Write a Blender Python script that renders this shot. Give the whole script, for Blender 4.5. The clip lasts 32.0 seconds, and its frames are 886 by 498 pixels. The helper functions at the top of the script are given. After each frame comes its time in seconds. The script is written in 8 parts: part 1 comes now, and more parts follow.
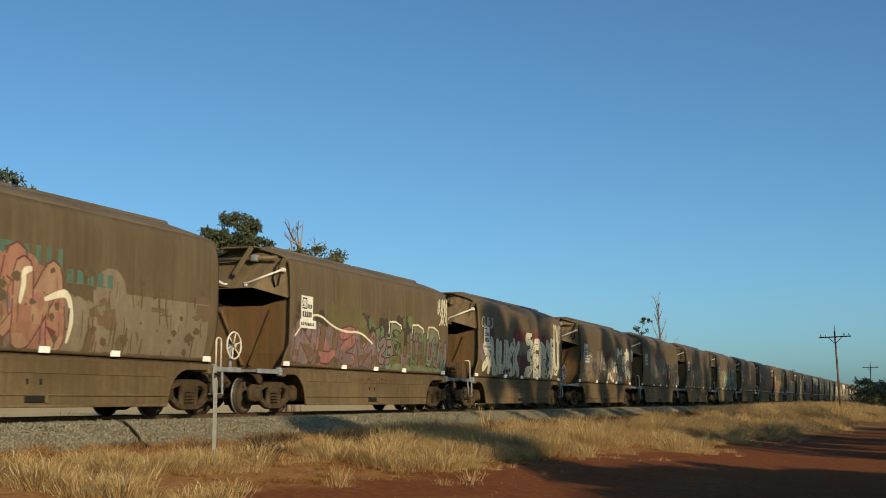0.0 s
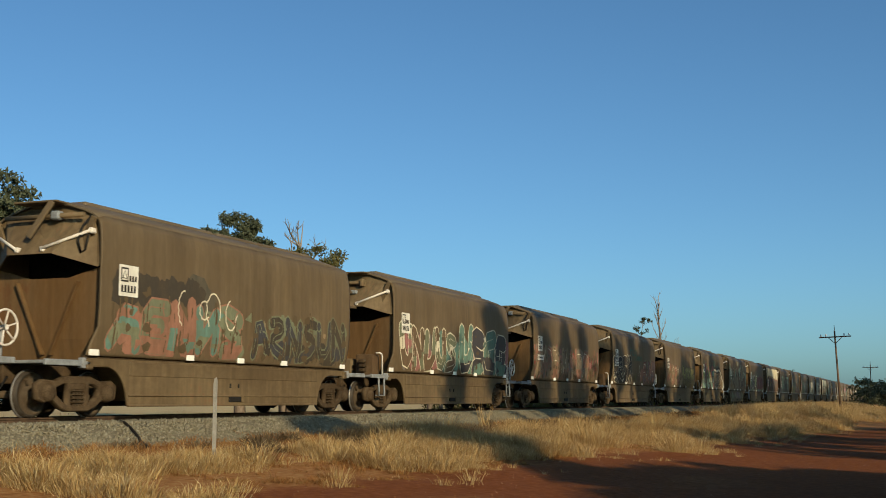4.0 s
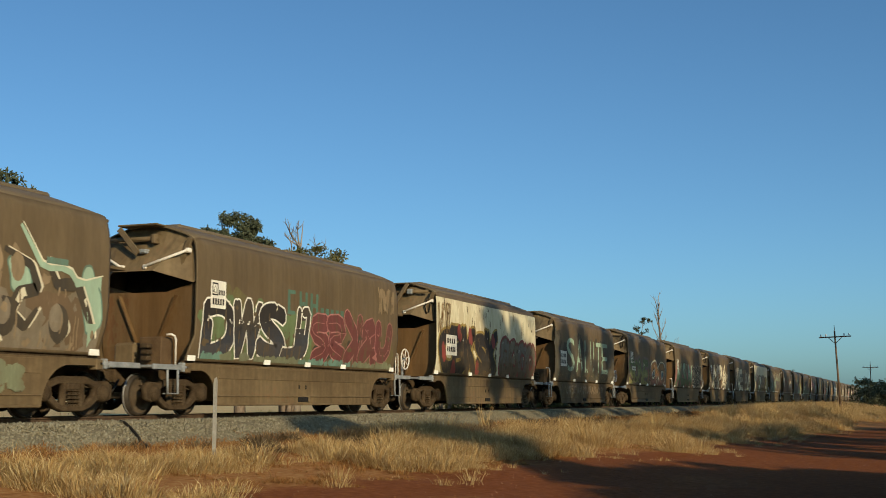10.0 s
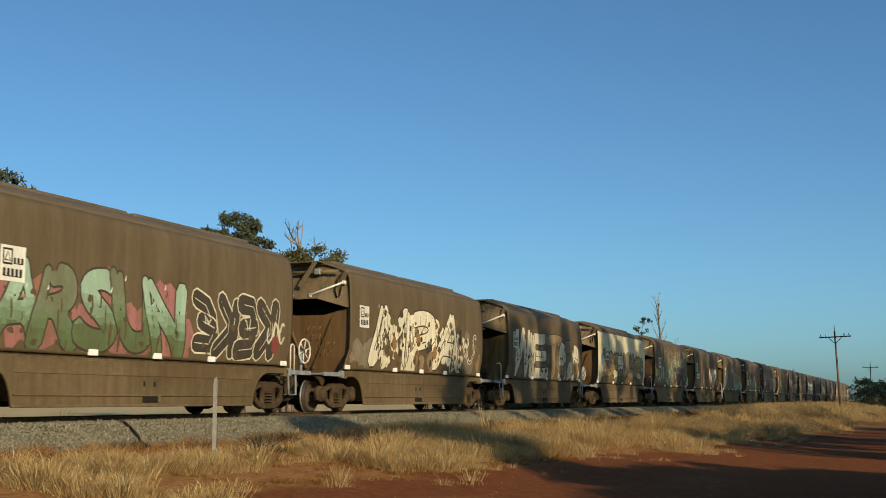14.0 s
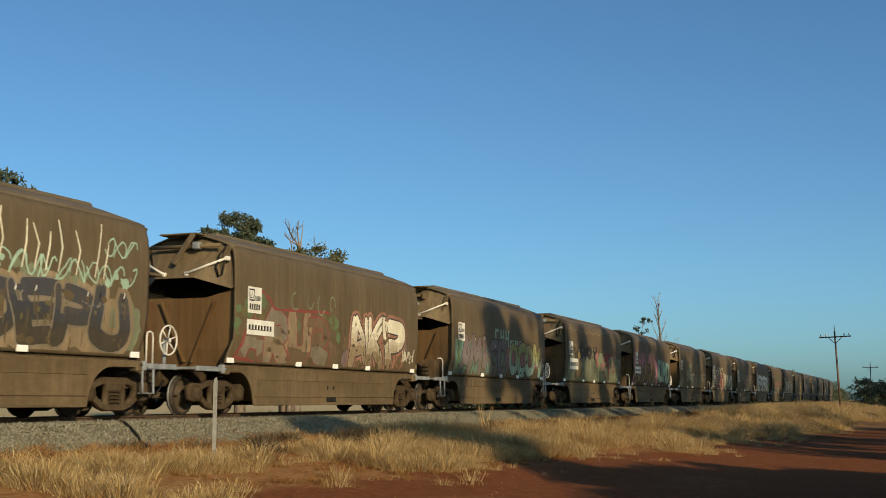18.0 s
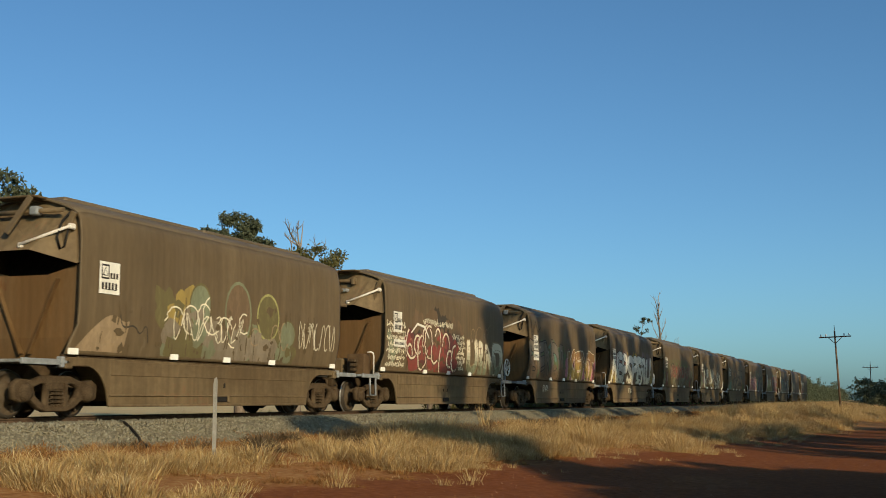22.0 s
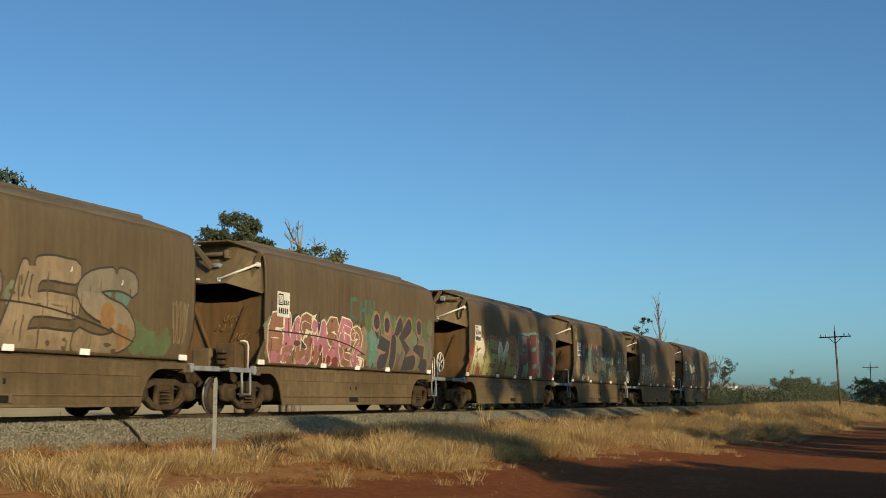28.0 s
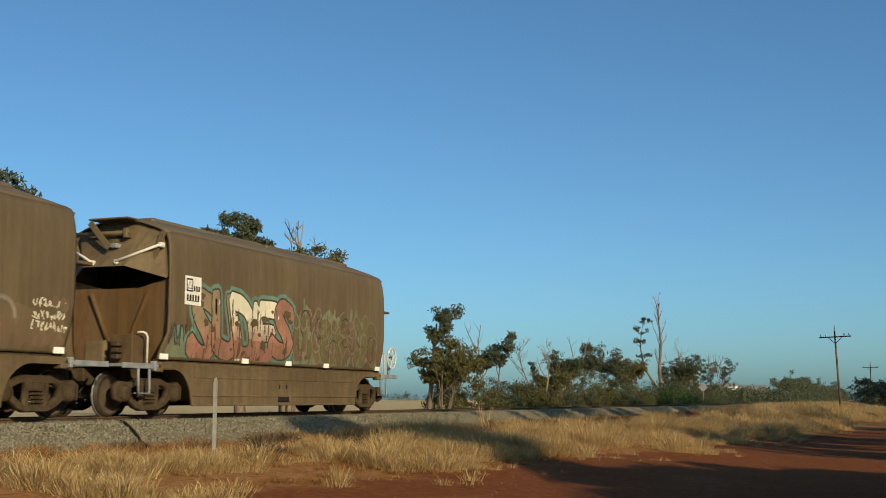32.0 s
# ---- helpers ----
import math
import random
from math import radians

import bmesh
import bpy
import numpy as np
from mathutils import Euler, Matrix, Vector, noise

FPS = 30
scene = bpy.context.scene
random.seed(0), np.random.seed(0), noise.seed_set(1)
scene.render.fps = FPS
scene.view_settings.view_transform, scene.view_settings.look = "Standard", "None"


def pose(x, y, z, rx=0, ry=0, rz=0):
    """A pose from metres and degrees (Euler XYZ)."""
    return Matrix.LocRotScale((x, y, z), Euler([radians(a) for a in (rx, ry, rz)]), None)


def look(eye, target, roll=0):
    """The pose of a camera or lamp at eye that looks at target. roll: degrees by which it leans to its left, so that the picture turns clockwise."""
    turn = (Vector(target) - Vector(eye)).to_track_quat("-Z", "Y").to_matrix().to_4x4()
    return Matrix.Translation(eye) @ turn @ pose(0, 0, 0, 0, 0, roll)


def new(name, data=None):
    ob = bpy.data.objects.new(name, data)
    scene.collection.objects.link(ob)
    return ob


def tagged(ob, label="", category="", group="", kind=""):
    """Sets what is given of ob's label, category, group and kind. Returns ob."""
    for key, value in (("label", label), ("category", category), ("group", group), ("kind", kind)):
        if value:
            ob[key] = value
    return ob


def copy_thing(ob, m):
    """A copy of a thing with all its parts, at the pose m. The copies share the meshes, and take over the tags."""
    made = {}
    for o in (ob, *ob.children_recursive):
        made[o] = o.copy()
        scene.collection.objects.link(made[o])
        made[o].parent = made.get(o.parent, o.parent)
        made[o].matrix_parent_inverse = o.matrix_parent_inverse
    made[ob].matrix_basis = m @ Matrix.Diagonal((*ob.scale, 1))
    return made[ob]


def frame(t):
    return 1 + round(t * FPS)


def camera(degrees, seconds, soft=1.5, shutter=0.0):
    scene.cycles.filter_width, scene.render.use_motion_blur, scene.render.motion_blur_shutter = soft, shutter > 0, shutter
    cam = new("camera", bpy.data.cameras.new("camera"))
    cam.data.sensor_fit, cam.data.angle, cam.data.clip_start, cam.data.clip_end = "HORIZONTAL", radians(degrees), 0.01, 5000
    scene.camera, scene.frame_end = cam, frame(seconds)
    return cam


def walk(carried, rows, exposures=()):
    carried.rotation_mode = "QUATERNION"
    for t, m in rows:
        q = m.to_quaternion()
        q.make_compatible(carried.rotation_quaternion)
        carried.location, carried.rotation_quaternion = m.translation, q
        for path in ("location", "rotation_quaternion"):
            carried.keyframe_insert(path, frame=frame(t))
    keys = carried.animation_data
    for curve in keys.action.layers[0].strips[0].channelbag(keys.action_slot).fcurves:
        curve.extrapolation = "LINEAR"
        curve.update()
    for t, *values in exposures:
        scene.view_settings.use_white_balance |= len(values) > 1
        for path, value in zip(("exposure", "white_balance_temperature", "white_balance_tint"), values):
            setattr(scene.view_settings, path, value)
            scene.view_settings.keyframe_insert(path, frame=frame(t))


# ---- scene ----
# The place: a dirt road beside a railway embankment. y runs along the track, x towards the road, rails at z = 0.97.
EYE = Vector((0.0, 0.0, 1.30))
HEADING, TILT, ROLL = 21.03, 7.095, 0.0
RAIL_Z, TRACK_X, PITCH = 0.97, -15.75, 14.353
CLIP = 32.0

cam = camera(40.16, CLIP, soft=0.9, shutter=0.08)
h, p = radians(HEADING), radians(TILT)
aim = EYE + Vector((-math.sin(h) * math.cos(p), math.cos(h) * math.cos(p), math.sin(p)))
walk(cam, [(0.0, look(EYE, aim, ROLL)), (CLIP, look(EYE, aim, ROLL))])

# ---- light ----
SUN_AZ, SUN_EL = 128.0, 20.5
world = bpy.data.worlds.new("sky")
scene.world = world
world.use_nodes = True
wn = world.node_tree.nodes
sky = wn.new("ShaderNodeTexSky")
sky.sky_type = "NISHITA"
sky.sun_disc = False
sky.sun_elevation, sky.sun_rotation = radians(SUN_EL), radians(SUN_AZ)
sky.air_density, sky.dust_density, sky.ozone_density = 0.75, 1.25, 1.5
tint = wn.new("ShaderNodeMix")
tint.data_type, tint.blend_type = "RGBA", "MULTIPLY"
tint.inputs[0].default_value, tint.inputs[7].default_value = 1.0, (0.568, 0.900, 1.05, 1)
deepen = wn.new("ShaderNodeHueSaturation")
deepen.inputs["Saturation"].default_value = 1.0
world.node_tree.links.new(sky.outputs[0], deepen.inputs["Color"])
world.node_tree.links.new(deepen.outputs[0], tint.inputs[6])
world.node_tree.links.new(tint.outputs[2], wn["Background"].inputs[0])
wn["Background"].inputs[1].default_value = 0.1145
sun_dir = Vector((math.sin(radians(SUN_AZ)) * math.cos(radians(SUN_EL)), math.cos(radians(SUN_AZ)) * math.cos(radians(SUN_EL)), math.sin(radians(SUN_EL))))
sun = new("sun", bpy.data.lights.new("sun", "SUN"))
sun.data.energy, sun.data.angle, sun.data.color = 4.5, radians(1.0), (1.0, 0.81, 0.52)
sun.matrix_world = look(sun_dir * 100, (0, 0, 0))
scene.view_settings.exposure = 0.0


# ---- materials ----
def nodes_of(name, rough=0.8, metal=0.0):
    m = bpy.data.materials.new(name)
    m.use_nodes = True
    b = m.node_tree.nodes["Principled BSDF"]
    b.inputs["Roughness"].default_value, b.inputs["Metallic"].default_value = rough, metal
    b.inputs["Specular IOR Level"].default_value = 0.08 if rough >= 0.85 else 0.2 if rough >= 0.5 else 0.5
    return m, m.node_tree.nodes, m.node_tree.links, b


def mottled(name, a, b, scale=3.0, fine=40.0, rough=0.8, metal=0.0, bump=0.1, stretch=(1, 1, 1), third=None, vary=0.0, contrast=(0.35, 0.68), dent=0.0, streak=0.0):
    """Two colours mixed by a coarse and a fine noise, with fine relief; third: a rarer stain; streak: grime washed down by rain."""
    m, n, l, bsdf = nodes_of(name, rough, metal)
    tc, mp = n.new("ShaderNodeTexCoord"), n.new("ShaderNodeMapping")
    l.new(tc.outputs["Object"], mp.inputs["Vector"])
    mp.inputs["Scale"].default_value = stretch
    n1, n2 = n.new("ShaderNodeTexNoise"), n.new("ShaderNodeTexNoise")
    for q, s, d in ((n1, scale, 6.0), (n2, fine, 3.0)):
        l.new(mp.outputs[0], q.inputs["Vector"])
        q.inputs["Scale"].default_value, q.inputs["Detail"].default_value = s, d
    add = n.new("ShaderNodeMath")
    add.operation = "MULTIPLY_ADD"
    l.new(n2.outputs[0], add.inputs[0])
    add.inputs[1].default_value = 0.45
    l.new(n1.outputs[0], add.inputs[2])
    ramp = n.new("ShaderNodeValToRGB")
    ramp.color_ramp.elements[0].position, ramp.color_ramp.elements[0].color = contrast[0] + 0.22, (*a, 1)
    ramp.color_ramp.elements[1].position, ramp.color_ramp.elements[1].color = contrast[1] + 0.22, (*b, 1)
    if third:
        e = ramp.color_ramp.elements.new(min(0.99, contrast[1] + 0.30))
        e.color = (*third, 1)
    l.new(add.outputs[0], ramp.inputs[0])
    col = ramp.outputs[0]
    if vary:
        oi, hsv, mr = n.new("ShaderNodeObjectInfo"), n.new("ShaderNodeHueSaturation"), n.new("ShaderNodeMapRange")
        l.new(oi.outputs["Random"], mr.inputs[0])
        mr.inputs[3].default_value, mr.inputs[4].default_value = 1 - vary, 1 + vary
        l.new(mr.outputs[0], hsv.inputs["Value"])
        l.new(col, hsv.inputs["Color"])
        col = hsv.outputs[0]
    if streak:
        oi, far, wash = n.new("ShaderNodeObjectInfo"), n.new("ShaderNodeVectorMath"), n.new("ShaderNodeMapping")
        far.operation = "MULTIPLY_ADD"
        l.new(oi.outputs["Random"], far.inputs[0])
        far.inputs[1].default_value = (3.0, 61.0, 7.0)
        l.new(tc.outputs["Object"], far.inputs[2])
        l.new(far.outputs[0], wash.inputs["Vector"])
        wash.inputs["Scale"].default_value = (1, 1, 0.07)
        for size, share in ((1.6, 0.8), (6.5, 1.0)):
            drip, span, tone = n.new("ShaderNodeTexNoise"), n.new("ShaderNodeMapRange"), n.new("ShaderNodeHueSaturation")
            l.new(wash.outputs[0], drip.inputs["Vector"])
            drip.inputs["Scale"].default_value, drip.inputs["Detail"].default_value = size, 4.0
            l.new(drip.outputs[0], span.inputs[0])
            span.inputs[1].default_value, span.inputs[2].default_value = 0.32, 0.68
            span.inputs[3].default_value, span.inputs[4].default_value = 1 - streak * share, 1 + streak * share
            l.new(span.outputs[0], tone.inputs["Value"])
            l.new(col, tone.inputs["Color"])
            col = tone.outputs[0]
    l.new(col, bsdf.inputs["Base Color"])
    if bump:
        bp = n.new("ShaderNodeBump")
        bp.inputs["Strength"].default_value, bp.inputs["Distance"].default_value = bump, 0.02
        l.new(n2.outputs[0], bp.inputs["Height"])
        if dent:
            n3, b2 = n.new("ShaderNodeTexNoise"), n.new("ShaderNodeBump")
            l.new(tc.outputs["Object"], n3.inputs["Vector"])
            n3.inputs["Scale"].default_value, n3.inputs["Detail"].default_value = 0.9, 1.5
            b2.inputs["Strength"].default_value, b2.inputs["Distance"].default_value = 1.0, dent
            l.new(n3.outputs[0], b2.inputs["Height"])
            l.new(b2.outputs[0], bp.inputs["Normal"])
        l.new(bp.outputs[0], bsdf.inputs["Normal"])
    return m


def island(name, stops, rough=0.9, translucent=0.0):
    """Colours that change from piece to piece of a joined mesh."""
    m, n, l, bsdf = nodes_of(name, rough)
    g, r = n.new("ShaderNodeNewGeometry"), n.new("ShaderNodeValToRGB")
    l.new(g.outputs["Random Per Island"], r.inputs[0])
    r.color_ramp.elements[0].color, r.color_ramp.elements[1].color = (*stops[0], 1), (*stops[-1], 1)
    for i, c in enumerate(stops[1:-1]):
        r.color_ramp.elements.new((i + 1) / (len(stops) - 1)).color = (*c, 1)
    l.new(r.outputs[0], bsdf.inputs["Base Color"])
    bsdf.inputs["Specular IOR Level"].default_value = 0.12
    if translucent:
        t, mix = n.new("ShaderNodeBsdfTranslucent"), n.new("ShaderNodeMixShader")
        l.new(r.outputs[0], t.inputs[0])
        mix.inputs[0].default_value = translucent
        l.new(bsdf.outputs[0], mix.inputs[1])
        l.new(t.outputs[0], mix.inputs[2])
        l.new(mix.outputs[0], n["Material Output"].inputs[0])
    return m


M_BODY = mottled("brown_wagon_paint", (0.110, 0.077, 0.041), (0.133, 0.095, 0.052), 0.8, 9, 0.55, 0, 0.04, (1, 1, 0.45), (0.159, 0.119, 0.070), 0.06, dent=0.05, streak=0.11)
M_SKIRT = mottled("dusty_brown_paint", (0.104, 0.070, 0.035), (0.148, 0.105, 0.055), 1.1, 12, 0.7, 0, 0.05, (1, 0.5, 0.8), (0.159, 0.095, 0.049), 0.06, streak=0.14)
M_END = mottled("rusty_end_paint", (0.110, 0.060, 0.022), (0.128, 0.077, 0.034), 1.6, 18, 0.75, 0, 0.06, (1, 1, 0.4), (0.12, 0.06, 0.025), 0.08, streak=0.16)
M_ROOF = mottled("roof_paint", (0.111, 0.082, 0.046), (0.146, 0.110, 0.066), 1.5, 20, 0.6, 0, 0.05, (1, 0.4, 1))
M_BOGIE = mottled("bogie_dirt", (0.046, 0.031, 0.018), (0.084, 0.058, 0.033), 5, 40, 0.9, 0, 0.2, vary=0.15)
M_WHEEL = mottled("wheel_disc", (0.058, 0.042, 0.026), (0.092, 0.066, 0.040), 6, 40, 0.8)
M_STEEL = mottled("polished_tread", (0.24, 0.23, 0.21), (0.36, 0.35, 0.33), 8, 60, 0.4, 0.6, 0.02)
M_TREAD = mottled("dark_tread", (0.030, 0.024, 0.018), (0.055, 0.043, 0.030), 8, 60, 0.6, 0.2, 0.02)
# black of greasy and rubber parts, also of the shade plate under the hood
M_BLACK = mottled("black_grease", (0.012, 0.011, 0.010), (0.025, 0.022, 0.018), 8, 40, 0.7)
M_WHITE = mottled("white_rod_paint", (0.55, 0.50, 0.42), (0.68, 0.63, 0.55), 6, 40, 0.6)
M_GREY = mottled("grey_platform_paint", (0.17, 0.18, 0.18), (0.27, 0.28, 0.28), 4, 30, 0.7, third=(0.17, 0.12, 0.07))
M_REFL = mottled("reflector_white", (0.80, 0.78, 0.70), (0.9, 0.88, 0.8), 3, 30, 0.35)
M_RUSTY = mottled("rusty_box", (0.075, 0.045, 0.022), (0.11, 0.068, 0.034), 4, 30, 0.8)
M_RAIL = mottled("rail_rust", (0.06, 0.04, 0.028), (0.10, 0.065, 0.04), 5, 40, 0.8)
M_RAIL.node_tree.nodes["Principled BSDF"].inputs["Specular IOR Level"].default_value = 0.05
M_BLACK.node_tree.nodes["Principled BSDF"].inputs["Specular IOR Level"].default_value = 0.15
M_SLEEPER = mottled("sleeper_concrete", (0.26, 0.24, 0.21), (0.36, 0.34, 0.30), 3, 40, 0.9, vary=0.1)
M_BALLAST = mottled("ballast_bed", (0.125, 0.106, 0.069), (0.218, 0.189, 0.127), 14, 60, 0.95, 0, 0.8)
M_STONE = island("ballast_stone", ((0.145, 0.128, 0.086), (0.19, 0.170, 0.116), (0.225, 0.203, 0.140), (0.17, 0.148, 0.098), (0.28, 0.252, 0.182)))


# ---- mesh helpers ----
def mesh_of(name, verts, faces, smooth=False):
    me = bpy.data.meshes.new(name)
    me.from_pydata([tuple(v) for v in verts], [], faces)
    if smooth:
        me.shade_smooth()
    return me


def part(name, bm, material, parent, label=""):
    """Links a bmesh or mesh as one object under parent (or at top level)."""
    if isinstance(bm, bmesh.types.BMesh):
        me = bpy.data.meshes.new(name)
        bm.to_mesh(me)
        bm.free()
    else:
        me = bm
    for m in material if isinstance(material, (list, tuple)) else [material]:
        me.materials.append(m)
    ob = new(name, me)
    if parent:
        ob.parent = parent
    return tagged(ob, label) if label else ob


def slab(bm, lo, hi, bevel=0.0, m=None):
    """A box between two corners, with its edges taken off."""
    g = bmesh.ops.create_cube(bm, size=1.0)["verts"]
    c = [(a + b) / 2 for a, b in zip(lo, hi)]
    s = [abs(b - a) for a, b in zip(lo, hi)]
    bmesh.ops.scale(bm, vec=s, verts=g)
    bmesh.ops.translate(bm, vec=c, verts=g)
    if m is not None:
        bmesh.ops.transform(bm, matrix=m, verts=g)
    if bevel:
        bmesh.ops.bevel(bm, geom=list({e for v in g for e in v.link_edges}), offset=bevel, segments=1, affect="EDGES")
    return bm


def box_part(name, lo, hi, material, parent, bevel=0.012, label=""):
    return part(name, slab(bmesh.new(), lo, hi, bevel), material, parent, label)


def tube(bm, pts, radii, seg=8, cap=True):
    """A round bar through the points."""
    pts = [Vector(q) for q in pts]
    radii = radii if isinstance(radii, (list, tuple)) else [radii] * len(pts)
    rings, side = [], None
    for i, q in enumerate(pts):
        d = (pts[min(i + 1, len(pts) - 1)] - pts[max(i - 1, 0)])
        d = d.normalized() if d.length > 1e-9 else Vector((0, 0, 1))
        side = (side - d * side.dot(d)) if side else d.orthogonal()
        side = side.normalized() if side.length > 1e-6 else d.orthogonal().normalized()
        up = d.cross(side)
        rings.append([bm.verts.new(q + (side * math.cos(a) + up * math.sin(a)) * radii[i]) for a in (2 * math.pi * k / seg for k in range(seg))])
    for a, b in zip(rings, rings[1:]):
        for k in range(seg):
            bm.faces.new((a[k], a[(k + 1) % seg], b[(k + 1) % seg], b[k])).smooth = True
    if cap:
        bm.faces.new(rings[0][::-1])
        bm.faces.new(rings[-1])
    return bm


def tube_part(name, pts, r, material, parent, seg=8, label=""):
    return part(name, tube(bmesh.new(), pts, r, seg), material, parent, label)


def lathe(bm, prof, axis="X", seg=24, centre=(0, 0, 0), mats=None):
    """Turns (offset along axis, radius) round the axis."""
    c = Vector(centre)
    rings = []
    for o, r in prof:
        ring = []
        for k in range(seg):
            a = 2 * math.pi * k / seg
            v = Vector((o, r * math.cos(a), r * math.sin(a)))
            if axis == "Y":
                v = Vector((v.y, v.x, v.z))
            if axis == "Z":
                v = Vector((v.y, v.z, v.x))
            ring.append(bm.verts.new(c + v))
        rings.append(ring)
    for i, (a, b) in enumerate(zip(rings, rings[1:])):
        for k in range(seg):
            f = bm.faces.new((a[k], a[(k + 1) % seg], b[(k + 1) % seg], b[k]))
            f.smooth = True
            if mats:
                f.material_index = mats[i]
    bm.faces.new(rings[0])
    bm.faces.new(rings[-1])
    return bm


def flat_shape(loops, extrude=0.0, bevel=0.0, offset=0.0, res=6):
    """A mesh in the xy plane of closed outlines with holes, as a filled curve."""
    cu = bpy.data.curves.new("shape", "CURVE")
    cu.dimensions, cu.fill_mode, cu.extrude, cu.bevel_depth, cu.offset = "2D", "BOTH", extrude, bevel, offset
    cu.bevel_resolution = 0
    for lp in loops:
        s = cu.splines.new("POLY")
        s.points.add(len(lp) - 1)
        for q, v in zip(s.points, lp):
            q.co = (v[0], v[1], 0, 1)
        s.use_cyclic_u = True
    ob = bpy.data.objects.new("shape", cu)
    me = bpy.data.meshes.new_from_object(ob)
    bpy.data.objects.remove(ob)
    bpy.data.curves.remove(cu)
    return me


YZ = Matrix(((0, 0, 1, 0), (1, 0, 0, 0), (0, 1, 0, 0), (0, 0, 0, 1)))  # the xy plane stood up as the yz plane


def plate_part(name, loops, thick, x, material, parent, bevel=0.01, label=""):
    """A thick plate cut from a sheet, standing along the wagon at x."""
    me = flat_shape(loops, thick / 2 - bevel, bevel)
    me.transform(Matrix.Translation((x, 0, 0)) @ YZ)
    return part(name, me, material, parent, label)


# ---- the ground ----
def smooth(a, b, x):
    t = min(1.0, max(0.0, (x - a) / (b - a)))
    return t * t * (3 - 2 * t)


def road_edge(y):
    """Where the red dirt ends and the dry grass begins."""
    e = np.interp(y, (-40, 8, 13, 16.5, 19.5, 24, 28, 33, 40, 52, 65, 90, 400), (-7.0, -7.2, -7.2, -6.9, -6.7, -6.6, -5.4, -5.1, -4.5, -3.5, -1.2, 1.0, 30))
    return e + 0.6 * noise.noise((0.0, y * 0.35, 3.1)) + 0.40 * noise.noise((0.0, y * 1.1, 7.1))


def land(x, y):
    z = -0.10 + 0.60 * smooth(-1.0, -12.3, x)
    z += 0.05 * noise.noise((x * 0.18, y * 0.18, 0.0)) * smooth(0, 30, abs(x) + 8) + 0.03 * noise.noise((x * 0.9, y * 0.9, 4.0))
    z += 0.42 * smooth(58, 92, y) * math.exp(-((x + 6.5) / 4.0) ** 2) * smooth(260, 120, y)
    if x < -18.0:
        z = 0.50 - 0.15 * smooth(-18, -40, x) + 0.05 * noise.noise((x * 0.1, y * 0.1, 0.0))
    return z


def axis_steps(a, b, near, first, grow):
    """Steps that widen away from near."""
    out, s, q = [near], first, near
    while q < b:
        q += s
        s *= grow
        out.append(min(q, b))
    s, q = first, near
    while q > a:
        q -= s
        s *= grow
        out.insert(0, max(q, a))
    return out


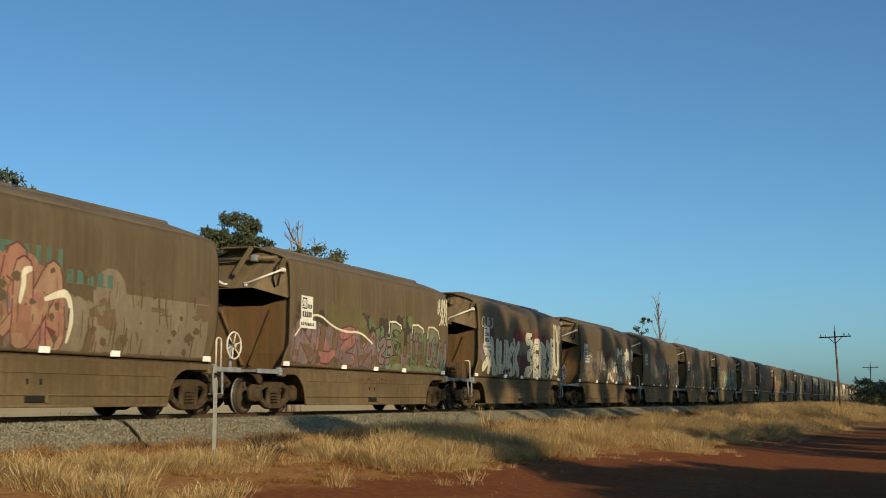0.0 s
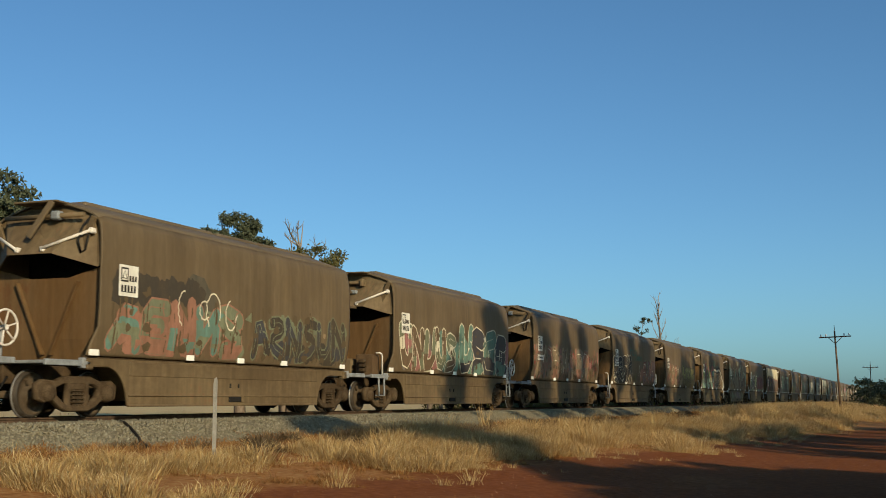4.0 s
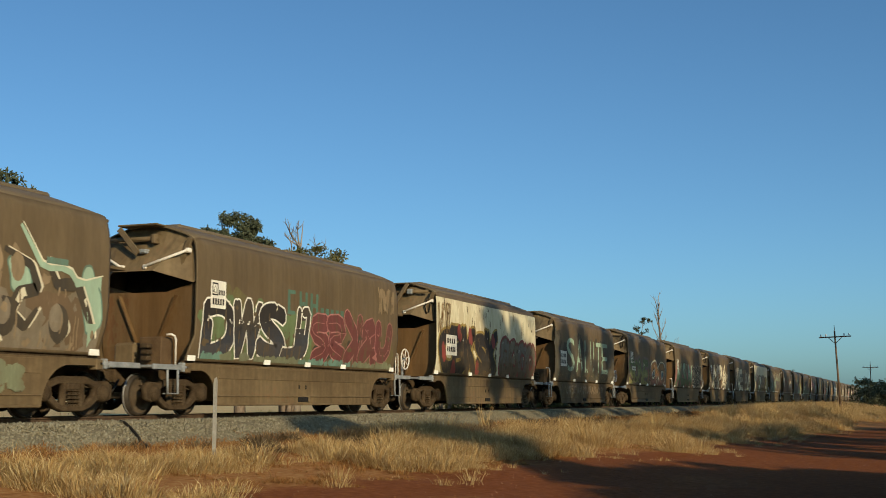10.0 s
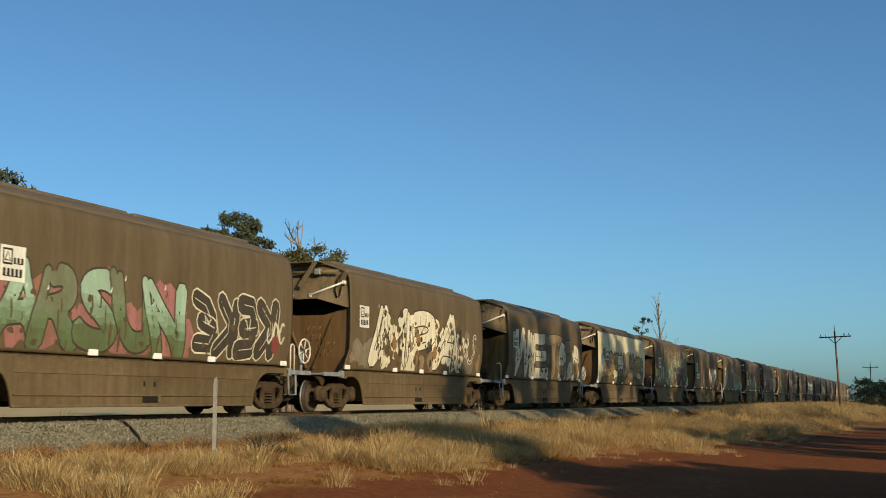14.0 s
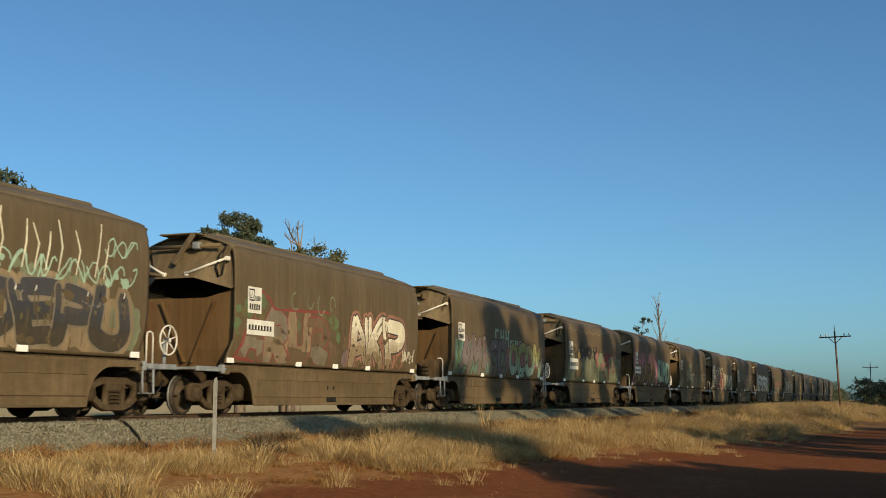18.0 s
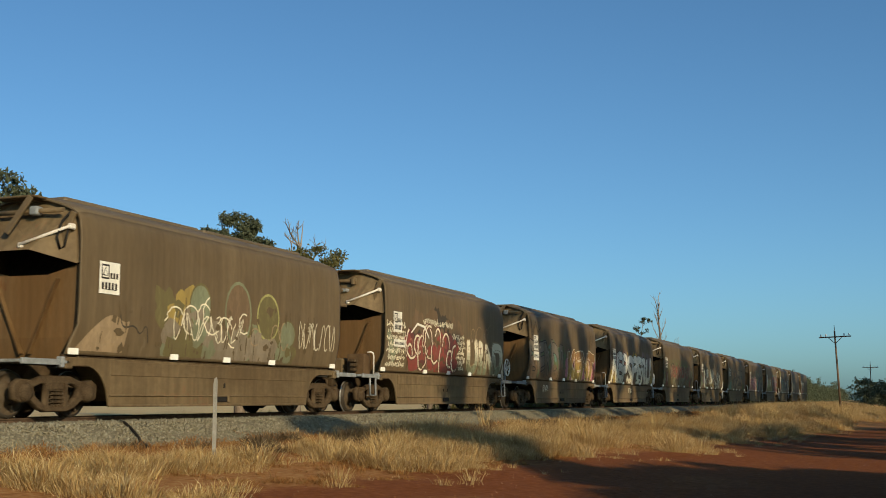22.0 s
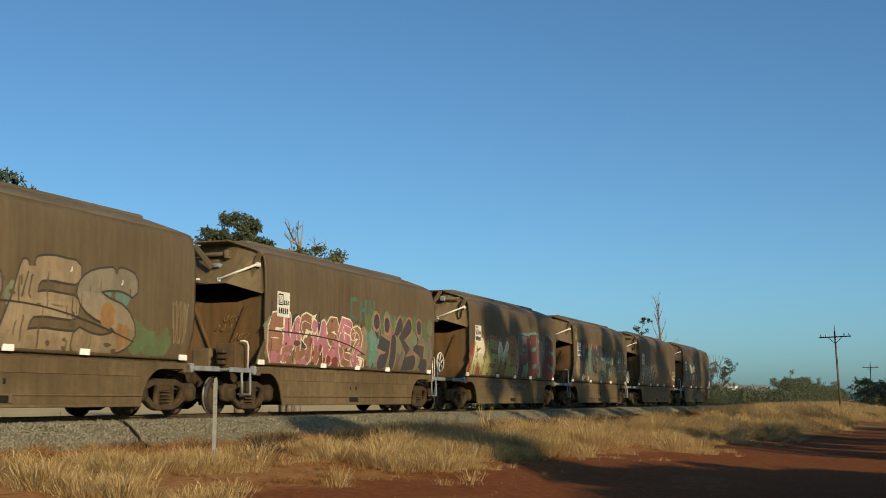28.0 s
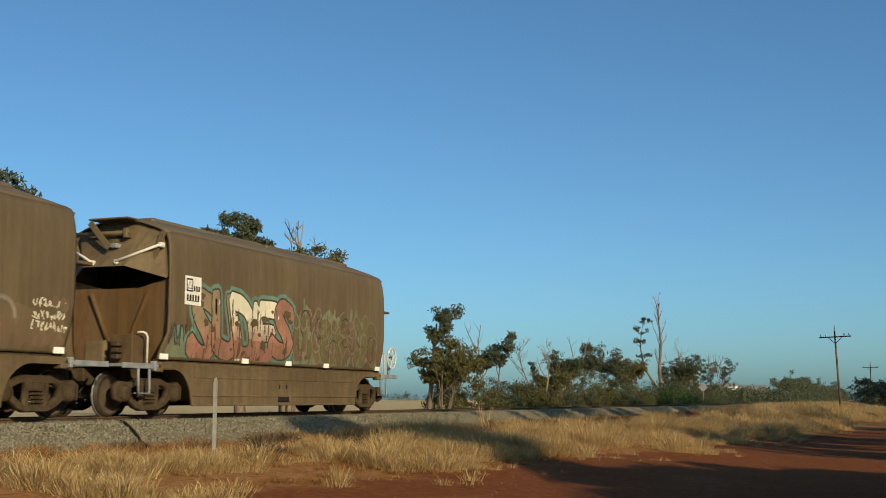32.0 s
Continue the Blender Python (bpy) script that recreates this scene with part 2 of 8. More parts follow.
def make_ground():
    xs = axis_steps(-2500, 2500, -8.0, 0.22, 1.055)
    ys = axis_steps(-600, 4500, 20.0, 0.28, 1.050)
    verts = [(x, y, land(x, y)) for y in ys for x in xs]
    w = len(xs)
    faces = [(j * w + i, j * w + i + 1, (j + 1) * w + i + 1, (j + 1) * w + i) for j in range(len(ys) - 1) for i in range(w - 1)]
    me = mesh_of("ground", verts, faces, True)
    at = me.color_attributes.new("soil", "FLOAT_COLOR", "POINT")
    buf = np.zeros((len(verts), 4), np.float32)
    for i, (x, y, z) in enumerate(verts):
        e = float(road_edge(min(max(y, -40), 400)))
        grass = smooth(e + 0.35, e - 0.5, x)
        patch = smooth(0.25, 0.6, noise.noise((x * 0.5, y * 0.5, 9.0))) * 0.7
        far = smooth(26.0, 40.0, x)
        buf[i] = (max(grass, patch * smooth(e + 5, e, x), far), smooth(-18, -22, x), 0, 1)
    at.data.foreach_set("color", buf.ravel())
    m, n, l, b = nodes_of("earth_and_straw", 0.95)
    attr, sep = n.new("ShaderNodeAttribute"), n.new("ShaderNodeSeparateColor")
    attr.attribute_name = "soil"
    l.new(attr.outputs["Color"], sep.inputs[0])
    tc = n.new("ShaderNodeTexCoord")
    big, small, peb = (n.new("ShaderNodeTexNoise") for _ in range(3))
    for q, s, d in ((big, 0.6, 6), (small, 9, 6), (peb, 45, 3)):
        l.new(tc.outputs["Object"], q.inputs["Vector"])
        q.inputs["Scale"].default_value, q.inputs["Detail"].default_value = s, d

    def ramp(src, stops):
        r = n.new("ShaderNodeValToRGB")
        l.new(src, r.inputs[0])
        r.color_ramp.elements[0].position, r.color_ramp.elements[0].color = stops[0][0], (*stops[0][1], 1)
        r.color_ramp.elements[1].position, r.color_ramp.elements[1].color = stops[-1][0], (*stops[-1][1], 1)
        for q, c in stops[1:-1]:
            r.color_ramp.elements.new(q).color = (*c, 1)
        return r.outputs[0]

    def mix(f, a, c):
        x = n.new("ShaderNodeMix")
        x.data_type = "RGBA"
        l.new(f, x.inputs[0])
        l.new(a, x.inputs[6])
        l.new(c, x.inputs[7])
        return x.outputs[2]
    red = mix(big.outputs[0], ramp(small.outputs[0], ((0.3, (0.143, 0.043, 0.013)), (0.7, (0.228, 0.076, 0.024)))), ramp(small.outputs[0], ((0.35, (0.170, 0.053, 0.016)), (0.62, (0.233, 0.083, 0.028)), (0.75, (0.307, 0.143, 0.059)))))
    straw = ramp(small.outputs[0], ((0.3, (0.240, 0.098, 0.031)), (0.5, (0.335, 0.155, 0.053)), (0.7, (0.395, 0.235, 0.094))))
    field = ramp(big.outputs[0], ((0.3, (0.48, 0.35, 0.17)), (0.7, (0.58, 0.44, 0.23))))
    l.new(mix(sep.outputs[1], mix(sep.outputs[0], red, straw), field), b.inputs["Base Color"])
    bp = n.new("ShaderNodeBump")
    bp.inputs["Strength"].default_value, bp.inputs["Distance"].default_value = 0.7, 0.03
    ad = n.new("ShaderNodeMath")
    l.new(small.outputs[0], ad.inputs[0])
    l.new(peb.outputs[0], ad.inputs[1])
    l.new(ad.outputs[0], bp.inputs["Height"])
    l.new(bp.outputs[0], b.inputs["Normal"])
    tagged(part("ground", me, m, None), "red dirt road edge and dry straw-coloured grassland", "ground", kind="structure")


make_ground()

# ---- the track ----
SECTION = ((-3.6, 0.40), (-2.05, 0.88), (-1.5, 0.87), (1.5, 0.87), (2.0, 0.865), (2.45, 0.71), (3.0, 0.52), (3.9, 0.42))


def bed_z(u):
    return float(np.interp(u, [a for a, _ in SECTION], [b for _, b in SECTION]))


def make_track():
    ys = [-60 + 0.6 * i for i in range(0, 320)] + [132 + 6 * i for i in range(0, 160)]
    us = [-3.6, -2.9, -2.05, -1.5, -0.8, 0.8, 1.5, 1.85, 2.05, 2.25, 2.45, 2.7, 2.95, 3.2, 3.5, 3.9]
    verts = [(TRACK_X + u + 0.07 * noise.noise((u * 2, y * 0.8, 1)), y, bed_z(u) + 0.035 * noise.noise((u * 3, y * 1.5, 2.0))) for y in ys for u in us]
    w = len(us)
    faces = [(j * w + i, j * w + i + 1, (j + 1) * w + i + 1, (j + 1) * w + i) for j in range(len(ys) - 1) for i in range(w - 1)]
    bed = tagged(part("ballast_bed", mesh_of("ballast_bed", verts, faces, True), M_BALLAST, None), "grey crushed stone ballast bank under the rails", "ballast", kind="structure")
    # loose stones over the near slope
    rng = np.random.default_rng(4)
    cube = np.array([(1, 0, 0), (-1, 0, 0), (0, 1, 0), (0, -1, 0), (0, 0, 1), (0, 0, -1)], float)
    tri = np.array([(0, 2, 4), (2, 1, 4), (1, 3, 4), (3, 0, 4), (2, 0, 5), (1, 2, 5), (3, 1, 5), (0, 3, 5)])
    count = 36000
    y = 12 + 62 * rng.random(count) ** 1.5
    u = 1.0 + 2.35 * rng.random(count)
    u = np.where(rng.random(count) < 0.10, 3.0 + 0.9 * rng.random(count), u)
    r = 0.017 + 0.018 * rng.random(count)
    z = np.array([bed_z(a) for a in u]) + r * 0.2
    ctr = np.stack([TRACK_X + u, y, z], 1)
    q = rng.normal(size=(count, 6, 3)) * 0.28
    sc = (r[:, None] * (0.7 + 0.7 * rng.random((count, 3))))[:, None, :]
    v = (cube[None] + q) * sc + ctr[:, None, :]
    f = (tri[None] + 6 * np.arange(count)[:, None, None]).reshape(-1, 3)
    me = bpy.data.meshes.new("ballast_stones")
    me.vertices.add(count * 6)
    me.vertices.foreach_set("co", v.astype(np.float32).ravel())
    me.loops.add(f.size)
    me.loops.foreach_set("vertex_index", f.astype(np.int32).ravel())
    me.polygons.add(len(f))
    me.polygons.foreach_set("loop_start", np.arange(0, f.size, 3, dtype=np.int32))
    me.update(calc_edges=True)
    st = part("ballast_stones", me, M_STONE, None)
    tagged(st, "loose grey ballast stones on the bank", "gravel", kind="stuff")
    prof = [(-0.065, -0.15), (0.065, -0.15), (0.065, -0.135), (0.012, -0.11), (0.012, -0.04), (0.034, -0.03), (0.034, -0.003), (0.028, 0.0), (-0.028, 0.0), (-0.034, -0.003), (-0.034, -0.03), (-0.012, -0.04), (-0.012, -0.11), (-0.065, -0.135)]
    for s in (-1, 1):
        vs = [(TRACK_X + s * 0.566 + a, y, RAIL_Z + b) for y in (-60, 1080) for a, b in prof]
        k = len(prof)
        fs = [(i, (i + 1) % k, k + (i + 1) % k, k + i) for i in range(k)]
        tagged(part("rail", mesh_of("rail", vs, fs), M_RAIL, None), "rust-brown steel rail on concrete sleepers", "rail", group="rails of the track", kind="structure")
    bm = slab(bmesh.new(), (-1.03, -0.11, -0.16), (1.03, 0.11, 0.035), 0.02)
    me = bpy.data.meshes.new("sleeper")
    bm.to_mesh(me)
    bm.free()
    me.materials.append(M_SLEEPER)
    for i in range(110):
        o = new("sleeper", me)
        o.parent = bed
        o.location = (TRACK_X, 8 + 0.68 * i, 0.835)


make_track()


# ---- the grain wagons ----
# One wagon in its own space: x to the near side, y backwards along the train, z above the rail.
PROFILE = ((1.222, 1.165), (1.235, 1.22), (1.275, 1.42), (1.312, 1.72), (1.32, 2.1), (1.32, 2.6), (1.32, 3.0), (1.318, 3.30), (1.308, 3.56), (1.285, 3.74), (1.225, 3.885), (1.09, 3.985), (0.85, 4.085), (0.5, 4.20), (0.0, 4.215))
HALF = 5.67


def side_x(z):
    return float(np.interp(z, [b for _, b in PROFILE], [a for a, _ in PROFILE]))


def end_drop(y):
    """The shoulders of the roof fall off at both ends."""
    q = max(0.0, abs(y) - (HALF - 0.45)) / 0.45
    return 0.05 * q ** 2.2


STATIONS = [-5.67, -5.6, -5.45, -5.25, -5.0, -3.6, -1.8, 0, 1.8, 3.6, 4.7, 5.0, 5.25, 5.45, 5.6, 5.67]


def tail_cut(y, z):
    """How far the lower corner of the trailing edge is cut forwards."""
    return 0.15 * (1 - smooth(1.2, 2.1, z)) * smooth(5.0, 5.67, y)


def shell(points, thick=0.03):
    """A plate that follows part of the cross-section along the whole body, with thickness."""
    rows = []
    for y in STATIONS:
        row = []
        for x, z in points:
            w = max(0.0, (z - 2.9) / 1.1)
            back = 0.23 * smooth(1.25, 1.8, z) * max(0.0, (-5.0 - y) / 0.67)
            fall = 0.80 * max(0.0, z - 3.94) * smooth(4.75, 5.67, y)
            narrow = 0.045 * smooth(3.3, 3.85, z) * smooth(5.1, 5.67, y) * (1 if x > 0 else -1)
            row.append((x * (1 - 0.25 * end_drop(y) * w) - narrow * (abs(x) > 0.9), y + back - tail_cut(y, z), z - (end_drop(y) * w if y < 0 else 0.0) - fall))
        rows.append(row)
    k = len(points)
    nrm = []
    for i in range(k):
        a, b = Vector((*points[max(i - 1, 0)], 0)), Vector((*points[min(i + 1, k - 1)], 0))
        d = (b - a).normalized()
        nrm.append((d.y, -d.x))
    verts = [v for r in rows for v in r] + [(v[0] - nrm[i][0] * thick, v[1], v[2] - nrm[i][1] * thick) for r in rows for i, v in enumerate(r)]
    off = len(rows) * k
    faces = []
    for j in range(len(rows) - 1):
        for i in range(k - 1):
            a, b, c, d = j * k + i, j * k + i + 1, (j + 1) * k + i + 1, (j + 1) * k + i
            faces += [(a, d, c, b), (a + off, b + off, c + off, d + off)]
    for j in range(len(rows) - 1):
        faces += [(j * k, j * k + off, (j + 1) * k + off, (j + 1) * k), (j * k + k - 1, (j + 1) * k + k - 1, (j + 1) * k + k - 1 + off, j * k + k - 1 + off)]
    for i in range(k - 1):
        e = (len(rows) - 1) * k
        faces += [(i, i + 1, i + 1 + off, i + off), (e + i, e + i + off, e + i + 1 + off, e + i + 1)]
    me = mesh_of("plate", verts, faces)
    bm = bmesh.new()
    bm.from_mesh(me)
    bmesh.ops.recalc_face_normals(bm, faces=bm.faces)
    for f in bm.faces:
        f.smooth = abs(f.normal.y) < 0.5
    bm.to_mesh(me)
    bm.free()
    return me


def solid(verts, faces, thick):
    """A folded sheet given thickness."""
    bm = bmesh.new()
    bm.from_mesh(mesh_of("sheet", verts, faces))
    bmesh.ops.recalc_face_normals(bm, faces=bm.faces)
    bmesh.ops.solidify(bm, geom=list(bm.faces), thickness=thick)
    return bm


def end_parts(w, s, hand):
    """One end of a wagon; s = -1 leading, 1 trailing; hand: the side to which the lever leans."""
    off = -0.17 if s == -1 else 0.0

    def v(x, y, z):
        return (x, s * (y + off), z)
    yb = 5.50
    # upper end sheet, folded out to a hood in the middle
    top = [(x, z - 0.05 * max(0, z - 2.9) / 1.1 - 0.02) for x, z in PROFILE if z > 2.9]
    ring = [(a - 0.012, z) for a, z in top] + [(-a + 0.012, z) for a, z in top[-2::-1]]
    low = [(1.20, yb + 0.08, 2.88), (0.52, 6.12, 3.11), (-0.52, 6.12, 3.11), (-1.20, yb + 0.08, 2.88)]
    vs = [v(a, yb, z) for a, z in ring] + [v(*q) for q in low]
    k = len(ring)
    f = [tuple([0, 1, 2, 3, 4, 5, k + 1, k]), tuple(range(5, k - 5)) + (k + 2, k + 1), tuple([k - 1, k + 3, k + 2] + list(range(k - 6, k - 1)))]
    part("end_sheet", solid(vs, f, 0.02), M_SKIRT, w, "dusty folded upper end sheet")
    # end sheet under the hood, with two thin diagonal ribs
    # the top edge follows the hood's shadow line and leaves a gap above
    vs = [v(1.24, 5.47, 2.90), v(0.45, 5.47, 2.70), v(-0.45, 5.47, 2.70), v(-1.24, 5.47, 2.90), v(1.20, 5.46, 1.5), v(-1.20, 5.46, 1.5), v(1.17, 5.40, 1.10), v(-1.17, 5.40, 1.10)]
    part("slope_sheet", solid(vs, [(0, 1, 2, 3, 5, 4), (4, 5, 7, 6)], 0.02), M_END, w, "rust-brown end sheet under the hood")
    # added black plate behind the gap, stands in for shade under the hood
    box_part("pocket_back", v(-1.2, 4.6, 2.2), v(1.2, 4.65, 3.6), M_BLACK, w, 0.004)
    for e in (-1, 1):
        bm = bmesh.new()
        a, b = Vector(v(e * 0.74, 5.46, 2.62)), Vector(v(e * 0.10, 5.42, 1.20))
        out, c = Vector((0, s * 0.11, 0)), Vector((e * 0.016, 0, -0.007))
        q = [a - c, a + c, a + c + out, a - c + out, b - c, b + c, b + c + out, b - c + out]
        q = [bm.verts.new(t) for t in q]
        for ff in ((0, 1, 2, 3), (4, 7, 6, 5), (0, 4, 5, 1), (1, 5, 6, 2), (2, 6, 7, 3), (3, 7, 4, 0)):
            bm.faces.new([q[t] for t in ff])
        bmesh.ops.recalc_face_normals(bm, faces=bm.faces)
        part("end_rib", bm, M_END, w)
        # white strut and brown brace
        tube_part("strut", [v(e * 1.13, 5.74, 3.57), v(e * 0.30, 6.12, 3.21)], 0.030, M_WHITE, w, 8, "white-painted steel strut")
        for q in ((e * 1.13, 5.69, 3.57), (e * 0.30, 6.06, 3.20)):
            box_part("strut_bracket", v(q[0] - 0.045, q[1] - 0.09, q[2] - 0.055), v(q[0] + 0.045, q[1] + 0.07, q[2] + 0.055), M_WHITE, w, 0.02)
        bm = slab(bmesh.new(), (-0.065, -0.03, -0.38), (0.065, 0.03, 0.38), 0.01, Matrix.Translation(v(e * 1.02, 5.68, 3.50)) @ Matrix.Rotation(radians(e * 24), 4, "Y"))
        part("brace", bm, M_SKIRT, w)
    if hand == 1:
        tube_part("torsion_bar", [v(-0.95, 5.80, 3.86), v(0.42, 5.80, 3.86)], 0.05, M_SKIRT, w, 10)
        box_part("bar_clamp", v(0.30, 5.68, 3.74), v(0.40, 5.90, 3.95), M_SKIRT, w, 0.015)
        box_part("bar_bracket", v(0.02, 5.74, 3.52), v(0.20, 5.96, 3.62), M_GREY, w, 0.02)
    else:
        tube_part("torsion_bar", [v(-0.85, 5.80, 3.88), v(1.02, 5.80, 3.88)], 0.05, M_SKIRT, w, 10)
        box_part("bar_clamp", v(0.30, 5.72, 3.80), v(0.48, 5.90, 3.97), M_GREY, w, 0.02)
        tube_part("air_hose", [v(1.08, 5.66, 3.86), v(1.0, 5.80, 3.66), v(0.93, 5.84, 3.36), v(0.96, 5.78, 3.14), v(1.03, 5.74, 3.2), v(1.06, 5.72, 3.42), v(1.12, 5.66, 3.82)], 0.022, M_BLACK, w, 6, "black rubber air hose")
    if s == -1:
        bm = slab(bmesh.new(), (-0.065, -0.03, -0.42), (0.065, 0.03, 0.42), 0.012, Matrix.Translation(v((-0.22 if hand == 1 else 0.14), 5.99, 3.80)) @ Matrix.Rotation(radians(12 * s), 4, "X") @ Matrix.Rotation(radians(-45 if hand == 1 else 30), 4, "Y"))
        part("lever", bm, M_BODY, w)
    if s == 1:
        box_part("hood_lip", v(-1.22, 5.52, 2.88), v(1.22, 6.30, 2.94), M_SKIRT, w, 0.008)
    if s == -1:
        box_part("roof_lip", v(-0.56, 5.50, 4.14), v(0.46, 5.94, 4.18), M_SKIRT, w)
    # platform, draft sill, coupler
    off = 0.0
    bm = slab(bmesh.new(), v(-1.24, 5.56, 0.99), v(1.24, 6.84, 1.05), 0.01)
    slab(bm, v(1.19, 5.84, 0.96), v(1.25, 6.86, 1.07), 0.008)
    slab(bm, v(-1.25, 5.84, 0.96), v(-1.19, 6.86, 1.07), 0.008)
    part("end_platform", bm, M_GREY, w, "grey end platform")
    box_part("draft_sill", v(-0.25, 4.0, 0.62), v(0.25, 6.80, 0.98), M_BOGIE, w, 0.02)
    bm = slab(bmesh.new(), v(-0.11, 6.75, 0.70), v(0.11, 7.12, 0.92), 0.03)
    slab(bm, v(-0.16, 7.0, 0.66), v(0.16, 7.24, 0.96), 0.05)
    part("coupler", bm, M_BOGIE, w)
    tube_part("brake_hose", [v(0.35, 6.8, 0.75), v(0.38, 6.98, 0.58), v(0.35, 7.08, 0.45)], 0.025, M_BLACK, w, 6)
    for e in (-1, 1):
        box_part("lamp_bracket", v(e * 1.05, 5.46, 0.90), v(e * 1.24, 5.66, 1.10), M_SKIRT, w, 0.02)
        box_part("bracket_foot", v(e * 1.12, 5.70, 0.92), v(e * 1.25, 5.80, 1.12), M_GREY, w, 0.015)


def reflector(w, x, y):
    r = box_part("reflector", (x - 0.006, y - 0.14, 1.165), (x + 0.034, y + 0.14, 1.285), M_REFL, w, 0.006, "white rectangular reflector")
    return r


def sideframe_mesh():
    outer = [(-1.16, 0.60), (-1.02, 0.68), (-0.66, 0.66), (-0.36, 0.75), (0.36, 0.75), (0.66, 0.66), (1.02, 0.68), (1.16, 0.60), (1.14, 0.36), (0.98, 0.30), (0.72, 0.33), (0.50, 0.19), (0.30, 0.13), (-0.30, 0.13), (-0.50, 0.19), (-0.72, 0.33), (-0.98, 0.30), (-1.14, 0.36)]
    hole = [(0.30, 0.64), (0.44, 0.64), (0.66, 0.57), (0.62, 0.40), (0.44, 0.27), (0.30, 0.21)]
    mid = [(-0.23, 0.64), (0.23, 0.64), (0.23, 0.21), (-0.23, 0.21)]
    me = flat_shape([outer, hole, [(-a, b) for a, b in hole][::-1], mid], 0.045, 0.025)
    me.transform(YZ)
    bm = bmesh.new()
    bm.from_mesh(me)
    for y in (-0.875, 0.875):
        lathe(bm, [(-0.06, 0.17), (0.07, 0.17), (0.12, 0.14), (0.14, 0.07)], "X", 14, (0.02, y, 0.455))
    slab(bm, (-0.08, -0.20, 0.50), (0.07, 0.20, 0.66), 0.03)
    bm.to_mesh(me)
    bm.free()
    return me


def bogie(w, y):
    b = new("bogie")
    b.parent = w
    b.location = (0, y, 0)
    me = sideframe_mesh()
    for s in (-1, 1):
        f = part("side_frame", me.copy(), M_BOGIE, b)
        f.location = (s * 0.93, 0, 0)
        f.rotation_euler = (0, 0, 0 if s == 1 else math.pi)
        for q in (-0.13, -0.04, 0.05, 0.14):
            bm = bmesh.new()
            pts = [(s * 0.96 + 0.045 * math.cos(a * 0.9), q + 0.045 * math.sin(a * 0.9), 0.22 + 0.0105 * a) for a in range(29)]
            tube(bm, pts, 0.015, 5)
            part("spring", bm, M_BOGIE, b)
    bm = slab(bmesh.new(), (-0.9, -0.19, 0.48), (0.9, 0.19, 0.62), 0.03)
    part("bolster", bm, M_BOGIE, b)
    for q in (-0.34, 0.34):
        box_part("brake_beam", (-0.62, q - 0.05, 0.34), (0.62, q + 0.05, 0.44), M_BOGIE, b, 0.02)
    for q in (-0.875, 0.875):
        bm = bmesh.new()
        for s in (-1, 1):
            prof = [(-0.03, 0.08), (-0.05, 0.16), (-0.01, 0.19), (0.005, 0.35), (-0.055, 0.37), (-0.062, 0.455), (-0.035, 0.46), (-0.015, 0.435), (0.07, 0.425), (0.07, 0.375), (0.02, 0.35), (0.01, 0.19), (0.06, 0.15), (0.06, 0.08)]
            prof = [(s * a, r) for a, r in prof]
            lathe(bm, prof, "X", 32, (s * 0.57, 0, 0), (0, 0, 0, 0, 2, 2, 1, 2, 2, 0, 0, 0, 0))
        lathe(bm, [(-0.95, 0.07), (0.95, 0.07)], "X", 12)
        slab(bm, (0.55, -0.03, 0.2), (0.66, 0.03, 0.33), 0.01)
        o = part("wheelset", bm, [M_WHEEL, M_STEEL, M_TREAD], b)
        o.location = (0, q, 0.43)
    return b


def handwheel(w, x, y, z):
    h = new("handwheel")
    h.parent = w
    h.location = (x, y, z)
    bm = bmesh.new()
    ring = [(0.31 * math.cos(a), 0, 0.31 * math.sin(a)) for a in (2 * math.pi * k / 28 for k in range(29))]
    tube(bm, ring, 0.022, 6, False)
    part("rim", bm, M_WHITE, h, "white wheel rim")
    for k in range(6):
        a = math.pi / 3 * k + 0.3
        tube_part("spoke", [(0.04 * math.cos(a), 0.02, 0.04 * math.sin(a)), (0.305 * math.cos(a), 0, 0.305 * math.sin(a))], 0.017, M_WHITE, h, 6)
    part("hub", lathe(bmesh.new(), [(-0.04, 0.05), (0.05, 0.05)], "Y", 12), M_WHITE, h)
    return h


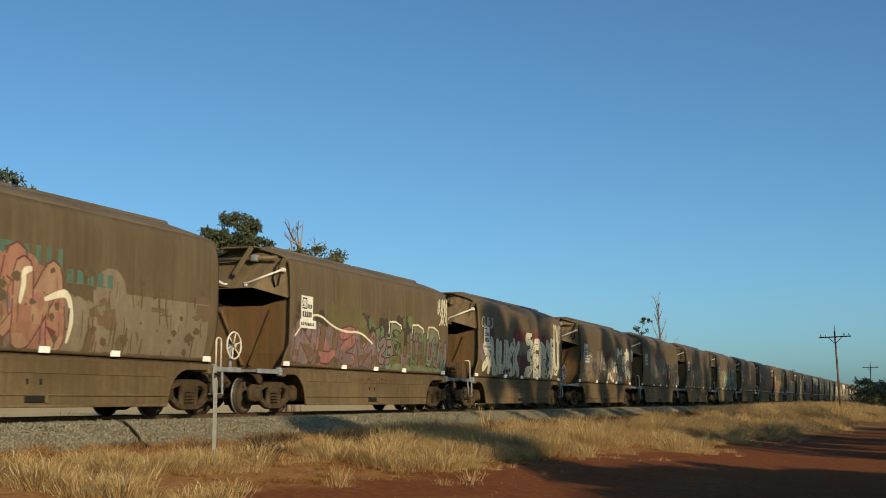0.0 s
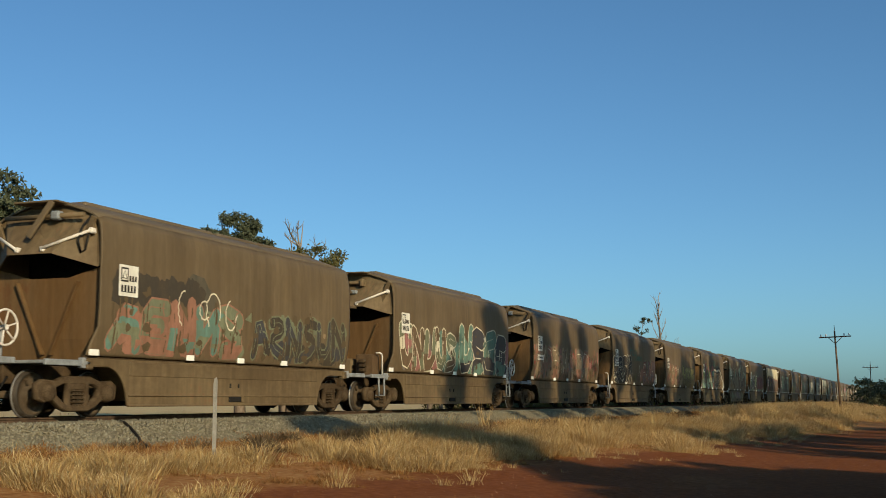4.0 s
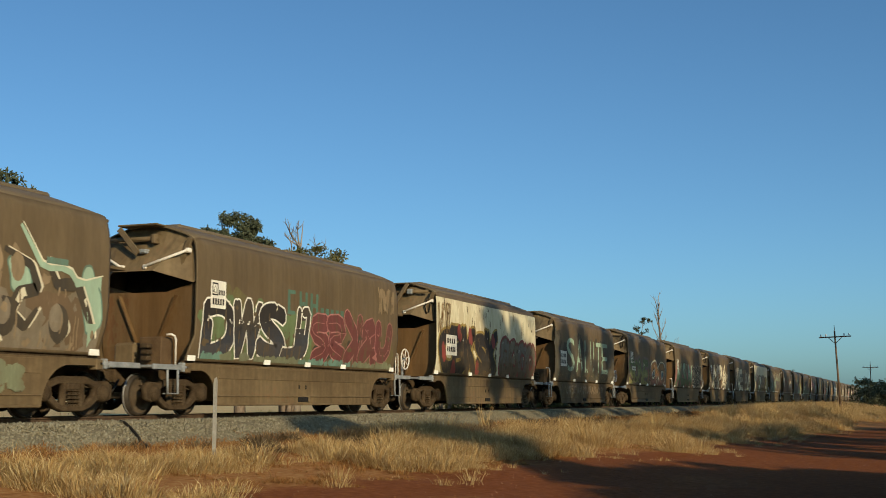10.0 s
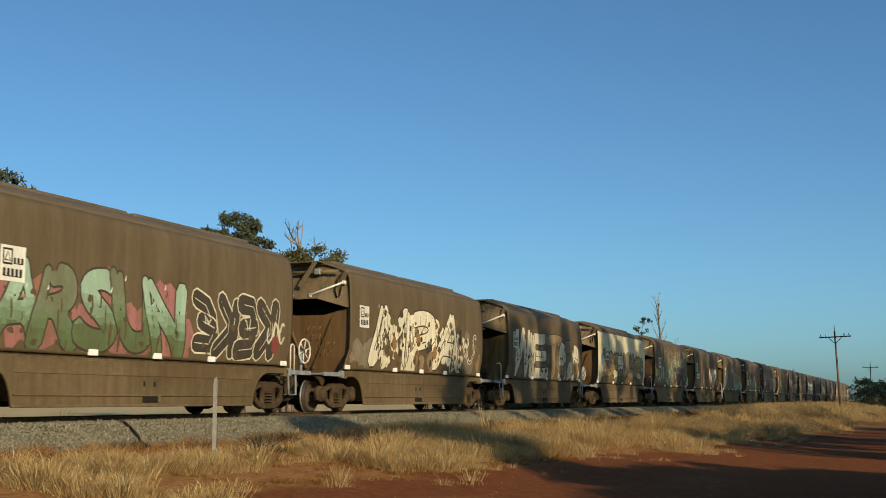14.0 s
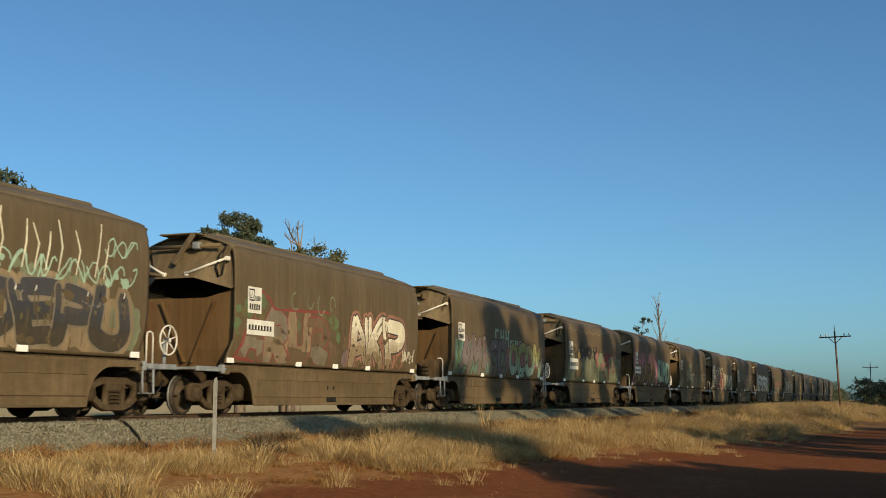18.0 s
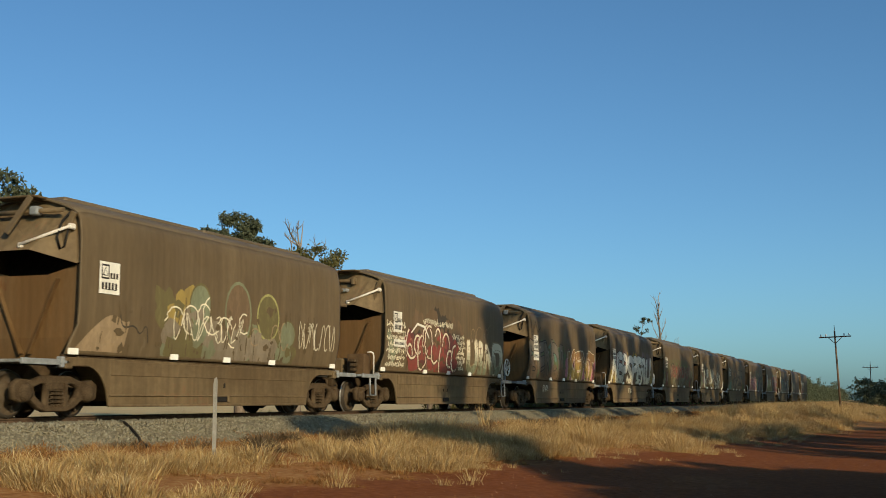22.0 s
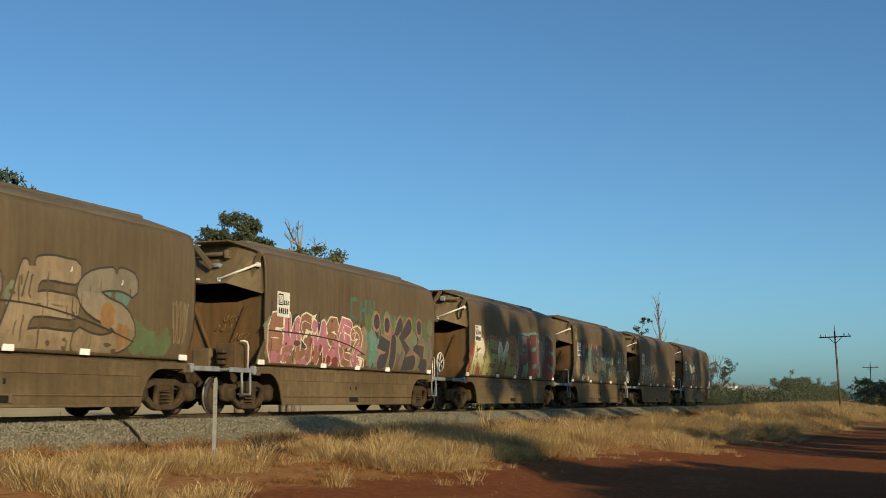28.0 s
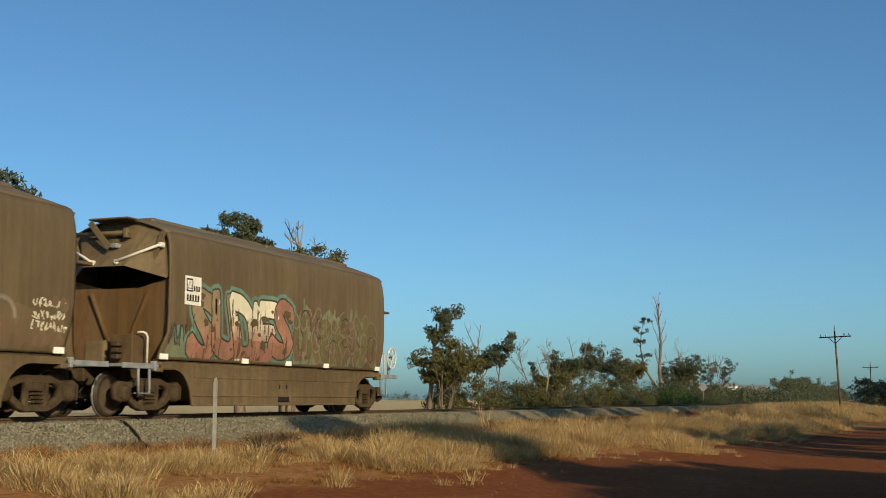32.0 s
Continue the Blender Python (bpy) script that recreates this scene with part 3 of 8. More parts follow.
def make_wagon(hand):
    w = new("grain_wagon")
    for s in (-1, 1):
        me = shell(PROFILE[:11])
        if s == -1:
            me.transform(Matrix.Diagonal((-1, 1, 1, 1)))
            me.flip_normals()
        part("side_wall", me, M_BODY, w)
        # sill rail under the wall, set back and dark to stand for a shadow line
        box_part("side_sill", (s * 1.10, -HALF, 1.085), (s * 1.172, HALF, 1.168), M_BOGIE, w, 0.01)
        # lower hopper skirt with cut-outs over the wheels
        arch = []
        for k in range(9):
            a = math.pi / 2 * k / 8
            arch.append((-4.95 + 0.78 * math.sin(a), 0.22 + 0.76 * math.cos(a)))
        loop = [(-5.55, 1.11), (-5.55, 0.98)] + [(a - 0.15, b) for a, b in arch] + [(-4.32, 0.22), (3.95, 0.22)] + [(-a - 0.22, b) for a, b in arch[::-1]] + [(5.55, 0.98), (5.55, 1.11)]
        plate_part("skirt", [loop], 0.05, s * 1.185, M_SKIRT, w, 0.006, "dust-brown lower side skirt")
        box_part("skirt_ledge", (s * 1.20, -4.30, 0.40), (s * 1.235, 3.93, 0.43), M_SKIRT, w, 0.008)
        box_part("skirt_edge", (s * 1.16, -4.30, 0.19), (s * 1.225, 3.93, 0.24), M_SKIRT, w, 0.01)
        for q in (-0.42, -0.06):
            box_part("skirt_slot", (s * 1.205, q - 0.03, 0.60), (s * 1.222, q + 0.03, 0.70), M_BLACK, w, 0.004)
        box_part("door_latch", (s * 1.19, -0.48, 0.28), (s * 1.24, 0.04, 0.40), M_BLACK, w, 0.01)
        box_part("latch_plate", (s * 1.19, 0.06, 0.27), (s * 1.25, 0.14, 0.44), M_SKIRT, w, 0.01)
        box_part("skirt_band", (s * 1.20, -4.28, 0.80), (s * 1.222, 3.92, 1.075), M_SKIRT, w, 0.008)
        box_part("arch_lip", (s * 1.10, -5.5, 0.955), (s * 1.20, -4.95, 0.985), M_SKIRT, w, 0.008)
    pts = PROFILE[10:]
    pts = list(pts) + [(-a, b) for a, b in pts[-2::-1]]
    part("roof", shell(pts), M_ROOF, w)
    for q in (-2.55, 2.45):
        bm = slab(bmesh.new(), (-0.52, q - 2.4, 4.14), (0.52, q + 2.4, 4.27), 0.05)
        part("hatch_cover", bm, M_ROOF, w, "long brown roof hatch cover")
    for s in (-1, 1):
        end_parts(w, s, hand)
    # hopper belly between the trucks, discharge doors
    vs = [(-1.15, -4.3, 1.1), (1.15, -4.3, 1.1), (1.15, 4.3, 1.1), (-1.15, 4.3, 1.1), (-0.55, -3.4, 0.30), (0.55, -3.4, 0.30), (0.55, 3.4, 0.30), (-0.55, 3.4, 0.30)]
    bm = bmesh.new()
    vv = [bm.verts.new(q) for q in vs]
    for f in ((3, 2, 1, 0), (4, 5, 6, 7), (0, 1, 5, 4), (1, 2, 6, 5), (2, 3, 7, 6), (3, 0, 4, 7)):
        bm.faces.new([vv[i] for i in f])
    bmesh.ops.recalc_face_normals(bm, faces=bm.faces)
    part("hopper", bm, M_SKIRT, w)
    for q in (-2.0, -0.6, 1.4, 2.6):
        box_part("discharge_door", (-0.6, q - 0.5, 0.2), (0.6, q + 0.5, 0.31), M_BOGIE, w, 0.02)
    for y in (-5.49, -2.17, -0.05, 2.04, 5.35):
        reflector(w, side_x(1.22), y)
        reflector(w, -side_x(1.22) - 0.028, y)
    bogie(w, -5.58)
    bogie(w, 5.12)
    return w


def add_side_fittings(w):
    """Steps, hand rails and hand brake of the side that has them."""
    for s in (-1, 1):
        y0 = s * 6.0 - 0.14
        tube_part("step", [(1.22, y0 - 0.19, 1.0), (1.23, y0 - 0.19, 0.46), (1.23, y0 + 0.19, 0.46), (1.22, y0 + 0.19, 1.0)], 0.03, M_GREY, w, 6, "grey hanging foot step")
        box_part("step_tread", (1.10, y0 - 0.18, 0.445), (1.25, y0 + 0.18, 0.475), M_GREY, w)
        if s == -1:
            tube_part("hand_rail", [(1.17, -5.97, 1.05), (1.17, -5.97, 1.60), (1.16, -6.01, 1.68), (1.14, -6.10, 1.71), (1.05, -6.15, 1.70)], 0.024, M_WHITE, w, 6, "white bent hand rail")
            continue
        tube_part("hand_rail", [(1.17, s * 5.86, 1.05), (1.17, s * 5.86, 1.62), (1.16, s * 5.90, 1.70), (1.15, s * 6.0, 1.73), (1.14, s * 6.10, 1.70), (1.13, s * 6.14, 1.62), (1.13, s * 6.14, 1.05)], 0.022, M_WHITE, w, 6, "white hand rail hoop")
    box_part("valve_box", (0.45, -6.25, 1.05), (1.0, -5.80, 1.66), M_RUSTY, w, 0.02, "rust-brown control box")
    for q in (1.15, 1.28, 1.41):
        box_part("valve_block", (0.62, -6.46, q), (0.80, -6.27, q + 0.10), M_BOGIE, w, 0.02)
    box_part("air_tank", (-0.25, -6.2, 1.05), (0.30, -5.8, 1.55), M_SKIRT, w, 0.06)
    h = handwheel(w, 1.12, 6.72, 1.58)
    h.rotation_euler = (0, 0, radians(90))
    tube_part("brake_chain_rod", [(1.02, 6.72, 1.62), (1.02, 6.72, 0.98)], 0.045, M_GREY, w, 6)


def set_at(k, t):
    """The place of the wagon k along the track at t seconds (its leading reflector)."""
    slack = 0.16 if k % 2 == 0 else 0.0  # pairs stand a little closer than the gaps between them
    return PITCH * (k + 0.2573 - 1.13974 * t + 0.00108222 * t * t) - 5.92 + np.interp(t, DRIFT_T, DRIFT) + slack


DRIFT_T = (0, 5, 10, 16, 19, 21, 23, 26, 28, 32)
DRIFT = (0.204, 0.356, 0.22, -0.036, -0.144, -0.14, -0.187, -0.172, 0.023, 0.255)


def wagon_pose(k, t):
    return pose(TRACK_X, set_at(k, t) + 5.5, RAIL_Z)


first = make_wagon(1)
even = make_wagon(-1)
even.matrix_basis = wagon_pose(2, 0)
add_side_fittings(first)
first.matrix_basis = wagon_pose(1, 0)
WAGONS = {1: first, 2: even}
for k in range(3, 38):
    WAGONS[k] = copy_thing(first if k % 2 else even, wagon_pose(k, 0))
for k, w in WAGONS.items():
    tagged(w, "dust-brown steel grain hopper wagon with faded graffiti on rails", "grain wagon", group="wagons of the grain train")


# ---- paint on the wagons ----
DUST = (0.105, 0.074, 0.040)


def paint(name, c, worn=0.38, dusty=0.32):
    """Faded spray paint over dusty steel."""
    c = tuple(0.78 * a * (1 - dusty) + d * dusty for a, d in zip(c, DUST))
    low = tuple(a * (1 - worn) + d * worn for a, d in zip(c, DUST))
    return mottled(name, low, c, 2.6, 16, 0.65, 0, 0.02, (1, 1, 0.4), tuple(min(1, a * 1.15) for a in c), 0.05, (0.32, 0.56))


SPRAYS = (
    ("cream", (0.84, 0.76, 0.55), 0.10, 0.06), ("white", (0.92, 0.88, 0.76), 0.10, 0.06), ("black", (0.022, 0.022, 0.024), 0.15, 0.12), ("pink", (0.50, 0.20, 0.19)), ("hotpink", (0.58, 0.22, 0.27), 0.2, 0.15),
    ("salmon", (0.46, 0.21, 0.14)), ("red", (0.32, 0.06, 0.055), 0.35, 0.18), ("maroon", (0.16, 0.04, 0.045), 0.3, 0.2), ("teal", (0.16, 0.34, 0.27)), ("mint", (0.42, 0.58, 0.42), 0.15, 0.12),
    ("green", (0.14, 0.225, 0.095)), ("sage", (0.24, 0.28, 0.17)), ("olive", (0.17, 0.15, 0.06)), ("yellow", (0.50, 0.36, 0.09)), ("lime", (0.46, 0.44, 0.16)), ("orange", (0.44, 0.225, 0.08)),
    ("tan", (0.40, 0.29, 0.17)), ("grey", (0.24, 0.22, 0.19)), ("silver", (0.30, 0.25, 0.18)), ("mauve", (0.26, 0.19, 0.20)), ("blue", (0.12, 0.24, 0.32)), ("navy", (0.035, 0.05, 0.075)),
    ("brown", (0.20, 0.13, 0.075)), ("dark", (0.045, 0.042, 0.036), 0.3, 0.25), ("bronze", (0.30, 0.17, 0.06)), ("logo", (0.05, 0.24, 0.19), 0.6, 0.5), ("dust", (0.125, 0.089, 0.046), 0.1, 0.3))
INK = {n: paint("spray_" + n, c, *q) for n, c, *q in SPRAYS}
RAW = {n: c for n, c, *q in SPRAYS}


def blend(a, b, f):
    """A spray colour between two others."""
    n = "%s_%s_%d" % (a, b, round(f * 10))
    if n not in INK:
        INK[n] = paint("spray_" + n, tuple(p * (1 - f) + q * f for p, q in zip(RAW[a], RAW[b])), 0.22, 0.16)
    return n

CREAMSIDE = mottled("cream_overpaint", (0.50, 0.44, 0.28), (0.64, 0.58, 0.40), 1.2, 9, 0.6, 0, 0.03, (1, 1, 0.35), (0.50, 0.43, 0.28), 0, (0.28, 0.5))
DARKSIDE = mottled("dark_overpaint", (0.062, 0.058, 0.043), (0.110, 0.090, 0.058), 1.4, 9, 0.6, 0, 0.03, (1, 1, 0.35), (0.14, 0.10, 0.06), 0, (0.28, 0.6))
INK["creamside"], INK["darkside"] = CREAMSIDE, DARKSIDE
GLYPHS = {}


def glyph(ch):
    """One letter as flat triangles in a unit box, with its outlines."""
    if ch not in GLYPHS:
        cu = bpy.data.curves.new("letter", "FONT")
        cu.body, cu.resolution_u = ch, 3
        cu.fill_mode = "BOTH"
        ob = bpy.data.objects.new("letter", cu)
        me = bpy.data.meshes.new_from_object(ob)
        v = np.array([q.co[:2] for q in me.vertices])
        bpy.data.objects.remove(ob)
        bpy.data.curves.remove(cu)
        bm = bmesh.new()
        bm.from_mesh(me)
        bmesh.ops.remove_doubles(bm, verts=bm.verts, dist=1e-5)
        bm.verts.index_update()
        v = np.array([q.co[:2] for q in bm.verts])
        fs = [tuple(q.index for q in f.verts) for f in bm.faces]
        nxt = {}
        for e in bm.edges:
            if len(e.link_faces) == 1:
                i, j = e.verts[0].index, e.verts[1].index
                nxt.setdefault(i, []).append(j)
                nxt.setdefault(j, []).append(i)
        loops, seen = [], set()
        for st in nxt:
            if st in seen:
                continue
            loop, prev, cur = [st], None, st
            seen.add(st)
            while True:
                go = [q for q in nxt[cur] if q != prev and q not in seen]
                if not go:
                    break
                prev, cur = cur, go[0]
                seen.add(cur)
                loop.append(cur)
            loops.append(loop + [st])
        bm.free()
        bpy.data.meshes.remove(me)
        lo, hi = v.min(0), v.max(0)
        GLYPHS[ch] = ((v - lo) / (hi - lo), fs, loops)
    return GLYPHS[ch]


def chaikin(pts, times=2):
    """Corners cut round, ends kept."""
    for _ in range(times):
        out = [pts[0]]
        for (a, z), (b, w) in zip(pts, pts[1:]):
            out += [(a * 0.75 + b * 0.25, z * 0.75 + w * 0.25), (a * 0.25 + b * 0.75, z * 0.25 + w * 0.75)]
        pts = out + [pts[-1]]
    return pts


BARS = (
    [[(0, 0), (0, 1)], [(0.05, 0.95), (0.95, 0.05)], [(1, 0), (1, 1)]],
    [[(1, 1), (0, 0.95), (0, 0.05), (1, 0)], [(0, 0.5), (0.75, 0.52)]],
    [[(0, 0), (0, 1), (0.9, 0.9), (0.9, 0.6), (0.1, 0.5), (1, 0)]],
    [[(1, 0.9), (0.2, 1), (0, 0.7), (0.9, 0.45), (1, 0.15), (0, 0)]],
    [[(0, 0), (0.4, 1), (1, 0)], [(0.2, 0.4), (0.8, 0.4)]],
    [[(0, 0), (0.05, 1)], [(1, 1), (0.1, 0.5), (1, 0)]],
    [[(0, 1), (0.08, 0.08), (0.92, 0.08), (1, 1)]])


class Paint:
    """Collects flat shapes on a wagon's near side: a metres behind the leading reflector, z above the rail."""

    def __init__(self, seed):
        self.rng = random.Random(seed)
        self.v, self.f, self.m, self.inks, self.level = [], [], [], [], 0.004
        self.wobble = 0.35

    def ink(self, n):
        if n not in self.inks:
            self.inks.append(n)
        return self.inks.index(n)

    def add(self, pts, faces, ink, below=None):
        self.level += 0.00035
        if below is not None:
            kept, out = [], []
            for f in faces:
                q = [pts[i] for i in f]
                cut = below + 0.05 * math.sin(9 * q[0][0])
                r = []
                for (a, z), (b, w) in zip(q, q[1:] + q[:1]):
                    if z <= cut:
                        r.append((a, z))
                    if (z <= cut) != (w <= cut):
                        r.append((a + (b - a) * (cut - z) / (w - z), cut))
                if len(r) > 2:
                    out.append(tuple(range(len(kept), len(kept) + len(r))))
                    kept += r
            pts, faces = kept, out
        o = len(self.v)
        self.v += [(a, z, self.level) for a, z in pts]
        self.f += [tuple(o + i for i in f) for f in faces]
        self.m += [self.ink(ink)] * len(faces)

    def stroke(self, pts, w, ink, taper=False, below=None):
        """A thick line with round ends."""
        L, R = [], []
        n = len(pts)
        for i, (a, z) in enumerate(pts):
            p, q = pts[max(i - 1, 0)], pts[min(i + 1, n - 1)]
            d = math.hypot(q[0] - p[0], q[1] - p[1]) or 1
            ww = w / 2 * (1 if not taper else 0.35 + 0.65 * math.sin(math.pi * (i + 0.5) / n))
            nx, nz = -(q[1] - p[1]) / d * ww, (q[0] - p[0]) / d * ww
            L.append((a + nx, z + nz))
            R.append((a - nx, z - nz))
        self.add(L + R, [(i, i + 1, n + i + 1, n + i) for i in range(n - 1)], ink, below)
        if not taper and below is None:
            for e in (0, -1):
                self.disc(pts[e][0], pts[e][1], w / 2, ink, 8)

    def disc(self, a, z, r, ink, n=12, wob=0.0, sx=1.0):
        pts = [(a, z)] + [(a + sx * r * (1 + wob * self.rng.uniform(-1, 1)) * math.cos(2 * math.pi * k / n), z + r * (1 + wob * self.rng.uniform(-1, 1)) * math.sin(2 * math.pi * k / n)) for k in range(n)]
        self.add(pts, [(0, 1 + k, 1 + (k + 1) % n) for k in range(n)], ink)

    def poly(self, pts, ink):
        self.add(pts, [tuple(range(len(pts)))], ink)

    def rect(self, a0, z0, a1, z1, ink):
        n = max(1, int((z1 - z0) / 0.3))
        pts = [(a, z0 + (z1 - z0) * i / n) for i in range(n + 1) for a in (a0, a1)]
        self.add(pts, [(2 * i, 2 * i + 1, 2 * i + 3, 2 * i + 2) for i in range(n)], ink)

    def cloud(self, a0, a1, z0, z1, inks, size=0.3, drip=0.0, count=None):
        """A patchy cloud of overspray with an uneven upper edge."""
        inks = inks if isinstance(inks, (list, tuple)) else [inks]
        n = count or int((a1 - a0) * (z1 - z0) / (size * size) * 1.5) + 6
        ph = self.rng.uniform(0, 6)
        for i in range(n):
            a = self.rng.uniform(a0 + size * 0.4, a1 - size * 0.4)
            crest = z1 - 0.18 * (z1 - z0) * (1 + math.sin(2.6 * a + ph) * math.sin(1.1 * a))
            z = self.rng.uniform(z0 + size * 0.25, crest - size * 0.3)
            band = 0.5 + 0.5 * math.sin(0.9 * a + 1.7 * z + ph) + self.rng.uniform(-0.15, 0.15)
            ink = inks[min(len(inks) - 1, max(0, int(band * len(inks))))]
            self.disc(a, z, size * self.rng.uniform(0.35, 0.9), ink, 12, 0.28, self.rng.uniform(0.8, 1.5))
        for i in range(int(drip * (a1 - a0) * 4)):
            a = self.rng.uniform(a0, a1)
            self.stroke([(a, z1 - 0.3), (a + self.rng.uniform(-0.1, 0.1), z1 + self.rng.uniform(-0.1, 0.25))], 0.09, inks[0], True)

    def shard(self, c, m, w, hgt, ink, edge, rim=0.05):
        """A spiky curved patch, as one stroke-built letter seen as a whole."""
        rng, n = self.rng, 9
        rad, ph = [], rng.uniform(0, 6)
        for k in range(n):
            rad.append(rng.uniform(0.55, 0.95) * (1.35 if k % 4 == 0 else 1.0))
        pts = [(math.cos(2 * math.pi * k / n + ph) * rad[k], math.sin(2 * math.pi * k / n + ph) * rad[k]) for k in range(n)]
        for _ in range(2):
            q = []
            for i, (x, y) in enumerate(pts):
                x2, y2 = pts[(i + 1) % len(pts)]
                q += [(x * 0.8 + x2 * 0.2, y * 0.8 + y2 * 0.2), (x * 0.2 + x2 * 0.8, y * 0.2 + y2 * 0.8)]
            pts = q
        for grow, col in ((rim, edge), (0.0, ink)):
            if col:
                ring = [(c + x * w + grow * x / math.hypot(x, y), m + y * hgt + grow * y / math.hypot(x, y)) for x, y in pts]
                self.add([(c, m)] + ring, [(0, 1 + k, 1 + (k + 1) % len(ring)) for k in range(len(ring))], col)

    def streaks(self, a0, a1, z0, z1, n, ink="dust"):
        """Rain streaks and scratches where the dust shows through."""
        for i in range(n):
            a, z = self.rng.uniform(a0, a1), self.rng.uniform(z0, z1)
            ln = self.rng.uniform(0.1, 0.5)
            self.stroke([(a, z), (a + self.rng.uniform(-0.03, 0.03), z - ln * 0.5), (a + self.rng.uniform(-0.04, 0.04), max(z0 - 0.05, z - ln))], self.rng.uniform(0.02, 0.06), ink, True)
        for i in range(n // 2):
            self.disc(self.rng.uniform(a0, a1), z0 + (z1 - z0) * self.rng.random() ** 1.8, self.rng.uniform(0.02, 0.09), ink, 9, 0.4, self.rng.uniform(0.8, 2.2))

    def letter(self, ch, a0, a1, z0, z1, ink, edge, width=0.055, lean=0.0, turn=0, only=None, tone=None):
        """A fat rounded letter; only: just its outline grown by so much."""
        ph = 5.1 * a0 + z0

        def place(v):
            u, w = v[:, 0], v[:, 1]
            if turn:
                u, w = 1 - u, 1 - w
            k, big = self.wobble, 0.26 * math.sin(ph)
            return [(a0 + (a1 - a0) * (0.5 + (p - 0.5) * (1 + big * (q - 0.5) * 2) + lean * (q - 0.5) + k * (0.09 * math.sin(4.2 * q + ph) + 0.03 * math.sin(11 * q + 2 * ph))),
                     z0 + (z1 - z0) * (q + 0.08 * math.sin(2 * ph) * (p - 0.5) + k * (0.10 * math.sin(3.6 * p + 1.3 * ph) + 0.03 * math.sin(9 * p + ph)))) for p, q in zip(u, w)]
        v, f, loops = glyph(ch)
        pts = place(v)
        rings = []
        for lp in loops:
            fine = []
            for i, k in zip(lp, lp[1:]):
                m = max(1, int(math.hypot(*(v[k] - v[i])) / 0.2))
                fine += [v[i] + (v[k] - v[i]) * q / m for q in range(m)]
            rings.append(chaikin(place(np.array(fine)), 1))
        fat = 0.10 * min(1.0, (z1 - z0) / 1.0)
        if only:
            for r in rings:
                self.stroke(r, 2 * (fat + only), ink)
            self.add(pts, f, ink)
            return
        if edge:
            for r in rings:
                self.stroke(r, 2 * (fat + width), edge)
        self.level += 0.001
        for r in rings:
            self.stroke(r, 2 * fat, ink)
        self.add(pts, f, ink)
        if tone:
            for g, h in ((0.25, 0.66), (0.5, 0.54), (0.75, 0.42), (1.0, 0.28)):
                cut = z0 + (z1 - z0) * (h + 0.10 * math.sin(3 * ph))
                col = blend(ink, tone, g) if g < 1 else tone
                for r in rings:
                    self.stroke(r, 2 * fat, col, below=cut)
                self.add(pts, f, col, below=cut)
        self.level += 0.001

    def word(self, text, a0, a1, z0, z1, inks, edge="black", shade=None, turn=0, lean=0.16, jitter=0.10, tone=None, halo=None):
        inks = inks if isinstance(inks, (list, tuple)) else [inks]
        text = text[::-1] if turn else text
        step = (a1 - a0) / len(text)
        cells = []
        for i, ch in enumerate(text):
            j = self.rng.uniform(-jitter, jitter) * (z1 - z0)
            k = self.rng.uniform(-jitter, jitter) * (z1 - z0)
            if ch == "I":
                cells.append((ch, a0 + (i + 0.36) * step, a0 + (i + 0.64) * step, z0 + j, z1 + k))
                continue
            cells.append((ch, a0 + i * step + step * 0.02, a0 + (i + 1) * step + step * 0.05, z0 + j, z1 + k))
        tilt = [lean * self.rng.choice((-1, 1, 0.5)) for _ in cells]
        for ink, grow in ((halo, 0.12), (shade, 0.10)):
            if ink:
                for (ch, p, q, r, s), n in zip(cells, tilt):
                    o = 0.0 if ink == halo else 0.09
                    self.letter(ch, p + o, q + o, r - o, s - o, ink, None, 0.05, n, turn, grow)
                self.level += 0.003
        for i, (ch, p, q, r, s) in enumerate(cells):
            self.letter(ch, p, q, r, s, inks[i % len(inks)], edge, 0.038, tilt[i], turn, None, tone)
        for i, (ch, p, q, r, s) in enumerate(cells):
            x, y = self.rng.uniform(p, q), self.rng.uniform(r + (s - r) * 0.7, s)
            self.stroke([(x, y), (x + 0.03, y + 0.04), (x + 0.04, y + 0.09)], 0.03, "white" if edge != "white" else "cream", True)
        self.streaks(a0, a1, z0, z1, int((a1 - a0) * 5))

    def wild(self, a0, a1, z0, z1, inks, edge="black", shine=None, cell=1.0, fat=0.26, swirl=0.3):
        """Upright interlocked bars and diagonals, as unreadable lettering."""
        inks = inks if isinstance(inks, (list, tuple)) else [inks]
        rng, hgt = self.rng, z1 - z0
        n = max(2, int(round(1.05 * (a1 - a0) / cell)))
        step = (a1 - a0) / n
        low = [0.0] * n
        for i in range(n):
            left, wide = a0 + (i - 0.04) * step, step * 1.02
            up, dn = z1 - rng.uniform(0, 0.16) * hgt, z0 + rng.uniform(-0.02, 0.06) * hgt
            sh, tp = rng.uniform(-0.22, 0.22), rng.uniform(-0.18, 0.18)

            def at(u, w):
                return (left + wide * (0.5 + (u - 0.5) * (0.72 + tp * (w - 0.5)) + sh * (w - 0.5)) + swirl * 0.05 * math.sin(5 * w + i), dn + (up - dn) * (0.08 + 0.84 * w) + 0.04 * math.sin(2.1 * (left + u)))
            lines = rng.choice(BARS)
            if rng.random() < 0.5:
                lines = [[(1 - u, w) for u, w in q] for q in lines]
            w = min(fat, 0.36 * step + 0.02) * rng.uniform(0.9, 1.15) * min(1.25, 0.35 + 0.6 * hgt)
            lines = [chaikin([at(u + rng.uniform(-0.06, 0.06), v + rng.uniform(-0.05, 0.05)) for u, v in q], 1) for q in lines]
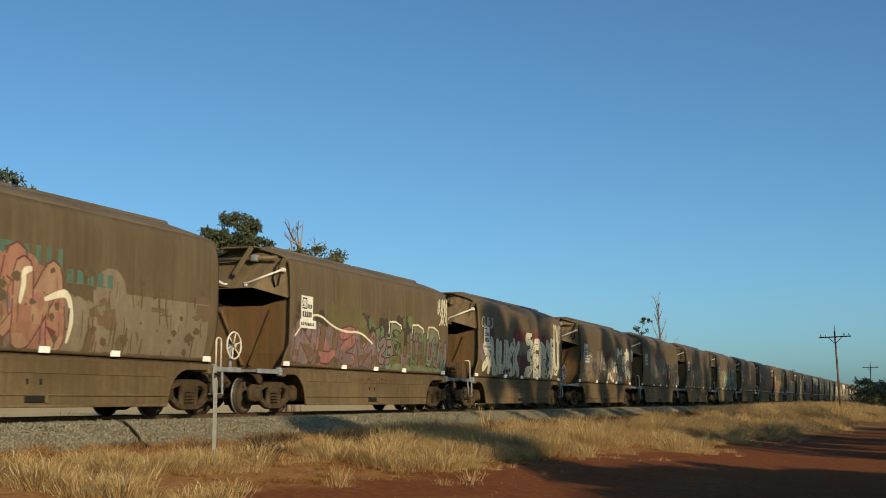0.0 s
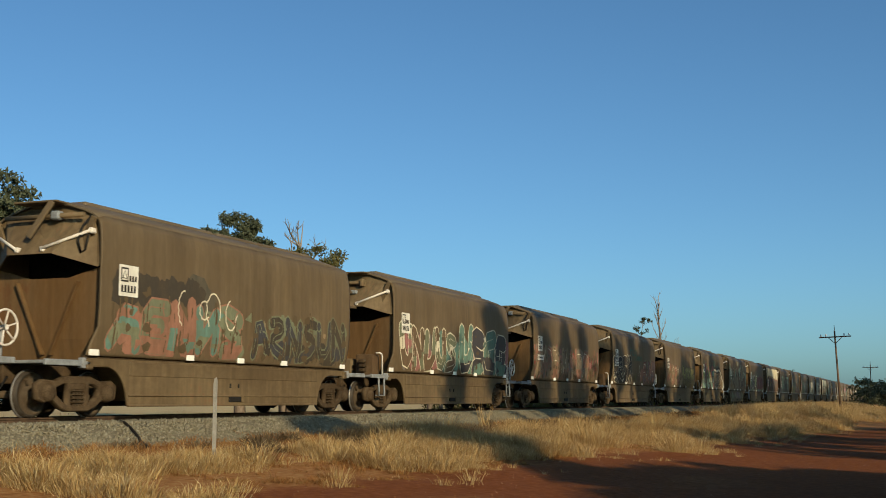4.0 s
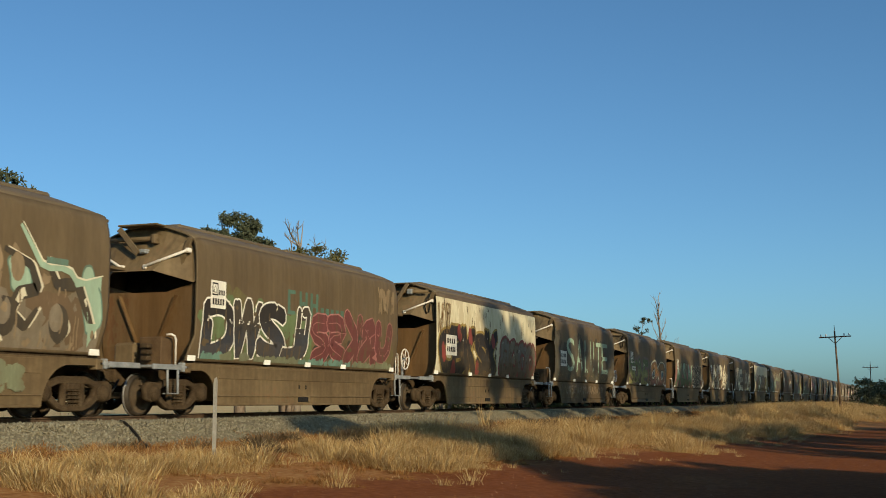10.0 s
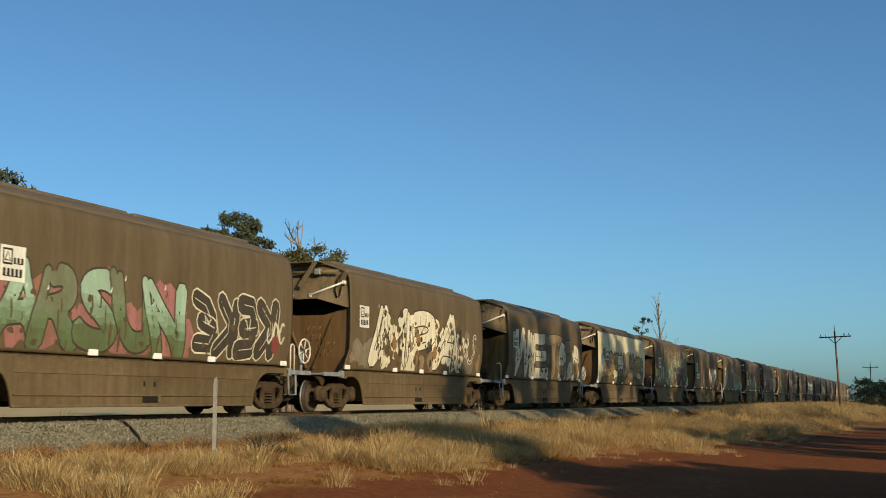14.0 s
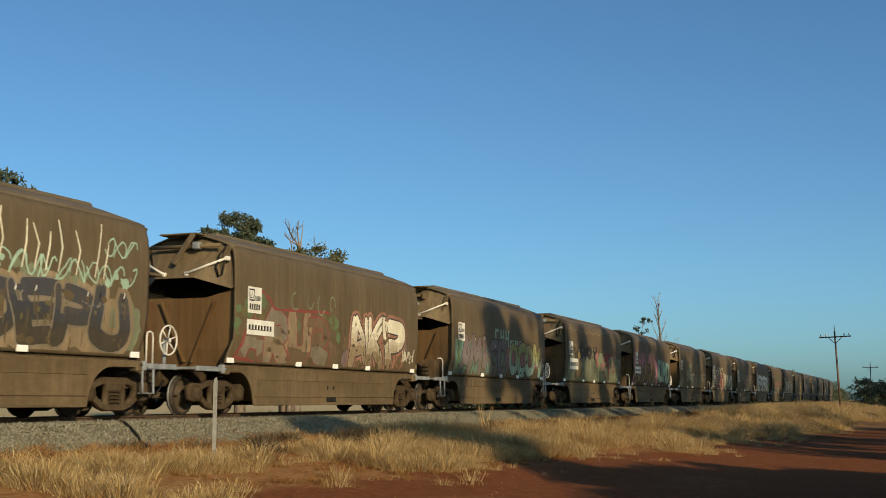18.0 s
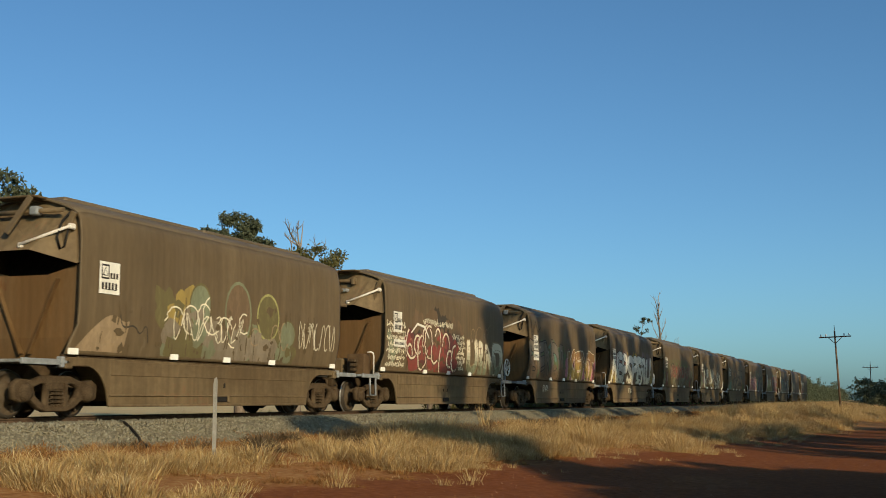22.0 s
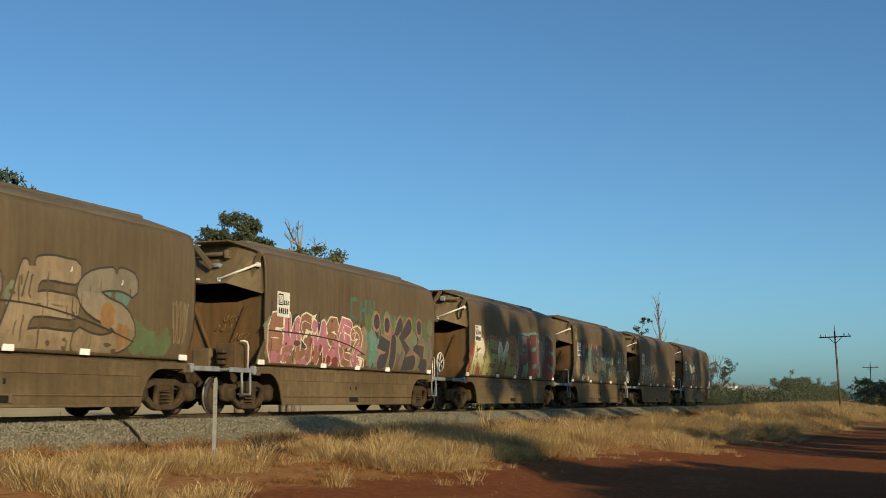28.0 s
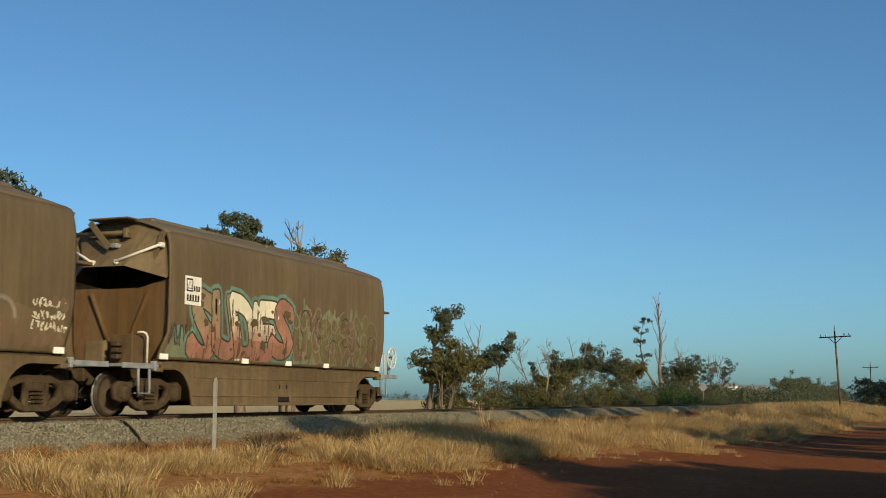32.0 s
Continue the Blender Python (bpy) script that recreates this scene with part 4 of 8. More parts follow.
            low[i] = dn
            if edge:
                for q in lines:
                    self.stroke(q, w + 0.070, edge)
                self.level += 0.0006
            ink = inks[i % len(inks)]
            for q in lines:
                self.stroke(q, w, ink)
            if len(inks) > 1:
                for q in lines:
                    self.stroke(q, w * 0.96, inks[(i + 1) % len(inks)], below=dn + (up - dn) * rng.uniform(0.22, 0.5))
            for q in lines:
                if shine and rng.random() < 0.7:
                    self.stroke([(a - w * 0.22, z + w * 0.15) for a, z in q[: max(3, len(q) // 2)]], 0.035, shine, True)
                if edge and rng.random() < 0.45:
                    e = rng.choice((-1, 1)) * w * 0.2
                    self.stroke([(a + e, z) for a, z in q], 0.022, edge, True)
            if edge and rng.random() < 0.6:
                c, m = at(rng.choice((0.0, 1.0)), rng.choice((0.02, 0.98)))
                d = rng.choice((-1, 1))
                self.poly([(c, m + 0.10), (c + d * 0.30, m + rng.uniform(-0.1, 0.2)), (c, m - 0.10)][::d], ink if i % 2 else edge)
            self.level += 0.0006
        self.streaks(a0, a1, z0, z1, int((a1 - a0) * 3))

    def arcs(self, a0, a1, z0, z1, ink, n, w=0.05, size=0.35, back=None):
        """Open bubble outlines, overlapping."""
        for i in range(n):
            c, m = a0 + (a1 - a0) * (i + self.rng.uniform(0.2, 0.8)) / n, self.rng.uniform(z0 + size * 0.7, z1 - size * 0.7)
            r, t0, sw, sx = size * self.rng.uniform(0.55, 1.15), self.rng.uniform(-1, 2.5), self.rng.uniform(2.6, 5.2), self.rng.uniform(0.7, 1.2)
            pts = [(c + sx * r * math.cos(t0 + sw * g / 13) * (1 + 0.15 * math.sin(3 * g)), m + r * math.sin(t0 + sw * g / 13)) for g in range(14)]
            pts = chaikin(pts, 1)
            if back:
                self.stroke(pts, w + 0.07, back)
            self.stroke(pts, w, ink)

    def scribble(self, a0, a1, z0, z1, ink, w=0.026):
        """A line of small tangled marker strokes."""
        a, rng = a0, self.rng
        while a < a1:
            h, b = (z1 - z0) * rng.uniform(0.8, 1.3), rng.uniform(0.08, 0.16)
            for _ in range(2):
                pts = [(a + rng.uniform(0, b), z0 + rng.uniform(0, h)) for _ in range(rng.randrange(3, 6))]
                self.stroke(chaikin(pts, 1), w, ink)
            a += b * 0.9

    def scrawl(self, a0, a1, z0, z1, ink, w=0.04, loops=5):
        """Small looping marks of a marker or a spray can, one knot after another."""
        step = (a1 - a0) / loops
        for i in range(loops):
            c, m = a0 + (i + 0.5) * step, (z0 + z1) / 2
            t0, sw, k2 = self.rng.uniform(0, 6), self.rng.uniform(3.0, 6.5), self.rng.uniform(1.0, 2.2)
            pts = [(c + step * 0.55 * math.cos(t0 + sw * g / 11), m + (z1 - z0) * 0.5 * math.sin(k2 * (t0 + sw * g / 11)) + self.rng.uniform(-0.02, 0.02)) for g in range(12)]
            self.stroke(pts, w, ink)

    def bars(self, a0, a1, z0, z1, ink, n=8):
        """Unreadable writing as plain upright bars."""
        s = (a1 - a0) / n
        for i in range(n):
            self.rect(a0 + i * s, z0, a0 + i * s + s * 0.62, z1, ink)
        self.rect(a0, z0, a1 - s * 0.38, z0 + 0.012, ink)

    def done(self, k, name, label, skirt=False):
        if not self.v:
            return None
        lo, hi = self.v[0][2], self.v[-1][2]
        first = 0.018 if name == "placard" else 0.0225 if name == "number_patch" else 0.003
        squeeze = min(1.0, 0.013 / max(1e-6, hi - lo))
        me = mesh_of(name, [(a, z, first + (l - lo) * squeeze) for a, z, l in self.v], self.f)
        me.polygons.foreach_set("material_index", np.array(self.m, np.int32))
        bm = bmesh.new()
        bm.from_mesh(me)
        if not skirt:
            lift = (lambda q: 1.27 + (q - 1.21) / 1.16) if name == "graffiti" else (lambda q: q)
            for zc in (lift(q) for q in (1.22, 1.32, 1.42, 1.57, 1.72, 3.0, 3.3, 3.56, 3.66)):
                bmesh.ops.bisect_plane(bm, geom=bm.verts[:] + bm.edges[:] + bm.faces[:], plane_co=(0, zc, 0), plane_no=(0, 1, 0))
        if name == "graffiti":
            bmesh.ops.bisect_plane(bm, geom=bm.verts[:] + bm.edges[:] + bm.faces[:], plane_co=(0, 1.285, 0), plane_no=(0, 1, 0), clear_inner=True)
        for v in bm.verts:
            a, z, l = v.co
            if name == "graffiti":
                z = min(3.72, 1.21 + (z - 1.27) * 1.16)
            x = 1.2235 if skirt else side_x(max(z, 1.17))
            v.co = (x + l, a - 5.5 - tail_cut(a - 5.5, z), z)
        if name != "graffiti":
            bm.to_mesh(me)
            bm.free()
            return part(name, me, [INK[n] for n in self.inks], WAGONS[k], label)
        # each painted piece becomes a part of its own
        base = [self.inks.index(q) for q in ("creamside", "darkside") if q in self.inks]
        bm.faces.ensure_lookup_table()
        cells, homes = {}, []
        for f in bm.faces:
            if f.material_index in base:
                homes.append(None)
                continue
            pts = [v.co for v in f.verts] + [f.calc_center_median()]
            homes.append((int(pts[-1].y / 0.16 + 100), int(pts[-1].z / 0.16)))
            for q in pts:
                cells[(int(q.y / 0.16 + 100), int(q.z / 0.16))] = -1
        count = 0
        for start in cells:
            if cells[start] < 0:
                cells[start], todo = count, [start]
                while todo:
                    i, j = todo.pop()
                    for q in ((i + p, j + r) for p in (-1, 0, 1) for r in (-1, 0, 1)):
                        if cells.get(q, 0) == -1:
                            cells[q] = count
                            todo.append(q)
                count += 1
        ids = [-1 if h is None else cells[h] for h in homes]
        mids = {g: sum(f.calc_center_median().y for f, i in zip(bm.faces, ids) if i == g) / ids.count(g) for g in set(ids) if ids.count(g)}
        large = [g for g in mids if g >= 0 and ids.count(g) > 60] or [g for g in mids if g >= 0][:1]
        ids = [i if i < 0 or i in large else min(large, key=lambda g: abs(mids[g] - f.calc_center_median().y)) for f, i in zip(bm.faces, ids)]
        made = None
        for g in sorted(set(ids), key=lambda g: -ids.count(g)):
            sub = bm.copy()
            sub.faces.ensure_lookup_table()
            bmesh.ops.delete(sub, geom=[f for f, i in zip(sub.faces, ids) if i != g], context="FACES")
            piece = bpy.data.meshes.new("overpaint" if g < 0 else name)
            sub.to_mesh(piece)
            sub.free()
            ob = part(piece.name.split(".")[0], piece, [INK[n] for n in self.inks], WAGONS[k], label if made is None and g >= 0 else "")
            made = made or ob
        bm.free()
        bpy.data.meshes.remove(me)
        return made


def placard(k, a=0.60, z=2.36, w=0.64, hgt=0.62, full=True):
    """White data panel: a boxed triangle and rows of bars."""
    p = Paint(k)
    p.level = 0.012
    p.rect(a, z, a + w, z + hgt, "white")
    p.level = 0.016
    if full:
        s = hgt * 0.46
        b, c = a + 0.06, z + hgt - 0.05 - s
        for q in ((b, c, b + s * 0.85, c + 0.035), (b, c + s - 0.035, b + s * 0.85, c + s), (b, c, b + 0.03, c + s), (b + s * 0.85 - 0.03, c, b + s * 0.85, c + s)):
            p.rect(*q, "black")
        m, t = b + s * 0.42, c + s * 0.25
        p.stroke([(m - 0.07, t), (m, t + 0.15), (m + 0.07, t), (m - 0.07, t)], 0.025, "black")
        p.bars(b + s * 0.95, a + w - 0.03, c + 0.02, c + 0.13, "black", 3)
        p.bars(a + 0.07, a + w - 0.05, z + 0.08, z + 0.22, "black", 5)
    else:
        p.bars(a + 0.10, a + w - 0.10, z + hgt * 0.58, z + hgt * 0.82, "black", 4)
        p.bars(a + 0.10, a + w - 0.10, z + hgt * 0.18, z + hgt * 0.42, "black", 5)
    p.done(k, "placard", "white data placard with black marks")


def number_patch(k, a, z, w=0.9, hgt=0.22):
    p = Paint(k)
    a -= 0.38
    p.rect(a, z, a + w, z + hgt, "white")
    p.bars(a + 0.08, a + w - 0.08, z + hgt * 0.32, z + hgt * 0.66, "black", 8)
    p.done(k, "number_patch", "white patch with black bars")


def logo(k, a, z, ink="logo"):
    """The owner's mark as plain strokes in its colour."""
    p = Paint(k + 500)
    a -= 0.4
    for i, q in enumerate((0.0, 0.62, 1.22)):
        p.rect(a + q, z, a + q + 0.13, z + 0.62, ink)
        if i != 0:
            p.rect(a + q + 0.32, z, a + q + 0.44, z + 0.62, ink)
        p.rect(a + q + 0.13, z + (0.0 if i == 0 else 0.26), a + q + 0.40, z + (0.10 if i == 0 else 0.36), ink)
        if i == 0:
            p.rect(a + q + 0.13, z + 0.52, a + q + 0.40, z + 0.62, ink)
    p.bars(a + 1.8, a + 3.3, z + 0.02, z + 0.28, ink, 5)
    p.done(k, "owner_mark", "faded teal owner's mark")


def art(k):
    return Paint(k * 17 + 3)


def paint_all():
    D = {}

    def fin(p, k, label, name="graffiti"):
        p.done(k, name, label)
        D[k] = True

    # 1: salmon letters with a white edge, grey-brown bubbles behind
    p = art(1)
    pale = blend("brown", "silver", 0.6)
    p.cloud(5.6, 10.9, 1.3, 2.42, ["brown", pale], 0.34, 0, 70)
    p.rect(6.7, 1.3, 10.75, 2.3, pale)
    p.disc(7.25, 2.3, 0.40, pale, 20, 0.03, 1.2)
    p.cloud(6.6, 10.7, 1.4, 2.2, [pale, "brown"], 0.22, 0, 26)
    p.cloud(2.0, 5.7, 1.3, 2.75, ["salmon", "pink", "salmon", "mauve"], 0.42, 0, 60)
    p.wild(2.2, 5.8, 1.36, 2.7, [blend("salmon", "tan", 0.5), "salmon"], "maroon", None, 1.2, 0.66, 0.1)
    for c in (((3.3, 2.0), (3.4, 2.3), (3.55, 2.45), (3.75, 2.5)), ((4.65, 1.95), (4.75, 2.25), (4.72, 2.45), (4.95, 2.5)), ((5.3, 2.05), (5.65, 2.15), (5.95, 2.2), (6.1, 1.8), (6.0, 1.4))):
        p.stroke(chaikin(list(c), 2), 0.13, "cream", True)
    p.streaks(2.2, 10.6, 1.35, 2.6, 60)
    fin(p, 1, "faded salmon graffiti with white edges")
    logo(1, 4.5, 2.45)
    p = art(2)
    p.cloud(0.3, 8.2, 2.0, 2.7, ["olive", "dark", "green", "dark"], 0.2, 0.6)
    p.cloud(0.2, 5.6, 1.35, 2.2, ["mauve", "pink", "brown", "mauve"], 0.3)
    p.wild(0.3, 5.3, 1.38, 2.25, ["mauve", "brown", "pink"], "maroon", None, 1.2, 0.3)
    p.stroke(chaikin([(0.3, 1.9), (0.9, 2.3), (1.6, 2.45), (2.4, 2.2), (3.2, 2.1), (4.2, 2.15), (5.0, 1.9)], 2), 0.05, "cream")
    p.cloud(5.3, 6.4, 1.4, 2.15, ["teal", "mauve"], 0.2)
    for a in (6.2, 8.0, 9.3):
        p.stroke([(a, 2.2), (a + 0.05, 2.5), (a + 0.5, 2.52), (a + 0.9, 2.44), (a + 1.1, 2.15)], 0.05, "cream")
        p.poly([(a + 0.1, 2.1), (a + 1.0, 2.1), (a + 0.85, 2.42), (a + 0.15, 2.48)], "sage")
    p.wild(5.5, 6.5, 1.38, 2.1, ["mauve"], "dark", None, 0.9, 0.34)
    p.wild(6.4, 9.2, 1.38, 2.28, ["green", "olive", "mauve"], "dark", None, 0.75, 0.34)
    p.wild(9.2, 11.0, 1.4, 2.2, ["mauve", "teal"], "dark", None, 0.6, 0.26)
    p.cloud(6.0, 10.9, 1.27, 1.42, ["teal", "sage"], 0.12)
    p.scrawl(10.2, 11.0, 2.9, 3.35, "cream", 0.07, 4)
    p.scrawl(10.3, 11.0, 2.62, 2.9, "cream", 0.06, 3)
    fin(p, 2, "faded pink and green graffiti under a dark cloud")
    p = art(3)
    p.cloud(4.6, 9.4, 1.5, 2.8, ["maroon", "mauve", "maroon"], 0.36)
    p.rect(5.0, 1.3, 6.2, 2.2, "maroon")
    p.cloud(0.3, 5.0, 1.5, 2.7, ["mauve", "maroon"], 0.3, 0, 40)
    for g in range(13):
        p.disc(4.4 + 0.42 * g, 2.66 + 0.05 * math.sin(2.1 * g) - 0.01 * g, 0.27, "red" if g % 3 else "maroon", 18, 0.03)
    for g in range(5):
        p.disc(4.7 + 0.42 * g, 2.25, 0.25, "silver" if g % 2 else "mauve", 16, 0.05)
    p.wild(0.6, 5.0, 1.3, 2.5, "cream", "black", "white", 1.0, 0.50, 0.1)
    p.wild(5.8, 10.7, 1.3, 2.72, "cream", "black", "white", 1.0, 0.64, 0.1)
    p.cloud(6.0, 10.6, 1.32, 1.9, ["bronze", "dark"], 0.05, 0, 46)
    p.scrawl(0.4, 1.6, 2.8, 3.1, "cream", 0.06, 4)
    p.scrawl(9.8, 10.9, 2.65, 3.3, "cream", 0.07, 5)
    fin(p, 3, "fat cream graffiti letters on a dark red cloud")
    p = art(4)
    p.cloud(0.3, 6.0, 1.6, 2.5, ["teal", "mauve"], 0.25)
    p.wild(0.4, 5.1, 1.3, 2.6, ["tan", "silver"], "dark", "cream", 1.0, 0.34)
    p.cloud(4.9, 6.4, 2.1, 2.65, ["maroon", "red"], 0.24)
    p.cloud(5.2, 10.9, 1.6, 2.45, ["teal", "maroon", "sage"], 0.28)
    for g in range(10):
        p.disc(7.3 + 0.42 * g, 2.52 + 0.08 * math.sin(2.3 * g), 0.30, "sage" if g % 4 == 0 else "cream", 16, 0.06)
    p.wild(5.5, 10.7, 1.34, 2.48, ["tan", "cream"], "maroon", None, 1.1, 0.52, 0.1)
    for g in range(9):
        p.disc(5.9 + 0.56 * g, 1.5 + 0.16 * (g * 5 % 4), 0.10, ("maroon", "sage", "red")[g % 3], 12, 0.1, 0.8)
    fin(p, 4, "tan graffiti letters with dark edges")
    p = art(5)
    p.cloud(0.9, 7.0, 1.35, 2.85, ["green", "olive", "green"], 0.26, 0, 60)
    p.word("DAZE", 2.3, 6.1, 1.3, 2.6, ["mauve", "grey"], "maroon", None, tone="silver", lean=0.08, jitter=0.04)
    p.cloud(6.5, 11.0, 1.3, 2.35, ["hotpink", "maroon", "hotpink"], 0.30)
    for i in range(22):
        p.disc(p.rng.choice((p.rng.uniform(6.6, 7.2), p.rng.uniform(10.5, 10.9), p.rng.uniform(7, 10.5))), p.rng.uniform(1.4, 2.4), p.rng.uniform(0.04, 0.11), "pink", 12, 0.05)
    p.word("BANCK", 6.9, 10.7, 1.36, 2.4, "black", "teal", None, 1, 0.08, 0.04)
    for i in range(12):
        p.disc(2.4 + 0.42 * i, 2.68 + 0.12 * math.sin(3 * i), 0.09, "sage", 12, 0.1)
    p.stroke([(6.1, 1.9), (6.35, 2.6), (6.55, 2.1)], 0.09, "cream")
    p.scrawl(0.3, 1.4, 3.12, 3.42, "dark", 0.05, 3)
    fin(p, 5, "grey graffiti word beside an upside-down black one")
    p = art(6)
    p.cloud(0.5, 4.2, 2.2, 2.75, ["dark", "darkside"], 0.32, 0, 40)
    p.cloud(0.3, 5.4, 1.35, 2.2, ["sage", "brown", "salmon"], 0.3, 0, 40)
    p.wild(0.5, 5.4, 1.36, 2.3, ["teal", "sage", "salmon"], "salmon", None, 1.0, 0.34)
    p.arcs(2.6, 5.2, 1.9, 2.4, "cream", 4, 0.03, 0.3)
    p.cloud(5.8, 11.0, 1.8, 2.3, ["sage", "tan", "sage"], 0.18, 0, 40)
    p.cloud(5.6, 11.0, 1.35, 1.8, ["dark", "navy", "brown"], 0.24, 0, 40)
    p.wild(5.8, 10.9, 1.38, 2.3, ["navy", "dark"], "sage", None, 0.9, 0.24)
    p.streaks(0.4, 10.8, 1.4, 2.4, 50)
    fin(p, 6, "faded teal and pink graffiti under a dark cloud")
    p = art(7)
    p.cloud(0.5, 10.9, 1.4, 2.5, ["teal", "grey", "pink"], 0.3)
    p.wild(0.6, 5.4, 1.32, 2.5, ["sage", "brown"], "cream", None, 1.1, 0.3)
    for z in (1.5, 1.85, 2.2):
        p.disc(10.85, z, 0.26, "pink", 16, 0.05)
    p.wild(5.8, 10.9, 1.28, 2.6, ["teal", "navy"], "cream", None, 1.5, 0.5, 0.1)
    fin(p, 7, "faded grey-green graffiti with pale edges")
    p = art(8)
    p.cloud(0.1, 10.9, 1.4, 2.6, ["maroon", "red", "brown"], 0.2, 0, 80)
    for i in range(26):
        p.disc(p.rng.choice((p.rng.uniform(0.0, 0.7), p.rng.uniform(9.0, 10.9), p.rng.uniform(0, 10.9))), p.rng.uniform(1.4, 2.6), p.rng.uniform(0.06, 0.15), p.rng.choice(("pink", "sage", "salmon", "pink")), 14, 0.05, 0.8)
    p.cloud(0.4, 8.8, 1.3, 2.3, ["salmon", "tan", "mauve", "brown"], 0.3, 0, 60)
    p.wild(0.3, 5.4, 1.33, 2.5, ["salmon", "tan"], "silver", "cream", 0.9, 0.40)
    p.wild(5.8, 9.2, 1.36, 2.5, ["salmon", "silver"], "silver", "cream", 1.2, 0.44)
    p.arcs(0.4, 9.0, 1.5, 2.4, "silver", 14, 0.035, 0.3)
    p.streaks(0.3, 10.6, 1.35, 2.4, 90)
    fin(p, 8, "washed-out salmon graffiti over red dots")
    p = art(9)
    p.cloud(0.4, 4.6, 1.35, 2.2, ["dark", "brown"], 0.3)
    p.wild(0.3, 4.5, 1.30, 2.5, ["dark", "black"], "cream", None, 1.0, 0.40)
    p.scrawl(2.2, 4.3, 1.5, 2.1, "silver", 0.04, 6)
    p.cloud(4.6, 7.6, 1.35, 2.0, ["olive", "brown", "salmon"], 0.26, 0, 16)
    p.stroke([(6.4, 1.7), (6.6, 2.2), (6.8, 1.6)], 0.05, "cream")
    p.cloud(7.6, 10.9, 1.5, 2.55, ["tan", "sage"], 0.24, 0.8)
    p.wild(7.6, 10.9, 1.38, 2.42, ["salmon", "mauve"], "maroon", "cream", 0.8, 0.34)
    fin(p, 9, "dark graffiti outlined in white")
    logo(9, 4.6, 2.5)
    p = art(10)
    p.cloud(0.4, 6.0, 1.4, 2.3, ["tan", "olive"], 0.24)
    p.wild(0.6, 4.9, 1.36, 2.5, ["tan", "salmon"], "brown", "cream", 0.95, 0.34)
    p.cloud(4.9, 6.0, 1.6, 2.2, ["brown", "salmon"], 0.2, 0, 8)
    p.cloud(6.2, 10.9, 1.4, 2.1, ["salmon", "tan"], 0.2, 0, 18)
    p.poly([(6.0, 1.9), (6.3, 1.95), (6.35, 2.5), (6.05, 2.5)], "lime")
    p.word("HOSAE", 6.4, 10.5, 1.38, 2.28, "lime", "dark", None, 0, 0.10, 0.05, "olive")
    fin(p, 10, "tan graffiti beside a lime-yellow word")
    p = art(11)
    p.cloud(0.2, 6.0, 1.4, 2.8, ["mauve", "pink"], 0.3)
    p.word("CLIENT", 0.4, 5.8, 1.34, 2.3, ["green", "green", "green", "green", "orange", "teal"], "black", None, 0, 0.10, 0.04, "mint")
    top = chaikin([(6.0, 2.5), (6.7, 2.5), (7.4, 2.42), (8.2, 2.55), (9.0, 2.5), (9.6, 2.2), (10.2, 1.95), (10.6, 1.55), (10.9, 1.3)], 2)
    p.stroke([(a + 0.05, z + 0.12) for a, z in top], 0.2, "dark")
    p.add([q for a, z in top for q in ((a, z), (a, 1.28))], [(2 * g, 2 * g + 2, 2 * g + 3, 2 * g + 1) for g in range(len(top) - 1)], "tan")
    p.cloud(6.1, 10.2, 1.3, 2.5, ["tan", "orange", "bronze"], 0.2, 0, 40)
    p.stroke(top, 0.13, "cream")
    p.stroke([(a - 0.06, z - 0.12) for a, z in top], 0.09, "dark")
    for g in range(16):
        p.disc(p.rng.uniform(6.2, 10.0), p.rng.uniform(1.35, 2.2), p.rng.uniform(0.04, 0.09), p.rng.choice(("dark", "salmon", "orange")), 10, 0.2)
    p.level += 0.004
    for ch, a0, a1, z1 in (("U", 6.5, 7.15, 2.22), ("G", 7.4, 8.1, 2.2), ("L", 8.4, 8.95, 2.18), ("Y", 9.1, 9.95, 2.1)):
        v, f, loops = glyph(ch)
        q = [(a0 + (a1 - a0) * x, 1.42 + (z1 - 1.42) * y) for x, y in v]
        for lp in loops:
            p.stroke([q[i] for i in lp], 0.13, "cream")
        p.level += 0.002
        for lp in loops:
            p.stroke([q[i] for i in lp], 0.06, "dark")
        p.add(q, f, "dark")
        p.level += 0.002
    fin(p, 11, "green graffiti word beside a framed tan one")
    logo(11, 5.2, 2.72)
    p = art(12)
    p.rect(0.0, 1.22, 11.0, 1.9, "silver")
    p.cloud(0.1, 2.4, 1.9, 2.75, ["mint", "teal", "sage"], 0.34)
    p.cloud(0.2, 3.0, 1.35, 2.0, ["silver", "bronze", "tan"], 0.34)
    p.cloud(2.6, 10.8, 1.3, 2.5, ["silver", "brown", "silver"], 0.36)
    for a, z, w, q in ((3.9, 2.55, 0.34, 0.42), (6.6, 2.5, 0.5, 0.3), (8.6, 2.4, 0.35, 0.35), (10.6, 2.1, 0.35, 0.7)):
        p.shard(a, z, w, q, "mint", "teal", 0.04)
    for a, z, r in ((3.2, 2.55, 0.28), (5.4, 2.6, 0.24), (8.0, 2.6, 0.24), (8.5, 2.65, 0.2), (2.2, 2.0, 0.35)):
        p.disc(a, z, r, "tan", 12, 0.25, 0.7)
